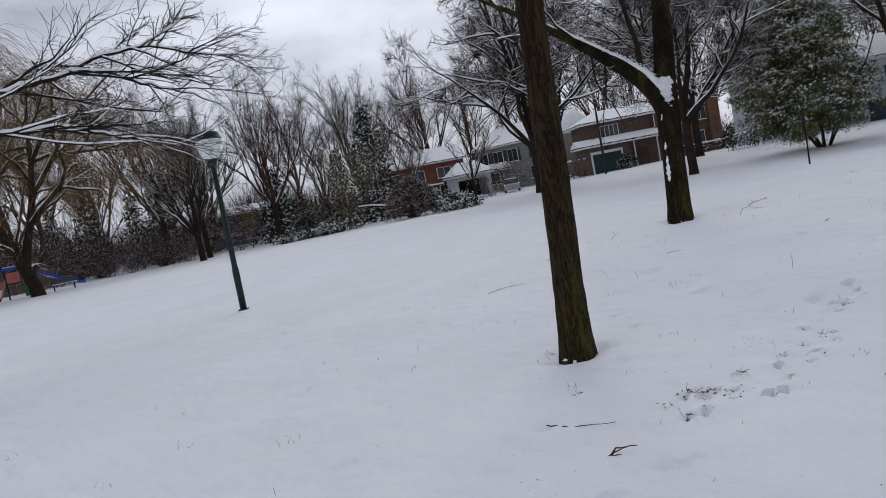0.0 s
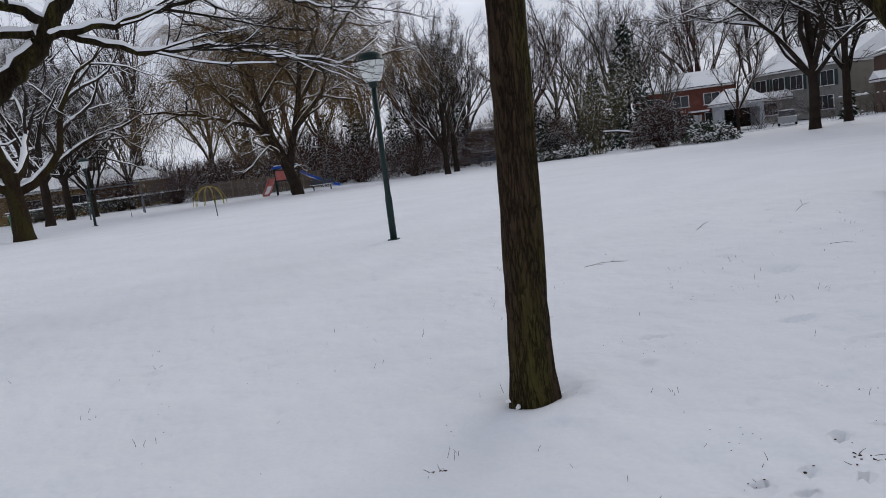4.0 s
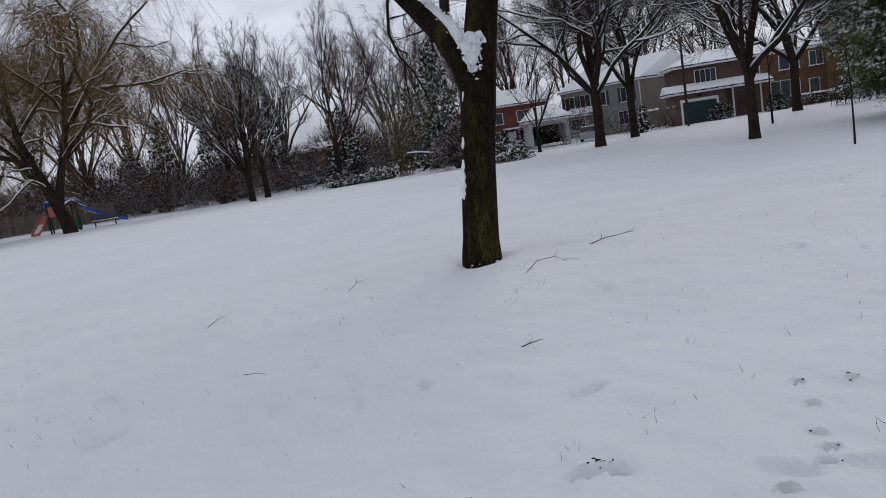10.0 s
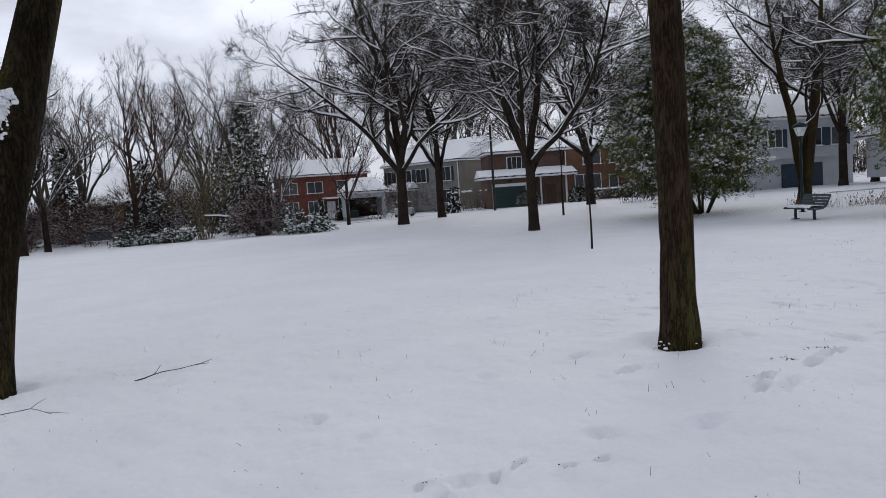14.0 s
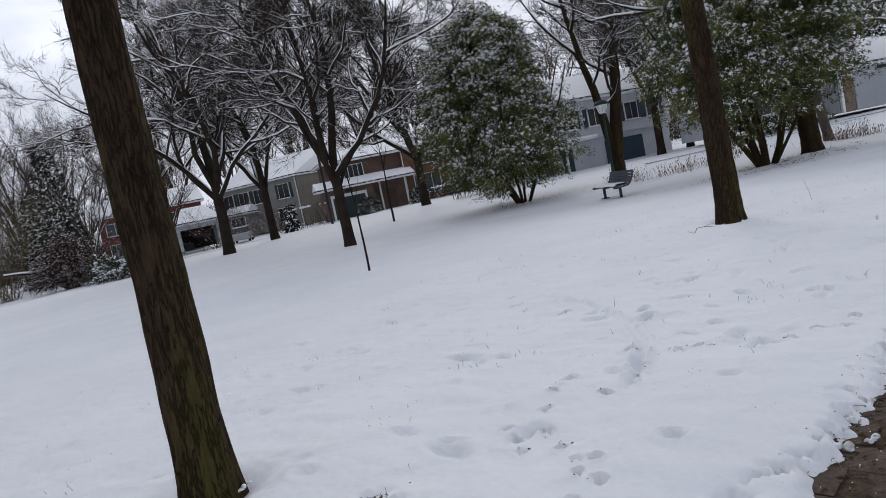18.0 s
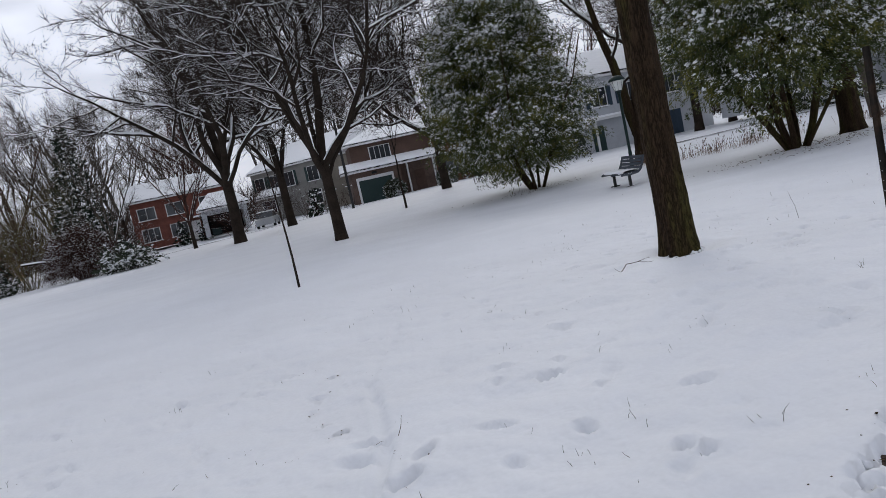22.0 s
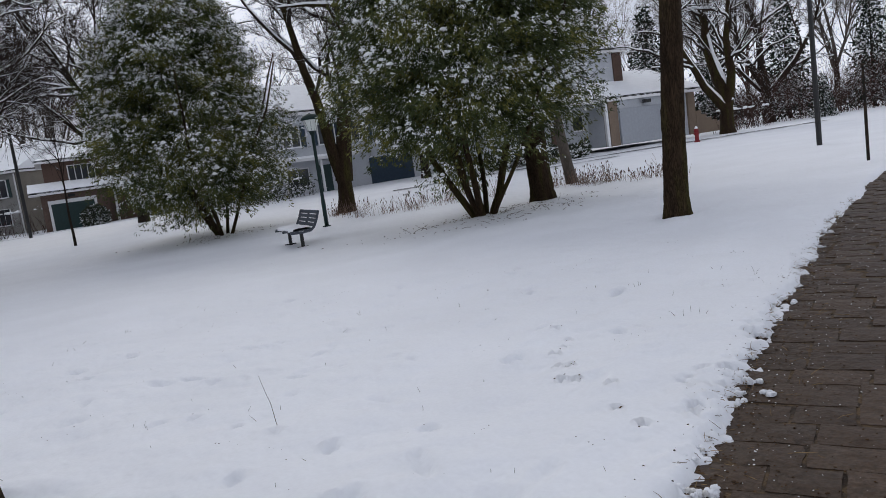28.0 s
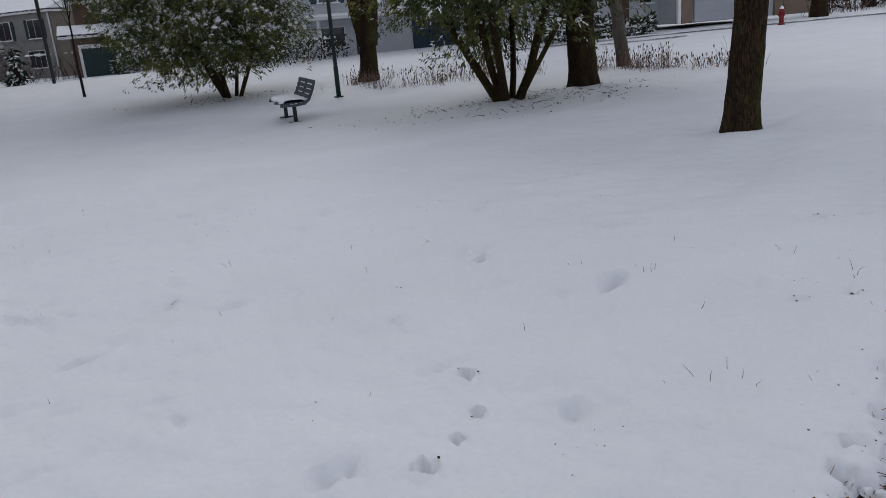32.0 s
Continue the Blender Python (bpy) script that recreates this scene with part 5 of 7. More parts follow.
pole("lamp_post", 23.0, 69.3, 7.2, 0.11, "tall dark street post at the kerb")
pole("lamp_post", 42.8, 26.7, 4.9, 0.085, "dark lamp post on the lawn", "black_metal")
pole("sign_post", 66.0, 33.7, 5.0, 0.05, "street sign post by the path's end")
pole("marker_post", 36.5, 21.9, 2.1, 0.035, "thin dark stake beside the footpath", "post_steel")
pole("marker_post", 62.0, 44.2, 2.4, 0.05, "short dark post in front of bushes", "post_steel")


def sapling(x, y, height, label, seed, r0=0.022, count=7):
    r = np.random.RandomState(seed)
    t = thing("sapling", on(x, y), label, "tree")
    line = stroke(r, (0, 0, -0.1), (0, 0, 1), height, 9, 0.035, 0.05)
    v, f = tubes([(line, np.linspace(r0, 0.008, 9))], 6)
    part("stem", mesh_of("stem", v, f, M["twig_near"]), None, t)
    lv = limbs_of(r, None, [(line[3:], np.linspace(r0, 0.008, 6))], [(count, 0.6, 0.3 if count < 9 else 0.55, 5, 0.1, 0.05, max(0.008, r0 * 0.3)), (4, 0.6, 0.45, 4, 0.12, 0.03, 0.007)])
    v, f = tubes(lv[1] + (lv[2] if count > 9 else []), 3)
    stuff_part("twigs", mesh_of("twigs", v, f, M["twig_near"]), None, t)
    return t


sapling(15.63, 24.97, 2.9, "thin dark sapling standing in the snow", 5, 0.03)
sapling(-17.6, 33.3, 1.6, "small young tree with drooping tips", 6)
sapling(-33, 47, 1.2, "tiny sapling in the snow", 7)
sapling(23.8, 52.8, 5.6, "young bare tree with thin rising branches", 8, 0.075, 14)


def channel_post(x, y, height):
    """A steel sign channel with punched holes, its sign gone."""
    up = Vector((0.15, 0.15, 1.63))
    t = thing("sign_post", on(x, y) @ up.to_track_quat("Z", "Y").to_matrix().to_4x4() @ pose(0, 0, 0, 0, 0, 150), "rusty steel channel post with punched holes", "post")
    bm = bmesh.new()
    prof = [(a * 0.62, b * 0.8) for a, b in ((-0.038, 0.0), (-0.022, 0.0), (-0.014, -0.026), (0.014, -0.026), (0.022, 0.0), (0.038, 0.0), (0.038, 0.005), (0.018, 0.005), (0.010, -0.020), (-0.010, -0.020), (-0.018, 0.005), (-0.038, 0.005))]
    lo = [bm.verts.new((a, b, -0.2)) for a, b in prof]
    hi = [bm.verts.new((a, b, height)) for a, b in prof]
    bm.faces.new(hi)
    for k in range(len(prof)):
        bm.faces.new((lo[k - 1], lo[k], hi[k], hi[k - 1]))
    bmesh.ops.recalc_face_normals(bm, faces=bm.faces[:])
    part("channel", bm, M["post_steel"], t)
    one = lathe([(0.003, 0), (0.003, 0.002)], 8)
    me = bpy.data.meshes.new("hole")
    one.to_mesh(me)
    one.free()
    me.materials.append(M["bolt_hole"])
    for k in range(int(height / 0.06) - 12):
        part("hole", me, None, t, m=pose(0, -0.0212, 0.12 + 0.06 * k, 90, 0, 0))
    return t


channel_post(18.61, 13.74, 1.65)


def bench(x, y, turn, label, snow=True):
    """A slatted park bench on two steel supports, snow along the seat."""
    t = thing("park_bench", on(x, y, turn), label, "bench", "park benches")
    for sx in (-0.75, 0.75):
        part("leg", box(0.09, 0.09, 0.46, 0.01, (sx, 0.0, -0.04)), M["black_metal"], t)
        part("foot", box(0.10, 0.34, 0.03, 0.01, (sx, 0.0, 0.0)), M["black_metal"], t)
    for sx in (-0.98, 0.0, 0.98):
        bm = prism([(-0.36, 0.415), (0.0, 0.405), (0.24, 0.43), (0.36, 0.52), (0.47, 0.74), (0.55, 0.97), (0.505, 0.985), (0.42, 0.76), (0.31, 0.565), (0.22, 0.485), (0.0, 0.462), (-0.36, 0.47)], 0.05)
        part("bracket", bm, M["slate_plastic"], t, m=pose(sx + 0.025, 0, 0, 0, 0, 90))
    for k in range(5):
        part("seat_slat", box(2.0, 0.105, 0.04, 0.01, (0, -0.29 + 0.125 * k, 0.462 + 0.004 * k)), M["slate_plastic"], t)
    for k in range(4):
        part("back_slat", box(2.0, 0.035, 0.10, 0.01), M["slate_plastic"], t, m=pose(0, 0.335 + 0.047 * k, 0.555 + 0.112 * k, -22, 0, 0))
    if snow:
        r = np.random.RandomState(2)
        v, f = tubes([(np.array([[x_, 0.0 + 0.02 * math.sin(x_ * 5), 0.50] for x_ in np.linspace(-0.99, 0.99, 16)]), 0.36 * r.uniform(0.9, 1.04, 16) * np.array([0.75] + [1] * 14 + [0.75]))], 12, flat=True)
        v[:, 2] = 0.485 + np.clip((v[:, 2] - 0.50) * 0.6, 0, 0.085)
        part("seat_snow", mesh_of("seat_snow", v, f, M["snow_cap"]), None, t, "snow lying on the seat")
    return t


bench(27.5, 33.6, -98, "slate-grey slatted bench with snow on its seat")
bench(-13.9, 84.8, 200, "dark park bench far across the lawn")
bench(-24.6, 61.5, 215, "dark bench near the playground slide")


# ---- street, houses ----
def local(p, q):
    """A frame at p, on the ground, with x along the front towards q and y going back."""
    d = Vector((q[0] - p[0], q[1] - p[1], 0))
    return Matrix.Translation((p[0], p[1], p[2])) @ Matrix.Rotation(math.atan2(d.y, d.x), 4, "Z"), d.length


def window(parent, x, z, w, h, y=-0.06, panes=2, shutters=None, sill=True):
    frame_ = part("window", box(w + 0.12, 0.08, h + 0.12, 0.01), M["white_paint"], parent, m=pose(x, y, z - 0.06))
    for k in range(panes):
        pw = w / panes
        part("pane", box(pw - 0.06, 0.03, h - 0.04), M["window_glass"], frame_, m=pose(-w / 2 + pw * (k + 0.5), -0.045, 0.10))
    if sill:
        part("sill", box(w + 0.3, 0.16, 0.06), M["snow_cap"], frame_, m=pose(0, -0.08, 0.0))
    if shutters:
        for s in (-1, 1):
            part("shutter", box(0.38, 0.05, h + 0.1, 0.01), M[shutters], parent, m=pose(x + s * (w / 2 + 0.3), y, z - 0.05))


def block(parent, name, x0, x1, y0, y1, z0, z1, mat, label=""):
    return part(name, box(x1 - x0, y1 - y0, z1 - z0, 0, ((x0 + x1) / 2, (y0 + y1) / 2, z0)), M[mat], parent, label)


def roof(parent, x0, x1, y0, y1, z, rise, over=0.45, ridge="x", hip=0.0):
    """A pitched roof under snow, with a white fascia."""
    def shell(up, grow):
        bm = bmesh.new()
        a, b, c, d = x0 - over - grow, x1 + over + grow, y0 - over - grow, y1 + over + grow
        z0_, z1_ = z + up, z + rise + up
        base = [bm.verts.new(p) for p in ((a, c, z0_), (b, c, z0_), (b, d, z0_), (a, d, z0_))]
        if ridge == "x":
            t_ = [bm.verts.new((a + hip, (c + d) / 2, z1_)), bm.verts.new((b - hip, (c + d) / 2, z1_))]
            fs = [(base[0], base[1], t_[1], t_[0]), (base[2], base[3], t_[0], t_[1]), (base[1], base[2], t_[1]), (base[3], base[0], t_[0])]
        else:
            t_ = [bm.verts.new(((a + b) / 2, c + hip, z1_)), bm.verts.new(((a + b) / 2, d - hip, z1_))]
            fs = [(base[1], base[2], t_[1], t_[0]), (base[3], base[0], t_[0], t_[1]), (base[0], base[1], t_[0]), (base[2], base[3], t_[1])]
        for f_ in fs:
            bm.faces.new(f_)
        bm.faces.new(base[::-1])
        return bm
    r_ = part("roof", shell(0.16, 0.0), M["shingle"], parent)
    part("roof_snow", shell(0.28, 0.02), M["snow_cap"], r_, "snow blanket on the roof")
    part("fascia", box(x1 - x0 + 2 * over, y1 - y0 + 2 * over, 0.16, 0, ((x0 + x1) / 2, (y0 + y1) / 2, z)), M["white_paint"], r_)


def garage_door(parent, x0, x1, h, mat, y=-0.05, panels=4, trim=True):
    if trim:
        for a, b, c, d in ((x0 - 0.2, x0, 0, h), (x1, x1 + 0.2, 0, h), (x0 - 0.2, x1 + 0.2, h, h + 0.3)):
            block(parent, "door_trim", a, b, y - 0.07, y + 0.03, c, d, "white_paint")
    door = thing_door(parent, x0, x1, h, mat, y)
    for k in range(panels):
        part("panel", box(x1 - x0 - 0.06, 0.03, h / panels - 0.035, 0.006), M[mat], door, m=pose((x0 + x1) / 2, y - 0.035, h / panels * k + 0.015))


def thing_door(parent, x0, x1, h, mat, y):
    return part("garage_door", box(x1 - x0, 0.05, h, 0, ((x0 + x1) / 2, y, 0)), M[mat], parent)


def house(label):
    def make(p, q):
        m, w = local(p, q)
        return thing("house", m, label, "house", "houses round the park"), w
    return make


# the brown house with the dark green garage door
hs, w = house("two-storey brown brick house with a dark green garage")((25.4, 80.6, -0.5), (38.8, 79.4, -0.5))
block(hs, "wall", -0.5, 4.3, 0.0, 6.5, 0, 2.95, "brick_brown")
block(hs, "entry_wall", 4.3, 7.9, 1.2, 6.5, 0, 2.95, "brick_brown", "brown brick wall by the entry")
roof(hs, -0.7, 8.0, 0.0, 4.0, 2.95, 0.75, 0.6)
garage_door(hs, 0.15, 3.35, 2.15, "dark_green_paint")
block(hs, "upper_wall", 0.0, 7.9, 2.0, 9.0, 3.0, 5.6, "siding_brown", "dark brown upper storey")
window(hs, 2.9, 3.8, 2.0, 1.35, 1.94, 4)
block(hs, "brick_wing", 7.9, 15.2, 1.6, 10.0, 0, 5.5, "brick_orange", "orange brick wing")
window(hs, 10.2, 0.95, 2.7, 1.9, 1.54, 3)
window(hs, 12.9, 0.95, 0.9, 1.7, 1.54, 1)
window(hs, 10.7, 3.9, 1.8, 1.35, 1.54, 2)
window(hs, 13.2, 3.9, 1.2, 1.35, 1.54, 2)
roof(hs, 0.0, 15.2, 2.0, 10.0, 5.55, 1.35, 0.5, hip=3.0)
block(hs, "chimney", 13.9, 15.1, 0.75, 1.6, 0, 7.8, "brick_orange", "broad brick chimney")
block(hs, "chimney_snow", 13.85, 15.15, 0.7, 1.65, 7.8, 7.95, "snow_cap")
part("front_door", box(1.0, 0.08, 2.1, 0.01), M["siding_brown"], hs, "dark brown front door", m=pose(6.2, 1.16, 0))
part("downpipe", lathe([(0.05, 0), (0.05, 5.4)], 8), M["white_paint"], hs, m=pose(7.95, 1.5, 0))
for px_ in (5.0, 7.6):
    part("porch_post", lathe([(0.09, 0), (0.09, 2.95)], 8), M["white_paint"], hs, m=pose(px_, 0.3, 0))
part("garage_lamp", box(0.5, 0.2, 0.22, 0.03), M["black_metal"], hs, m=pose(1.75, -0.2, 2.6))

# the grey house with the beige gable end, and its open garage
hs, w = house("grey two-storey house with beige gable wall")((16.2, 103.5, -0.6), (24.2, 92.7, -0.6))
block(hs, "wall", 0.0, w, 0.0, 11.0, 0, 5.7, "siding_grey")
part("gable_wall", prism([(0, 0), (11.0, 0), (11.0, 5.7), (5.5, 8.6), (0, 5.7)], 0.25), M["siding_beige"], hs, "plain beige gable wall", m=pose(w + 0.06, 0, 0, 0, 0, 90))
roof(hs, 0.0, w, 0.0, 11.0, 5.7, 2.75, 0.35)
for x_ in (w - 2.2, w - 6.4, 4.4, 1.6):
    window(hs, x_, 3.5, 1.7, 1.6, panes=2, shutters="dark_green_paint")
window(hs, w - 2.6, 0.9, 2.2, 1.5, panes=3)
block(hs, "bay", 2.5, 6.0, -1.4, 0.0, 0, 2.6, "siding_grey")
window(hs, 4.2, 0.9, 2.4, 1.4, -1.46, 3)
roof(hs, 2.5, 6.0, -1.4, 0.0, 2.6, 0.8, 0.3)
part("downpipe", lathe([(0.07, 0), (0.07, 5.6)], 8), M["white_paint"], hs, m=pose(w - 0.1, -0.1, 0))
gar, w = house("white garage with its door open and snow on the roof")((10.7, 86.4, -0.5), (14.9, 86.6, -0.5))
block(gar, "wall", -0.1, 0.35, 0, 5.5, 0, 2.5, "siding_white")
block(gar, "wall", w - 0.35, w + 0.1, 0, 5.5, 0, 2.5, "siding_white")
# near-black back wall: the unlit inside of the garage put into its colour
block(gar, "wall", 0.35, w - 0.35, 5.2, 5.5, 0, 2.5, "garage_shade")
block(gar, "lintel", 0.35, w - 0.35, 0, 0.25, 2.05, 2.5, "siding_white")
roof(gar, -0.1, w + 0.1, 0, 5.5, 2.5, 1.5, 0.4, hip=1.5)
part("parked_box", box(0.9, 0.6, 0.7, 0.04), M["dark_green_paint"], gar, m=pose(1.0, 2.0, 0))

# the red brick house further along
hs, w = house("red brick two-storey house behind trees")((2.8, 97.5, -0.7), (13.8, 98.5, -0.7))
block(hs, "wall", 0, w, 0, 9, 0, 5.2, "brick_red")
roof(hs, 0, w, 0, 9, 5.2, 2.0, 0.4)
for x_ in (1.6, 4.6, 8.2):
    window(hs, x_, 3.2, 1.8, 1.3, panes=2)
    window(hs, x_, 0.8, 1.8, 1.4, panes=3)
part("white_door", box(1.0, 0.08, 2.1, 0.01), M["white_paint"], hs, m=pose(6.4, -0.06, 0))
block(hs, "porch_roof", 5.4, 7.6, -1.4, 0, 2.4, 2.6, "snow_cap")

# the pale blue-grey house beyond the bench
hs, w = house("pale two-storey house with blue-grey shutters")((37.2, 60.65, -0.3), (51.5, 61.75, -0.3))
block(hs, "wall", 0, 5.2, 0.4, 9, 0, 2.6, "siding_white")
block(hs, "garage_wall", 5.2, w, 0.4, 9, 0, 2.6, "siding_white")
part("front_door", box(1.0, 0.08, 2.1, 0.01), M["dark_green_paint"], hs, m=pose(3.9, 0.36, 0))
window(hs, 1.8, 0.8, 1.6, 1.2, 0.34, 2)
block(hs, "upper_wall", 0, w, 0, 9, 2.6, 5.6, "siding_white", "pale clapboard upper storey")
roof(hs, 0, w, 0, 9, 5.6, 2.3, 0.5)
for x_ in (1.5, 4.2, 6.8, 10.4, 12.6):
    window(hs, x_, 3.5, 1.25, 1.35, panes=2, shutters="blue_grey_paint")
garage_door(hs, 7.6, 11.4, 2.15, "blue_grey_paint", 0.34, trim=False)
for px_ in (0.3, 3.0):
    block(hs, "porch_post", px_, px_ + 0.14, -0.9, -0.76, 0, 2.5, "white_paint")
block(hs, "porch_roof", -0.1, 6.0, -1.1, 0.0, 2.5, 2.68, "white_paint")
block(hs, "porch_snow", -0.15, 6.05, -1.15, 0.0, 2.68, 2.82, "snow_cap", "snow on the porch roof")

# the bungalow with the pale grey garage door
hs, w = house("brick house with a wide grey garage door")((50.5, 46.8, 0.45), (59.9, 45.8, 0.45))
block(hs, "wall", 3.4, 10.4, 0.1, 7, 0, 2.75, "siding_white")
block(hs, "brick_pier", 3.3, 4.0, -0.06, 0.5, 0, 2.75, "siding_tan", "brown brick pier")
block(hs, "brick_pier", 9.9, 10.5, -0.06, 0.5, 0, 2.75, "siding_tan", "brown brick pier")
garage_door(hs, 4.15, 8.6, 2.25, "grey_paint", 0.02, trim=False)
block(hs, "wing_wall", -3.5, 3.4, 2.2, 9, 0, 2.75, "siding_white")
window(hs, 2.5, 1.25, 0.8, 0.85, 2.14, 1)
part("front_door", box(1.0, 0.08, 2.1, 0.01), M["siding_brown"], hs, "dark brown front door", m=pose(0.9, 2.14, 0))
window(hs, -1.6, 0.9, 1.8, 1.2, 2.14, 3)
roof(hs, -3.5, 10.4, 0.2, 9, 2.75, 1.9, 0.6)
block(hs, "upper_storey", 0.6, 6.2, 2.6, 8, 3.0, 6.0, "siding_white", "pale upper storey")
block(hs, "corner_trim", 6.2, 6.9, 2.5, 8, 3.0, 6.1, "siding_brown", "dark brown corner boarding")
block(hs, "sill_trim", 0.6, 6.2, 2.5, 2.6, 3.3, 4.0, "siding_brown", "dark brown band")
roof(hs, 0.6, 6.9, 2.6, 8, 6.0, 1.1, 0.35, ridge="y")
part("garage_lamp", box(0.6, 0.2, 0.22, 0.03), M["black_metal"], hs, m=pose(6.3, -0.2, 2.42))
block(hs, "white_post", 3.0, 3.2, -0.1, 0.1, 0, 2.75, "white_paint")
for k in range(6):
    block(hs, "garden_wall", 10.5 + 0.45 * k, 10.95 + 0.45 * k, -0.1, 0.15, 0, 1.5 - 0.9 * math.sin(k * 0.31), "siding_tan", "curved brown brick garden wall")

# low houses past the playground, and the tan house behind the belt of trees
hs, w = house("low tan brick bungalow under a snowy roof")((-60.0, 62.5, -1.2), (-53.0, 80.0, -1.2))
block(hs, "wall", 0, w, 0, 9, 0, 2.9, "brick_tan")
roof(hs, 0, w, 0, 9, 2.9, 1.6, 0.5)
for x_ in (3, 8, 13):
    window(hs, x_, 1.0, 1.8, 1.2, panes=2)
hs, w = house("tan house half hidden by trees")((-20.0, 102.5, -1.8), (-12.0, 103.6, -1.8))
block(hs, "wall", 0, w, 0, 9, 0, 4.6, "brick_tan")
roof(hs, 0, w, 0, 9, 4.6, 0.9, 0.3)
for x_ in (2, 6):
    window(hs, x_, 1.0, 1.8, 1.4, panes=2)
    window(hs, x_, 3.1, 1.5, 1.1, panes=2)


def car(x, y, turn, mat, label):
    """A parked car under a cap of snow."""
    t = thing("car", on(x, y, turn), label, "car", "parked cars")
    part("body", prism([(-2.2, 0.28), (2.15, 0.28), (2.2, 0.62), (2.05, 0.82), (1.1, 0.92), (-1.7, 0.95), (-2.2, 0.85)], 1.72), M[mat], t, m=pose(0, -0.86, 0))
    part("cabin", prism([(-1.75, 0.93), (1.05, 0.91), (0.35, 1.42), (-1.2, 1.46)], 1.5), M["window_glass"], t, "dark car windows", m=pose(0, -0.75, 0))
    part("roof_snow", box(1.6, 1.4, 0.12, 0.04), M["snow_cap"], t, m=pose(-0.4, 0, 1.43))
    part("bonnet_snow", box(1.0, 1.5, 0.07, 0.03), M["snow_cap"], t, m=pose(1.5, 0, 0.86))
    for sx in (-1.35, 1.35):
        for sy in (-0.78, 0.78):
            wh = part("wheel", lathe([(0.2, -0.1), (0.32, -0.1), (0.33, 0.0), (0.32, 0.1), (0.2, 0.1)], 16), M["rubber"], t, m=pose(sx, sy, 0.33, 90, 0, 0))
            part("rim", lathe([(0.19, -0.11), (0.19, 0.11)], 12), M["grey_metal"], wh)
    return t


car(16.6, 83.5, 80, "car_silver", "silver car parked before the open garage")
car(-16.5, 95.5, 10, "car_blue", "dark car parked by the tan house")
car(-13.0, 94.5, 12, "car_silver", "silver car parked by the tan house")


def hedge(p, q, tall, deep, label, seed, leafy=True, share=0.6, twig="twig"):
    r = np.random.RandomState(seed)
    m, w = local((*p, float(lie(*p)) - 0.05), (*q, 0))
    t = thing("hedge", m, label, "hedge")
    n = int(w * 55)
    pl = np.stack([r.uniform(0, w, n), r.uniform(-deep / 2, deep / 2, n), r.uniform(0.1, 1, n) ** 0.6 * tall], -1)
    lines = []
    for _ in range(int(w * 12)):
        lines.append((stroke(r, (r.uniform(0, w), r.normal(0, deep * 0.2), 0), (r.normal(0, 0.3), r.normal(0, 0.3), 1), tall * r.uniform(0.7, 1.1), 5, 0.15, 0), np.linspace(0.018, 0.006, 5)))
    v, f = tubes(lines, 3)
    stuff_part("thicket", mesh_of("thicket", v, f, M[twig]), None, t)
    if leafy:
        v, f = fronds(r, pl, r.normal(0, 1, (n, 3)), 0.22, 0.1, 3)
        stuff_part("leaves", mesh_of("leaves", v, f, M["shrub_leaf"], smooth=False), None, t)
    top = pl[(pl[:, 2] > tall * 0.8) & (r.uniform(0, 1, n) < share)]
    top[:, 2] = tall
    v, f = clumps(r, top, r.uniform(0.1, 0.24, len(top)))
    stuff_part("snow", mesh_of("snow", v, f, M["snow_cap"]), None, t)
    return t


hedge((34.6, 77.0), (42.5, 76.3), 1.15, 1.3, "clipped dark hedge topped with snow", 1)
hedge((19.8, 81.5), (25.2, 82.0), 2.1, 1.5, "brown leafless hedge along the drive", 2, False, 0.15, "twig_red")
hedge((30.0, 58.5), (39.0, 58.8), 1.35, 1.5, "dark clipped hedge behind the cedar", 3, True, 0.12)
hedge((-55.0, 58.0), (-48.0, 76.0), 1.3, 1.6, "dark clipped hedge dusted with snow", 4)
hedge((62.5, 45.5), (66.5, 44.0), 1.5, 1.5, "brown leafless hedge by the garage", 5, False, 0.1, "twig_red")
hedge((68.0, 48.0), (86.0, 42.0), 4.5, 3.0, "tall brown thicket along the street", 6, False, 0.05, "twig_red")
for x, y, s in ((28.2, 77.6, 0.78), (33.0, 76.5, 0.7)):
    r = np.random.RandomState(int(x))
    t = thing("shrub", on(x, y), "round clipped shrub capped with snow", "shrub")
    a, b = r.uniform(0, 6.3, 2400), np.arccos(r.uniform(-0.7, 1, 2400))
    pl = np.stack([np.cos(a) * np.sin(b) * s, np.sin(a) * np.sin(b) * s, 0.6 + np.cos(b) * s * 0.95], -1)
    v, f = fronds(r, pl, pl - [0, 0, 0.7], 0.24, 0.1, 3)
    stuff_part("leaves", mesh_of("leaves", v, f, M["shrub_leaf"], smooth=False), None, t)
    up_ = pl[(pl[:, 2] > 0.85) & (r.uniform(0, 1, len(pl)) < 0.6)]
    v, f = clumps(r, up_ + [0, 0, 0.06], r.uniform(0.04, 0.11, len(up_)))
    stuff_part("snow", mesh_of("snow", v, f, M["snow_cap"]), None, t)
for k, (x, y, tall_) in enumerate(((46.5, 47.2, 1.0), (48.6, 46.5, 0.8), (50.2, 46.0, 0.7))):
    shrub(x, y, 200 + k, 2.4, tall_, "low evergreen mounded with snow", True, share=0.9, thick=0.7)
for k, (x, y) in enumerate(((20.9, 78.0), (10.2, 92.5), (8.0, 92.0), (38.4, 74.8))):
    spruce(x, y, 210 + k, 2.6, 1.5, "small conical evergreen by a house wall")

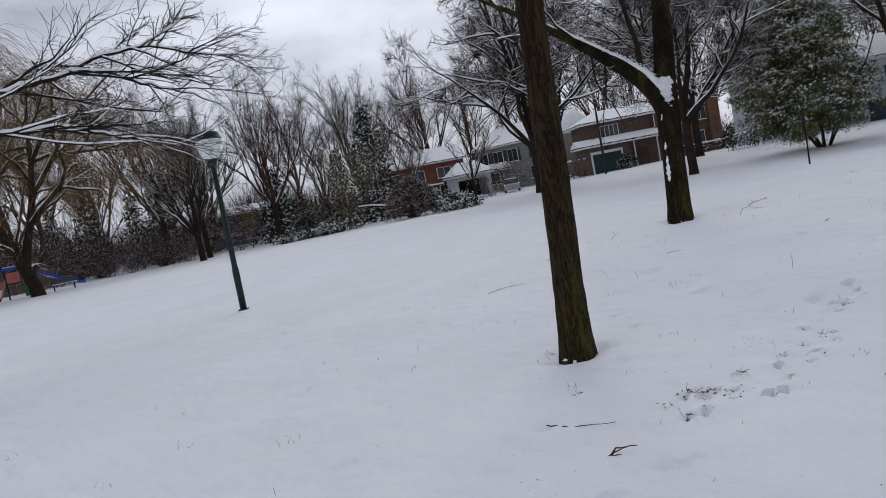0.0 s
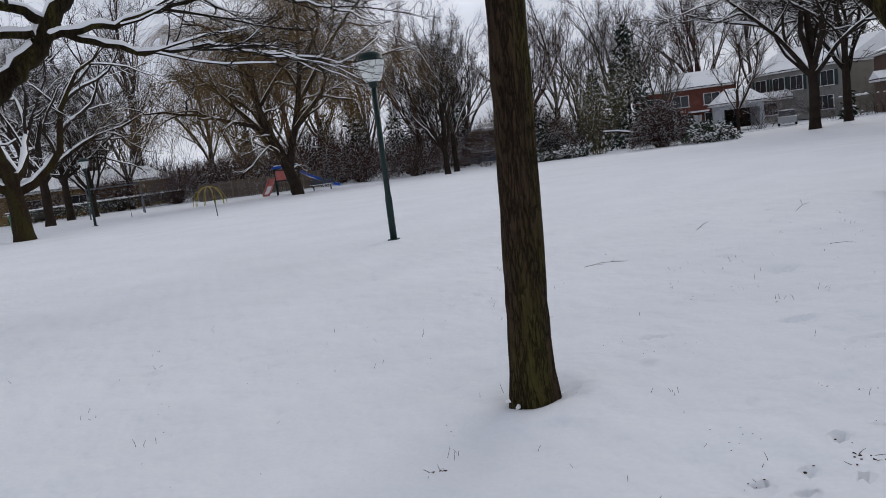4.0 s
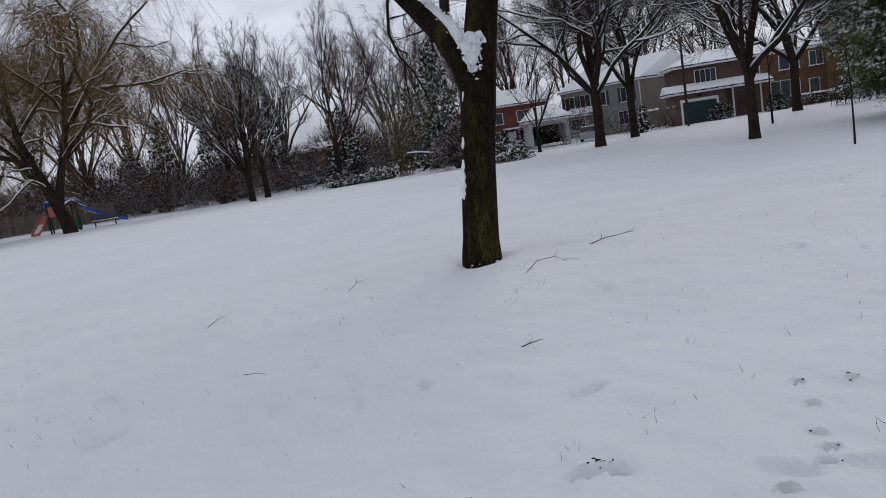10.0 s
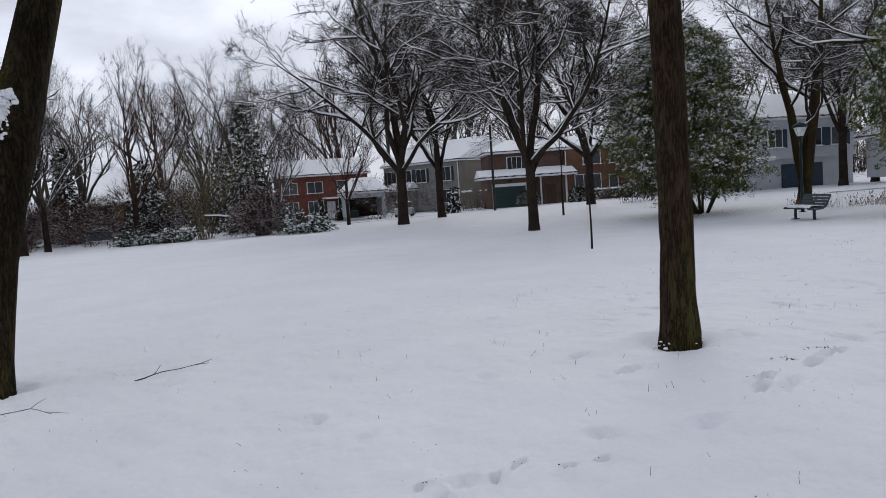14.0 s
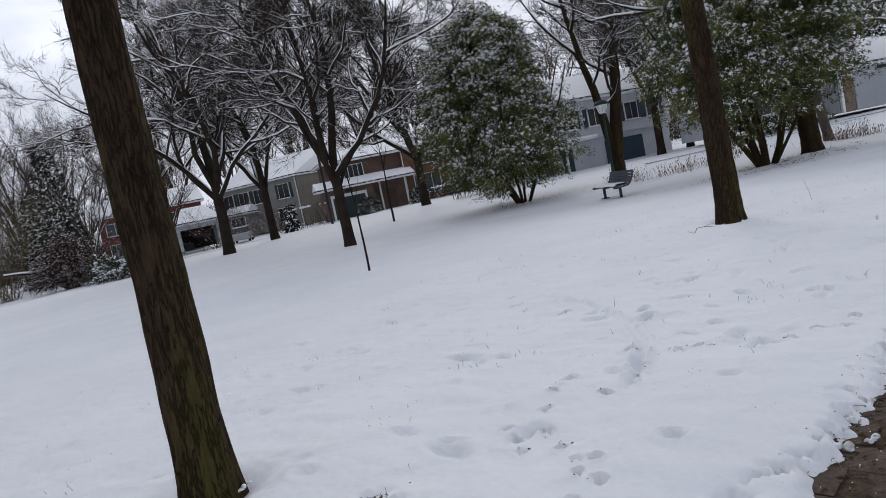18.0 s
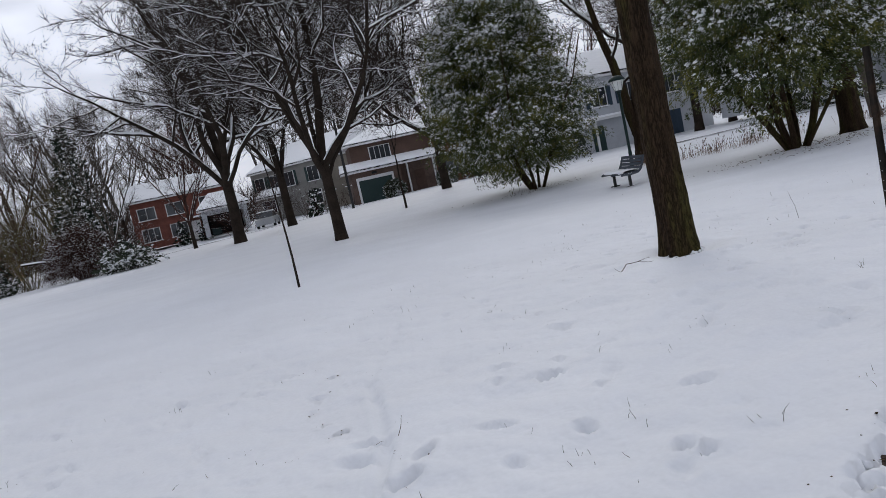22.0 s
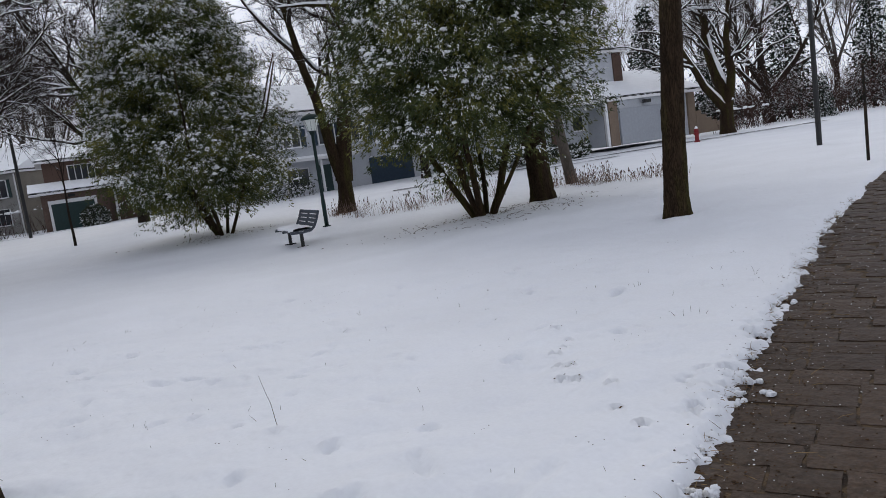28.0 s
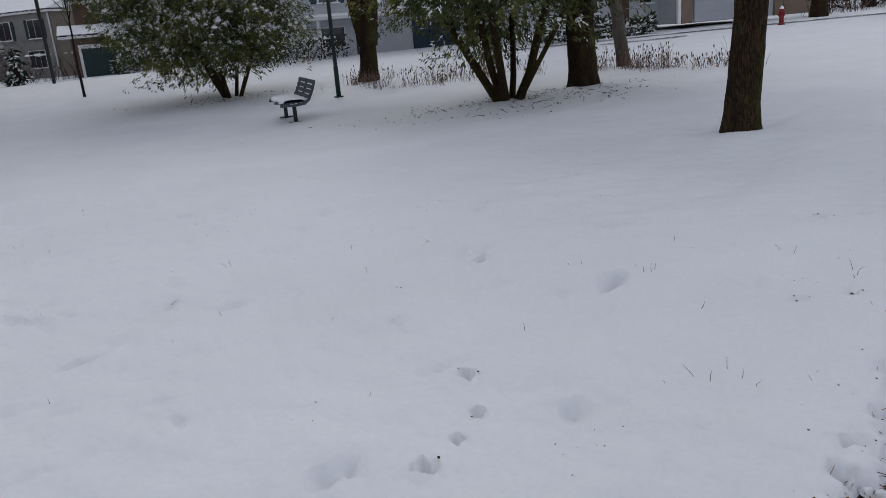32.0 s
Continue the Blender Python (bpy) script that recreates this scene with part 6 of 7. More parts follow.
# the street's bare strips show through the snow
for k, (p, q, wd) in enumerate((((5.0, 76.8), (44.0, 72.0), 1.2), ((38.5, 47.3), (62.0, 37.5), 0.9), ((44.0, 41.5), (47.6, 40.0), 0.6))):
    n = 60
    xs, ys = np.linspace(p[0], q[0], n), np.linspace(p[1], q[1], n)
    d = np.array([q[0] - p[0], q[1] - p[1]]) / math.hypot(q[0] - p[0], q[1] - p[1])
    r = np.random.RandomState(k)
    v = []
    for x, y in zip(xs, ys):
        for s in (-0.5, 0.5):
            o = wd * s * r.uniform(0.5, 1.0)
            v.append((x - d[1] * o, y + d[0] * o, float(lie(x - d[1] * o, y + d[0] * o)) + 0.03))
    f = [(2 * i, 2 * i + 2, 2 * i + 3, 2 * i + 1) for i in range(n - 1)]
    tagged(new("road", mesh_of("road", v, f, M["asphalt"])), "wet asphalt strip with slush", "road", kind="structure")


# ---- playground ----
def playground():
    t = thing("play_tower", on(-27.3, 60.6, 25), "play tower with red and blue slides", "playground")
    for sx in (-1.0, 1.0):
        for sy in (-0.7, 0.7):
            part("post", box(0.11, 0.11, 2.3, 0.01, (sx, sy, 0)), M["green_metal"], t)
    part("deck", box(2.1, 1.5, 0.1, 0.01, (0, 0, 1.2)), M["black_metal"], t)
    part("roof", prism([(-1.3, 2.3), (1.3, 2.3), (1.0, 2.5), (-1.0, 2.5)], 1.6), M["blue_plastic"], t, m=pose(0, -0.8, 0))
    part("snow", box(2.1, 1.3, 0.08, 0.03, (0, 0, 2.5)), M["snow_cap"], t)
    part("panel", box(0.9, 0.06, 0.8, 0.02, (-0.5, -0.74, 1.3)), M["red_plastic"], t)
    part("panel", box(0.9, 0.06, 1.0, 0.02, (0.55, -0.74, 0.1)), M["bin_green"], t)

    def slide(name, mat, p, turn, length, drop, lab):
        bm = bmesh.new()
        prof = [(-0.30, 0.22), (-0.25, 0.22), (-0.22, 0.05), (0.22, 0.05), (0.25, 0.22), (0.30, 0.22), (0.28, 0.0), (-0.28, 0.0)]
        rows = []
        for s in np.linspace(0, 1, 9):
            y, z = length * s, drop * (1 - s) ** 1.25 + 0.15
            rows.append([bm.verts.new((a, y, z + b)) for a, b in prof])
        for a, b in zip(rows, rows[1:]):
            for k in range(len(prof)):
                bm.faces.new((a[k - 1], a[k], b[k], b[k - 1]))
        bmesh.ops.recalc_face_normals(bm, faces=bm.faces[:])
        sl = part(name, bm, M[mat], t, lab, m=pose(*p, 0, 0, turn))
        part("slide_snow", box(0.4, length * 0.75, 0.03, 0.01), M["snow_cap"], sl, m=pose(0, length * 0.55, drop * 0.36 + 0.22, -math.degrees(math.atan2(drop, length)) * 0.9))
    slide("red_slide", "red_plastic", (-1.3, -0.6, 0), 165, 2.2, 1.3, "pink-red slide")
    slide("blue_slide", "blue_plastic", (1.1, 0.1, 0), -75, 3.4, 1.6, "blue slide")
    t2 = thing("climbing_frame", on(-31.2, 54.3, 30), "yellow arched climbing frame", "playground")
    for k in range(5):
        a = math.pi * k / 5
        v, f = tubes([(np.array([[math.cos(a) * 1.3 * math.cos(s), math.sin(a) * 1.3 * math.cos(s), 1.5 * math.sin(s)] for s in np.linspace(0, math.pi, 13)]), np.full(13, 0.026))], 6)
        part("arch", mesh_of("arch", v, f, M["yellow_metal"]), None, t2)
    t3 = thing("swing_set", on(-38.5, 52.5, 40), "pale steel swing frame", "playground")
    for sx in (-2, 2):
        for sy in (-0.9, 0.9):
            v, f = tubes([(np.array([[sx, sy, 0], [sx, 0, 2.4]]), np.full(2, 0.05))], 7)
            part("leg", mesh_of("leg", v, f, M["grey_metal"]), None, t3)
    v, f = tubes([(np.array([[-2.1, 0, 2.4], [2.1, 0, 2.4]]), np.full(2, 0.05))], 7)
    part("crossbar", mesh_of("crossbar", v, f, M["grey_metal"]), None, t3)


playground()


def fence(p, q, label, gap=0.15):
    m, w = local((*p, float(lie(*p))), (*q, 0))
    t = thing("fence", m, label, "fence")
    bm = box(gap - 0.015, 0.025, 1.7, 0)
    me = bpy.data.meshes.new("board")
    bm.to_mesh(me)
    bm.free()
    me.materials.append(M["wood_fence"])
    for k in range(int(w / gap)):
        part("board", me, None, t, m=pose(gap * (k + 0.5), 0, random.uniform(-0.03, 0.03)))
    for z in (0.4, 1.4):
        part("rail", box(w, 0.05, 0.09, 0, (w / 2, 0.05, z)), M["wood_fence"], t)


fence((-41.0, 68.0), (-30.0, 74.0), "weathered board fence behind the playground", 0.2)


# ---- small street furniture ----
def hydrant(x, y):
    t = thing("fire_hydrant", on(x, y, 20), "red fire hydrant at the lawn's edge", "hydrant")
    part("barrel", lathe([(0.16, -0.05), (0.16, 0.06), (0.11, 0.08), (0.10, 0.52), (0.14, 0.54), (0.14, 0.60)], 14), M["hydrant_red"], t)
    part("bonnet", lathe([(0.13, 0.60), (0.11, 0.70), (0.05, 0.77), (0.03, 0.78), (0.03, 0.83)], 14), M["hydrant_red"], t)
    for s in (-1, 1):
        part("outlet", lathe([(0.055, 0), (0.055, 0.1), (0.065, 0.1), (0.065, 0.14)], 10), M["hydrant_red"], t, m=pose(0, 0, 0.45, 90 * s, 0, 0))
    part("snow", lathe([(0.10, 0.70), (0.07, 0.80), (0.02, 0.86)], 10), M["snow_cap"], t)


hydrant(53.2, 39.6)


def litter_bin(x, y, mat, label, slats=True, h=1.0, r_=0.32):
    t = thing("litter_bin", on(x, y), label, "bin")
    part("drum", lathe([(r_ * 0.9, 0), (r_ * 0.95, h)], 16), M[mat], t)
    if slats:
        for k in range(16):
            a = 2 * math.pi * k / 16
            part("slat", box(0.08, 0.025, h, 0.005), M[mat], t, m=pose(math.cos(a) * r_, math.sin(a) * r_, 0.02, 0, 0, math.degrees(a) + 90))
    part("lid", lathe([(r_ * 1.1, h), (r_ * 1.1, h + 0.06), (r_ * 0.7, h + 0.1)], 16), M[mat], t)


litter_bin(67.2, 35.0, "black_metal", "dark slatted litter bin by the path", True, 1.15, 0.42)
litter_bin(-36.5, 40.5, "bin_green", "bright green bin beside a tree", False, 1.1, 0.45)
t = thing("street_sign", on(66.3, 34.0, 10), "grey street sign board on a post", "sign")
part("board", box(0.75, 0.03, 1.0, 0.01), M["sign_face"], t, m=pose(0, 0, 2.9))
part("post", lathe([(0.045, -0.1), (0.045, 4.6)], 8), M["black_metal"], t, m=pose(0, 0.05, 0))


# ---- dry flower bed, grass, sticks ----
def dry_bed(x0, y0, x1, y1, wide, count, seed, label):
    r = np.random.RandomState(seed)
    t = thing("dry_flower_bed", on((x0 + x1) / 2, (y0 + y1) / 2), label, "plants", kind="stuff")
    cx, cy, cz = (x0 + x1) / 2, (y0 + y1) / 2, float(lie((x0 + x1) / 2, (y0 + y1) / 2))
    stalks, heads = [], []
    for k in range(count):
        if k % 9 == 0:
            s, o, tall_, fan = r.uniform(0, 1), r.normal(0, wide / 2.2), r.uniform(0.22, 0.75), r.uniform(0.1, 0.38)
        x, y = x0 + (x1 - x0) * s + o * 0.5 + r.normal(0, 0.13), y0 + (y1 - y0) * s + o + r.normal(0, 0.13)
        h = tall_ * r.uniform(0.5, 1.1)
        p = stroke(r, (x - cx, y - cy, float(lie(x, y)) - cz - 0.03), (r.normal(0, fan), r.normal(0, fan), 1), h, 5, 0.13, -0.02)
        stalks.append((p, np.linspace(0.006, 0.003, 5)))
        if r.uniform() < 0.4:
            heads.append((np.array([p[-1] - (0, 0, 0.02), p[-1] + (0, 0, 0.02), p[-1] + (0, 0, 0.06)]), np.array([0.008, 0.018, 0.006])))
    v, f = tubes(stalks, 3)
    stuff_part("stalks", mesh_of("stalks", v, f, M["dry_stalk"]), None, t)
    v, f = tubes(heads, 5)
    stuff_part("seed_heads", mesh_of("seed_heads", v, f, M["dry_head"]), None, t)


dry_bed(32.0, 39.5, 36.5, 35.5, 1.5, 430, 1, "dry brown stalks and seed heads in a snowy bed")
dry_bed(36.8, 33.2, 37.8, 28.0, 1.4, 480, 2, "dry brown grasses with dark seed heads")
dry_bed(31.9, 41.0, 33.6, 41.0, 0.5, 120, 3, "dry reddish plants round the tree foot")


def blades():
    """Grass tips that pierce the snow beside the path."""
    r = np.random.RandomState(17)
    lines = []
    for _ in range(560):
        u, v = r.uniform(-1, 31), 0.3 + 8 * r.uniform(0, 1) ** 1.3
        n = r.randint(1, 5) if r.uniform() < 0.35 else 1
        for _ in range(n):
            x, y = from_path(u + r.normal(0, 0.06), v + r.normal(0, 0.06))
            h = r.uniform(0.012, 0.05)
            lines.append((stroke(r, (x, y, float(lie(x, y)) - 0.02), (r.normal(0, 0.5), r.normal(0, 0.5), 1), h + 0.02, 3, 0.2, 0), np.array([0.0017, 0.0013, 0.0007])))
    v, f = tubes(lines, 3)
    tagged(new("grass_tips", mesh_of("grass_tips", v, f, M["grass"])), "brown grass tips poking through snow", "grass", kind="stuff")


blades()


def stick(pts, r0, label, seed=0, forks=2):
    r = np.random.RandomState(seed)
    r0 = r0 * 0.45
    x, y = pts[0][:2]
    t = thing("twig", on(x, y), label, "stick", "fallen sticks")
    z0 = float(lie(x, y))
    line = np.array([(a - x, b - y, float(lie(a, b)) - z0 + h) for a, b, h in pts])
    k = np.linspace(0, len(line) - 1, 3 * len(line) - 2)
    fine = np.stack([np.interp(k, np.arange(len(line)), line[:, c]) for c in range(3)], -1) + r.normal(0, r0 * 0.5, (len(k), 3))
    lines = [(fine, np.linspace(r0, r0 * 0.4, len(k)))]
    for j in range(forks):
        i = r.randint(1, len(k) - 1)
        d = fine[i] - fine[i - 1]
        d = aside(r, d / np.linalg.norm(d), 0.7)
        d[2] = abs(d[2]) * 0.3 + 0.03
        lines.append((stroke(r, fine[i], d, np.linalg.norm(fine[-1] - fine[0]) * r.uniform(0.2, 0.4), 4, 0.15, 0), np.linspace(r0 * 0.6, r0 * 0.3, 4)))
    v = [tubes([l], 5) for l in lines]
    part("stem", mesh_of("stem", *v[0], M["litter"]), None, t)
    for q in v[1:]:
        part("side_twig", mesh_of("side_twig", *q, M["litter"]), None, t)


stick([(0.8, 4.34, 0.015), (0.87, 4.26, 0.015), (0.93, 4.21, 0.01), (1.04, 4.15, 0.02), (1.17, 4.12, 0.01)], 0.010, "dark bent stick lying on the snow", 1, 0)
stick([(0.94, 3.65, 0.01), (1.02, 3.68, 0.03), (1.14, 3.70, 0.02)], 0.014, "short rotten stick half sunk in snow", 2, 3)
stick([(6.37, 12.45, 0.0), (6.52, 12.6, 0.1), (6.72, 12.72, 0.1), (6.85, 12.78, 0.02)], 0.009, "thin arched twig on the snow", 3, 3)
stick([(7.22, 13.74, 0.01), (7.45, 13.86, 0.04), (7.82, 14.1, 0.03)], 0.014, "forked stick lying on the snow", 4, 2)
stick([(6.22, 9.8, 0.01), (6.32, 9.85, 0.03), (6.38, 9.9, 0.02)], 0.010, "short dark stick on the snow", 5, 2)
stick([(18.35, 16.85, 0.0), (18.55, 17.0, 0.07), (18.68, 17.02, 0.06), (18.9, 16.75, 0.02)], 0.011, "forked fallen branch by the tree", 6, 3)
stick([(4.15, 7.2, -0.02), (4.16, 7.2, 0.1), (4.17, 7.22, 0.2)], 0.006, "thin twig standing in the snow", 7, 0)
stick([(20.95, 17.35, -0.02), (20.93, 17.36, 0.15), (20.9, 17.4, 0.32)], 0.005, "thin twig standing upright in snow", 8, 0)
stick([(4.3, 13.3, 0.0), (4.4, 13.38, 0.06), (4.5, 13.42, 0.08)], 0.008, "small twig on the snow", 9, 1)
stick([(2.86, 12.5, 0.0), (2.95, 12.6, 0.05), (3.02, 12.65, 0.07)], 0.008, "small twig on the snow", 10, 2)
stick([(4.05, 10.2, 0.01), (4.2, 10.15, 0.02), (4.28, 10.1, 0.01)], 0.006, "small twig on the snow", 11, 0)
stick([(1.45, 10.4, 0.0), (1.65, 10.4, 0.03), (1.95, 10.2, 0.05)], 0.007, "thin branched twig on the snow", 12, 3)
stick([(15.55, 14.42, 0.0), (15.6, 14.48, 0.06), (15.62, 14.5, 0.12)], 0.006, "short twig leaning in the snow", 13, 0)


def leaning_bough():
    """A broken bough leaning out of the shrubs, with a ridge of snow on it."""
    t = thing("fallen_bough", on(2.2, 67.0), "broken bough leaning from the shrubs under snow", "branch")
    line = np.array([(1.6, -0.3, 0.05), (0.9, -0.2, 0.7), (0.5, -0.1, 1.25), (-0.6, 0.0, 1.45), (-1.8, 0.1, 1.7), (-2.9, 0.2, 1.8)])
    part("stem", mesh_of("stem", *tubes([(line, np.array([0.12, 0.11, 0.10, 0.09, 0.075, 0.05]))], 8), M["bark_far"]), None, t)
    r = np.random.RandomState(4)
    part("snow", mesh_of("snow", *tubes(snow_on(r, [(line, np.array([0.12, 0.12, 0.13, 0.12, 0.1, 0.06]))], 0.01), 7, flat=True), M["snow_cap"]), None, t, "snow lying along the bough")


leaning_bough()


def leaf_clod(x, y, wide, count, seed):
    """Sodden leaf flecks and grass bits showing through a thin place in the snow."""
    r = np.random.RandomState(seed)
    t = thing("leaf_clod", on(x, y), "dark sodden leaf bits showing through thin snow", "leaf litter")
    p, z0 = r.normal(0, wide, (count, 3)) * [1, 0.8, 0], float(lie(x, y))
    for q in p:
        i, j = np.unravel_index(np.argmin((GX - x - q[0]) ** 2 + (GY - y - q[1]) ** 2), GX.shape)
        q[2] = float(GZ[i, j]) - z0 + 0.001
    stuff_part("leaf", mesh_of("leaf", *clumps(r, p, r.uniform(0.003, 0.008, count)), M["litter"]), None, t)
    lines = [(stroke(r, q - (0, 0, 0.01), (r.normal(0, 0.9), r.normal(0, 0.9), 0.6), r.uniform(0.03, 0.07), 4, 0.3, -0.1), np.array([0.002, 0.0018, 0.0015, 0.0008])) for q in p[: count // 2]]
    stuff_part("blade", mesh_of("blade", *tubes(lines, 3), M["grass"]), None, t)


for k, (x, y, wide, n) in enumerate(((1.74, 4.38, 0.045, 26), (1.54, 4.26, 0.03, 10), (1.84, 4.29, 0.05, 12), (2.14, 4.5, 0.016, 16), (1.57, 4.03, 0.02, 6), (1.14, 4.8, 0.035, 9), (1.95, 4.2, 0.05, 9),
                                     (12.6, 11.65, 0.05, 18), (12.2, 11.5, 0.05, 14), (6.5, 7.9, 0.04, 10), (15.4, 12.4, 0.05, 12), (3.0, 4.9, 0.04, 10))):
    leaf_clod(x, y, wide, n, 200 + k)


def cedar_litter():
    """Needles, twigs and bits of bark fallen on the snow under the two cedars."""
    r = np.random.RandomState(43)
    p, lines = [], []
    for x, y, wide, n in ((31.3, 29.2, 1.5, 520), (28.1, 42.6, 1.2, 160), (33.2, 29.6, 0.7, 90)):
        for _ in range(n):
            a, b = x + r.normal(0, wide), y + r.normal(0, wide * 0.7)
            p.append((a, b, float(lie(a, b)) + 0.012))
            if r.uniform() < 0.12:
                lines.append((stroke(r, (a, b, float(lie(a, b)) + 0.012), (r.normal(0, 1), r.normal(0, 1), 0.1), r.uniform(0.08, 0.3), 4, 0.2, 0), np.linspace(0.006, 0.003, 4)))
    v, f = clumps(r, np.array(p), r.uniform(0.006, 0.022, len(p)))
    v2, f2 = tubes(lines, 3)
    tri = np.concatenate([f2[:, :3], f2[:, [0, 2, 3]]])
    tagged(new("cedar_litter", mesh_of("cedar_litter", np.concatenate([v, v2]), np.concatenate([f, tri + len(v)]), M["litter"])), "brown needles and twigs fallen under the cedars", "leaf litter", kind="stuff")


cedar_litter()


def trunk_feet():
    """Snow thrown up in lumps against the feet of the near trunks."""
    r = np.random.RandomState(41)
    for x, y, r0, n in ((1.45, 5.87, 0.15, 12), (5.9, 13.85, 0.25, 24), (11.85, 12.4, 0.17, 14), (19.3, 17.2, 0.22, 34), (29.55, 21.45, 0.23, 16)):
        a = r.uniform(0, 6.3, n)
        rr = r0 * r.uniform(0.98, 1.22, n)
        p = np.stack([rr * np.cos(a), rr * np.sin(a), r.uniform(-0.02, 0.03, n)], -1)
        t = thing("snow_heap", on(x, y), "snow lumps at the foot of a trunk", "snow")
        stuff_part("lump", mesh_of("lump", *clumps(r, p - [0, 0, 0.008], r.uniform(0.008, 0.026, n)), M["snow_cap"]), None, t)


trunk_feet()


def print_specks():
    """Bits of grass and soil laid bare in the deeper prints."""
    r = np.random.RandomState(31)
    p, s_ = [], []
    for x, y in PAWS + SHOES:
        for _ in range(r.randint(1, 5)):
            a, b = x + r.normal(0, 0.03), y + r.normal(0, 0.03)
            i, j = np.unravel_index(np.argmin((GX - a) ** 2 + (GY - b) ** 2), GX.shape)
            p.append((a, b, float(GZ[i, j]) + 0.002))
            s_.append(r.uniform(0.003, 0.007))
    v, f = clumps(r, np.array(p), np.array(s_))
    tagged(new("soil_specks", mesh_of("soil_specks", v, f, M["litter"])), "dark soil and grass bits in footprints", "leaf litter", kind="stuff")


print_specks()


def lawn_specks():
    """Grass bits and soil showing in the thin snow: thick beside the footpath, sparse over the lawn."""
    r = np.random.RandomState(37)
    p, s = [], []
    for k in range(1500):
        if k < 700:
            u, v, w = r.uniform(2, 34), abs(r.normal(0.02, 0.11)), r.uniform(0.0015, 0.005)
        else:
            if k % 4 == 0:
                cu, cv = r.uniform(-1, 33), 0.4 + 6.5 * r.uniform(0, 1)
            u, v, w = cu + r.normal(0, 0.07), cv + r.normal(0, 0.07), r.uniform(0.0015, 0.004)
        i, j = int(np.argmin(np.abs(gu - u))), int(np.argmin(np.abs(gv - v)))
        p.append((GX[i, j], GY[i, j], GZ[i, j] + 0.001))
        s.append(w)
    v, f = clumps(r, np.array(p), np.array(s))
    tagged(new("lawn_specks", mesh_of("lawn_specks", v, f, M["litter"])), "bits of grass and soil in thin snow", "leaf litter", kind="stuff")


lawn_specks()


# ---- footpath ----
def footpath():
    """Stamped stone slabs laid in courses across the path, with gritty joints."""
    path = new("pavement")
    tagged(path, "wet brown stone slab footpath with gritty joints", "pavement", kind="structure")
    us = np.concatenate([np.arange(-12, 45, 0.5), np.arange(45, 110, 2.0)])
    vs = np.array([0.9, 0.3, -0.6, -1.5, -2.6])
    uu, vv = np.meshgrid(us, vs, indexing="ij")
    x, y = from_path(uu, vv)
    idx = np.arange(len(us) * len(vs)).reshape(len(us), len(vs))
    part("bed", mesh_of("bed", np.stack([x, y, lie(x, y) - PAVE_DROP - 0.012], -1).reshape(-1, 3), np.stack([idx[:-1, :-1], idx[:-1, 1:], idx[1:, 1:], idx[1:, :-1]], -1).reshape(-1, 4), M["joint_grit"]), None, path, "gritty joints")
    r = np.random.RandomState(23)
    vsall, fsall, base, made = [], [], 0, 0
    shapes = {}

    def slab(lu, lv, kind):
        key = (round(lu, 2), round(lv, 2), kind)
        if key not in shapes:
            q = np.random.RandomState(int(lu * 1000 + lv * 317 + kind * 77))
            n = 4
            a = np.linspace(-0.5, 0.5, n)
            A, B = np.meshgrid(a, a, indexing="ij")
            edge = np.maximum(np.abs(A), np.abs(B)) > 0.49
            zt = np.where(edge, -0.007, 0.0) + q.normal(0, 0.0022, A.shape)
            jit = q.normal(0, 0.004, (*A.shape, 2)) * edge[..., None]
            top = np.stack([A * lu + jit[..., 0], B * lv + jit[..., 1], zt], -1).reshape(-1, 3)
            i = np.arange(n * n).reshape(n, n)
            f = np.stack([i[:-1, :-1], i[1:, :-1], i[1:, 1:], i[:-1, 1:]], -1).reshape(-1, 4)
            rim = np.concatenate([i[0, :], i[1:, -1], i[-1, -2::-1], i[-2:0:-1, 0]])
            low = top[rim] - [0, 0, 0.025]
            m = len(rim)
            g = np.stack([rim, np.roll(rim, -1), n * n + np.roll(np.arange(m), -1), n * n + np.arange(m)], -1)[:, ::-1]
            shapes[key] = (np.concatenate([top, low]), np.concatenate([f, g[:, ::-1]]))
        return key

    meshes = {}
    u = -6.0
    while u < 70:
        lu = r.choice([0.26, 0.26, 0.34])
        v = 0.25 + r.uniform(0, 0.3)
        while v > -2.5:
            lv = r.choice([0.30, 0.42, 0.42, 0.56])
            cu, cv = u + lu / 2, v - lv / 2
            x, y = from_path(cu, cv)
            x1, y1 = from_path(cu + 0.1, cv)
            turn = math.atan2(y1 - y, x1 - x)
            z = float(lie(x, y)) - PAVE_DROP + r.uniform(-0.002, 0.002)
            key = slab(lu - 0.018, lv - 0.018, int(r.randint(3)))
            V_, F_ = shapes[key]
            if 16.5 < cu < 24.5 and cv > -1.75 and made < 300:
                if key not in meshes:
                    meshes[key] = mesh_of("slab", V_, F_, M["paver"], smooth=False)
                part("slab", meshes[key], None, path, m=Matrix.Translation((x, y, z)) @ Matrix.Rotation(turn, 4, "Z"))
                made += 1
            else:
                c, s = math.cos(turn), math.sin(turn)
                w_ = V_ @ np.array([[c, s, 0], [-s, c, 0], [0, 0, 1]]) + [x, y, z]
                vsall.append(w_)
                fsall.append(F_ + base)
                base += len(w_)
            v -= lv
        u += lu
    tagged(part("slabs", mesh_of("slabs", np.concatenate(vsall), np.concatenate(fsall), M["paver"], smooth=False), None, path), kind="stuff")


footpath()


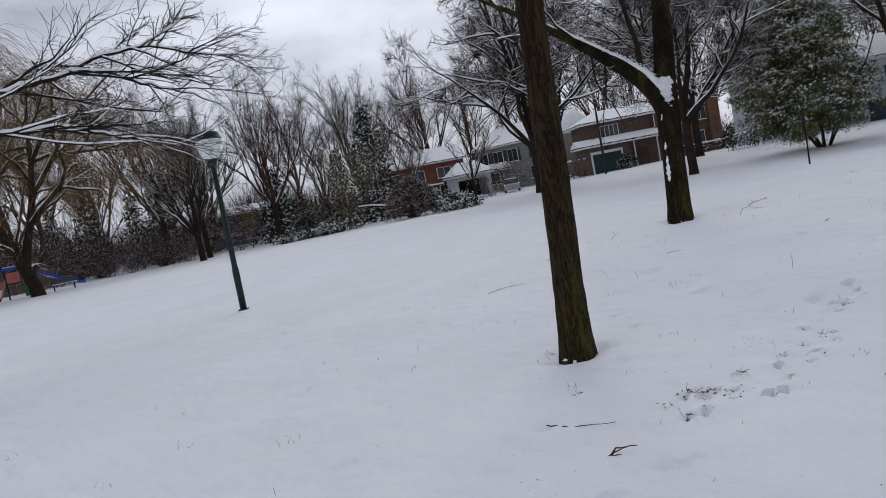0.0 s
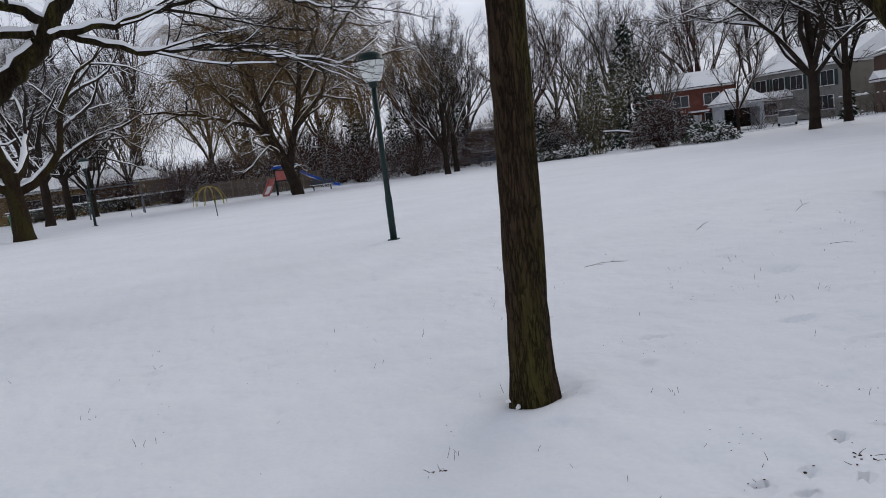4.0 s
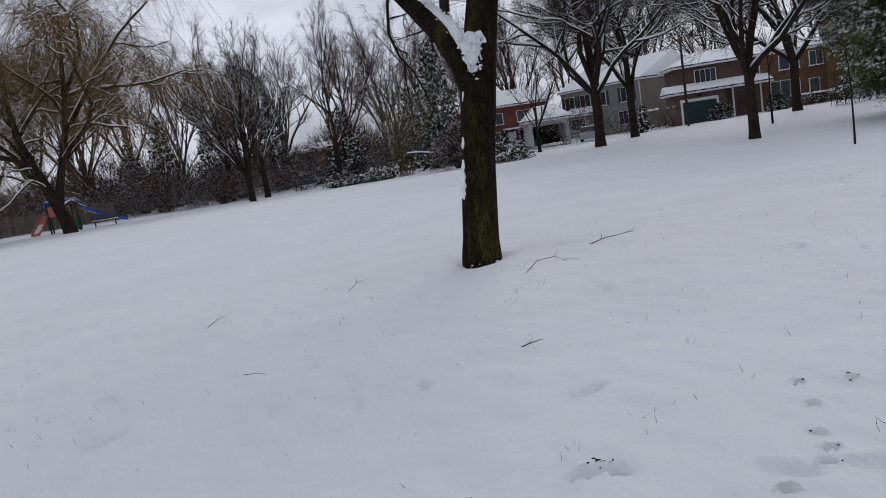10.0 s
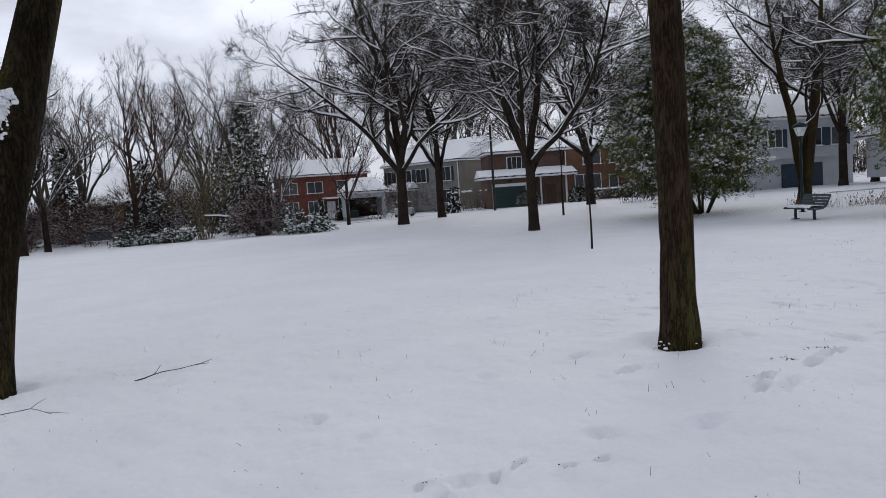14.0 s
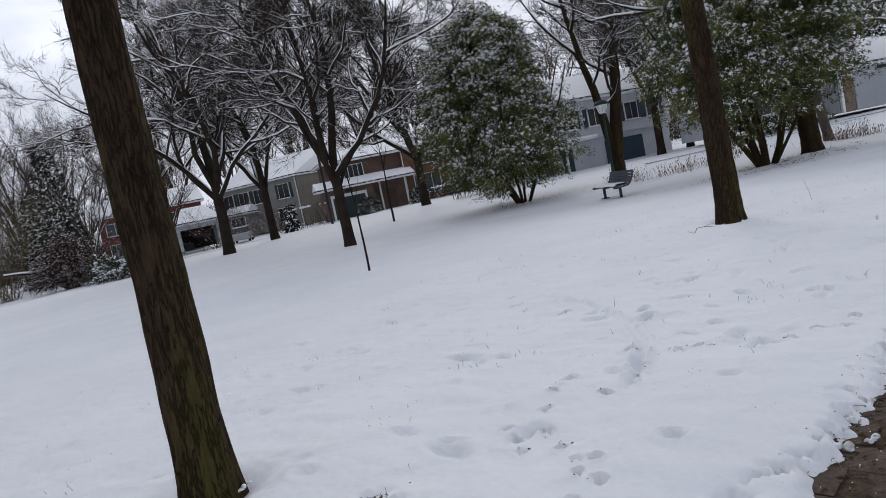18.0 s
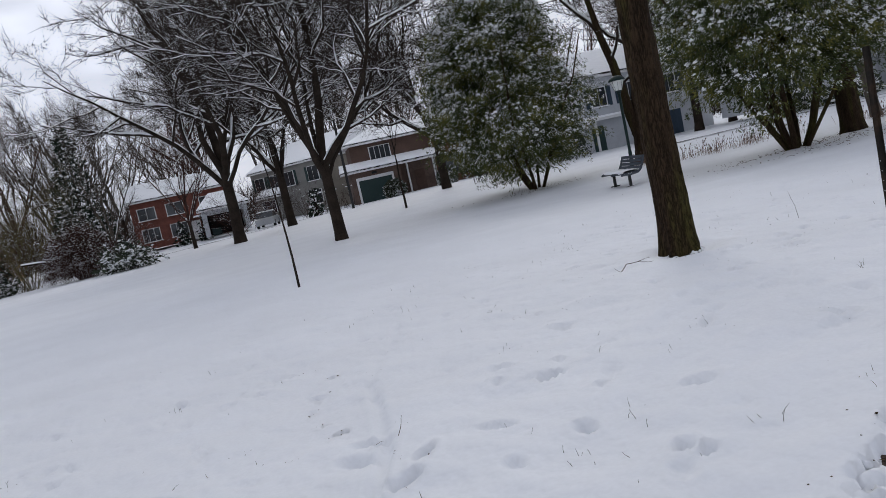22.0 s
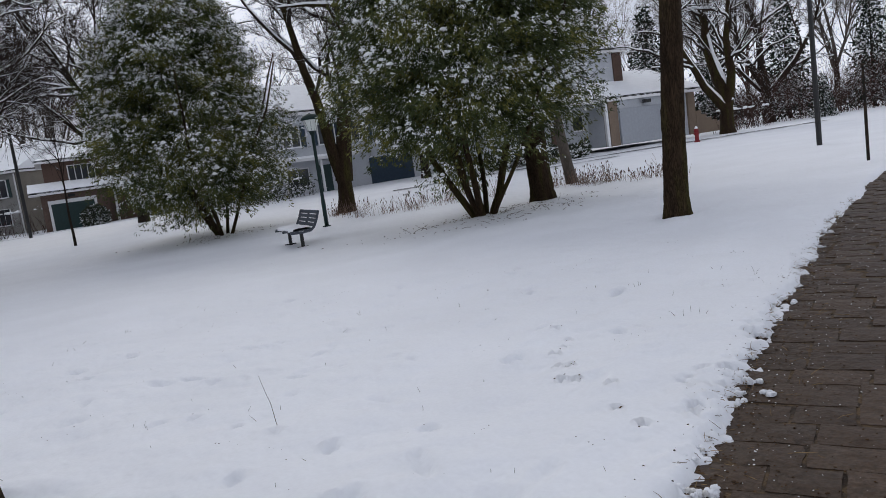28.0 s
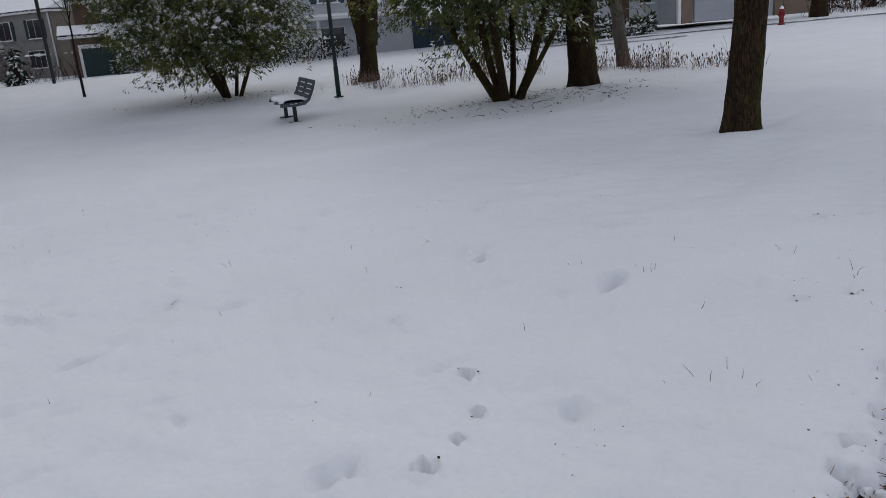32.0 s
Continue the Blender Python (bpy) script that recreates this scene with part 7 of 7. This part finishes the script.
def edge_crumbs():
    """Broken crust and grit along the ragged edge, and debris on the slabs."""
    r = np.random.RandomState(29)
    p, s, pd, sd = [], [], [], []
    for _ in range(190):
        u, v = r.uniform(4, 36), 0.06 + r.normal(0, 0.045)
        if r.uniform() < 0.3:
            u = r.choice([22.4, 16.6, 24.4, 27.1, 23.0, 17.4]) + r.normal(0, 0.3)
            v = r.normal(0.05, 0.07)
        turn, bend, long = r.uniform(0, 6.3), r.normal(0, 5), r.uniform(0.03, 0.16)
        for q in np.arange(0, long, 0.012):
            turn += bend * 0.012 + r.normal(0, 0.2)
            u, v = u + 0.012 * math.cos(turn), v + 0.012 * math.sin(turn)
            x, y = from_path(u + r.normal(0, 0.006), v + r.normal(0, 0.006))
            dirty = r.uniform() < 0.16
            (pd if dirty else p).append((x, y, float(lie(x, y)) - PAVE_DROP + r.uniform(0.0, 0.02)))
            (sd if dirty else s).append(0.010 + 0.016 * r.uniform(0, 1) ** 1.5)
    v, f = lumps(r, np.array(p), np.array(s))
    tagged(new("snow_crumbs", mesh_of("snow_crumbs", v, f, M["snow"])), "crumbling snow along the path's edge", "snow", kind="stuff")
    v, f = lumps(r, np.array(pd), np.array(sd))
    tagged(new("dirty_snow_crumbs", mesh_of("dirty_snow_crumbs", v, f, M["snow_dirty"])), "grimy half-melted snow crust by the path", "snow", kind="stuff")
    # flattened straw and leaf bits that fringe the lawn and lie over the slabs
    lines = []
    for _ in range(5200):
        u = r.uniform(3, 36)
        thick = 0.55 + 0.45 * math.sin(u * 2.1) + (0.7 if u > 26 else 0.0)
        if r.uniform() > 0.05 + 0.30 * thick:
            continue
        v = r.normal(0.045, 0.06)
        x, y = from_path(u, v)
        d = np.array([r.normal(0, 1), r.normal(0, 1), r.uniform(0.0, 0.2)])
        lines.append((stroke(r, (x, y, float(lie(x, y)) - PAVE_DROP + r.uniform(0.004, 0.045)), d / np.linalg.norm(d), r.uniform(0.02, 0.085), 4, 0.25, -0.12), np.array([0.0016, 0.0018, 0.0014, 0.0006])))
    for _ in range(420):
        u, v = r.uniform(5, 34), -abs(r.normal(0.1, 0.5))
        x, y = from_path(u, v)
        d = np.array([r.normal(0, 1), r.normal(0, 1), 0.02])
        lines.append((stroke(r, (x, y, float(lie(x, y)) - PAVE_DROP + 0.004), d / np.linalg.norm(d), r.uniform(0.03, 0.14), 4, 0.18, 0.0), np.array([0.0016, 0.002, 0.0016, 0.0008])))
    tagged(new("edge_straw", mesh_of("edge_straw", *tubes(lines, 3), M["straw"])), "flattened dry grass fringing the snowy lawn", "grass", kind="stuff")
    p, s = [], []
    for _ in range(5200):
        x, y = from_path(r.uniform(4, 34), 0.04 - abs(r.normal(0, 0.13)) + r.normal(0, 0.03))
        p.append((x, y, float(lie(x, y)) - PAVE_DROP + 0.003))
        s.append(0.0025 + 0.008 * r.uniform(0, 1) ** 2.2)
    v, f = clumps(r, np.array(p), np.array(s), 0.45)
    tagged(new("edge_leaf_mould", mesh_of("edge_leaf_mould", v, f, M["litter"])), "brown leaf mould along the snow's edge", "leaf litter", kind="stuff")
    p, s = [], []
    for _ in range(2600):
        u = r.uniform(8, 32)
        v = -abs(r.normal(0, 0.75)) + 0.1
        x, y = from_path(u, v)
        p.append((x, y, float(lie(x, y)) - PAVE_DROP + 0.002))
        s.append(r.uniform(0.0025, 0.007))
    v, f = clumps(r, np.array(p), np.array(s))
    tagged(new("grit", mesh_of("grit", v, f, M["litter"])), "leaf bits and grit on the wet slabs", "grit", kind="stuff")
    p, s = [], []
    for _ in range(2400):
        u = r.uniform(8, 34)
        v = -abs(r.normal(0, 0.55)) + 0.02
        x, y = from_path(u, v)
        p.append((x, y, float(lie(x, y)) - PAVE_DROP + 0.002))
        s.append(0.0013 + 0.004 * r.uniform(0, 1) ** 2)
    v, f = clumps(r, np.array(p), np.array(s))
    tagged(new("salt_grains", mesh_of("salt_grains", v, f, M["snow_cap"])), "pale salt grains scattered on the slabs", "grit", kind="stuff")


edge_crumbs()
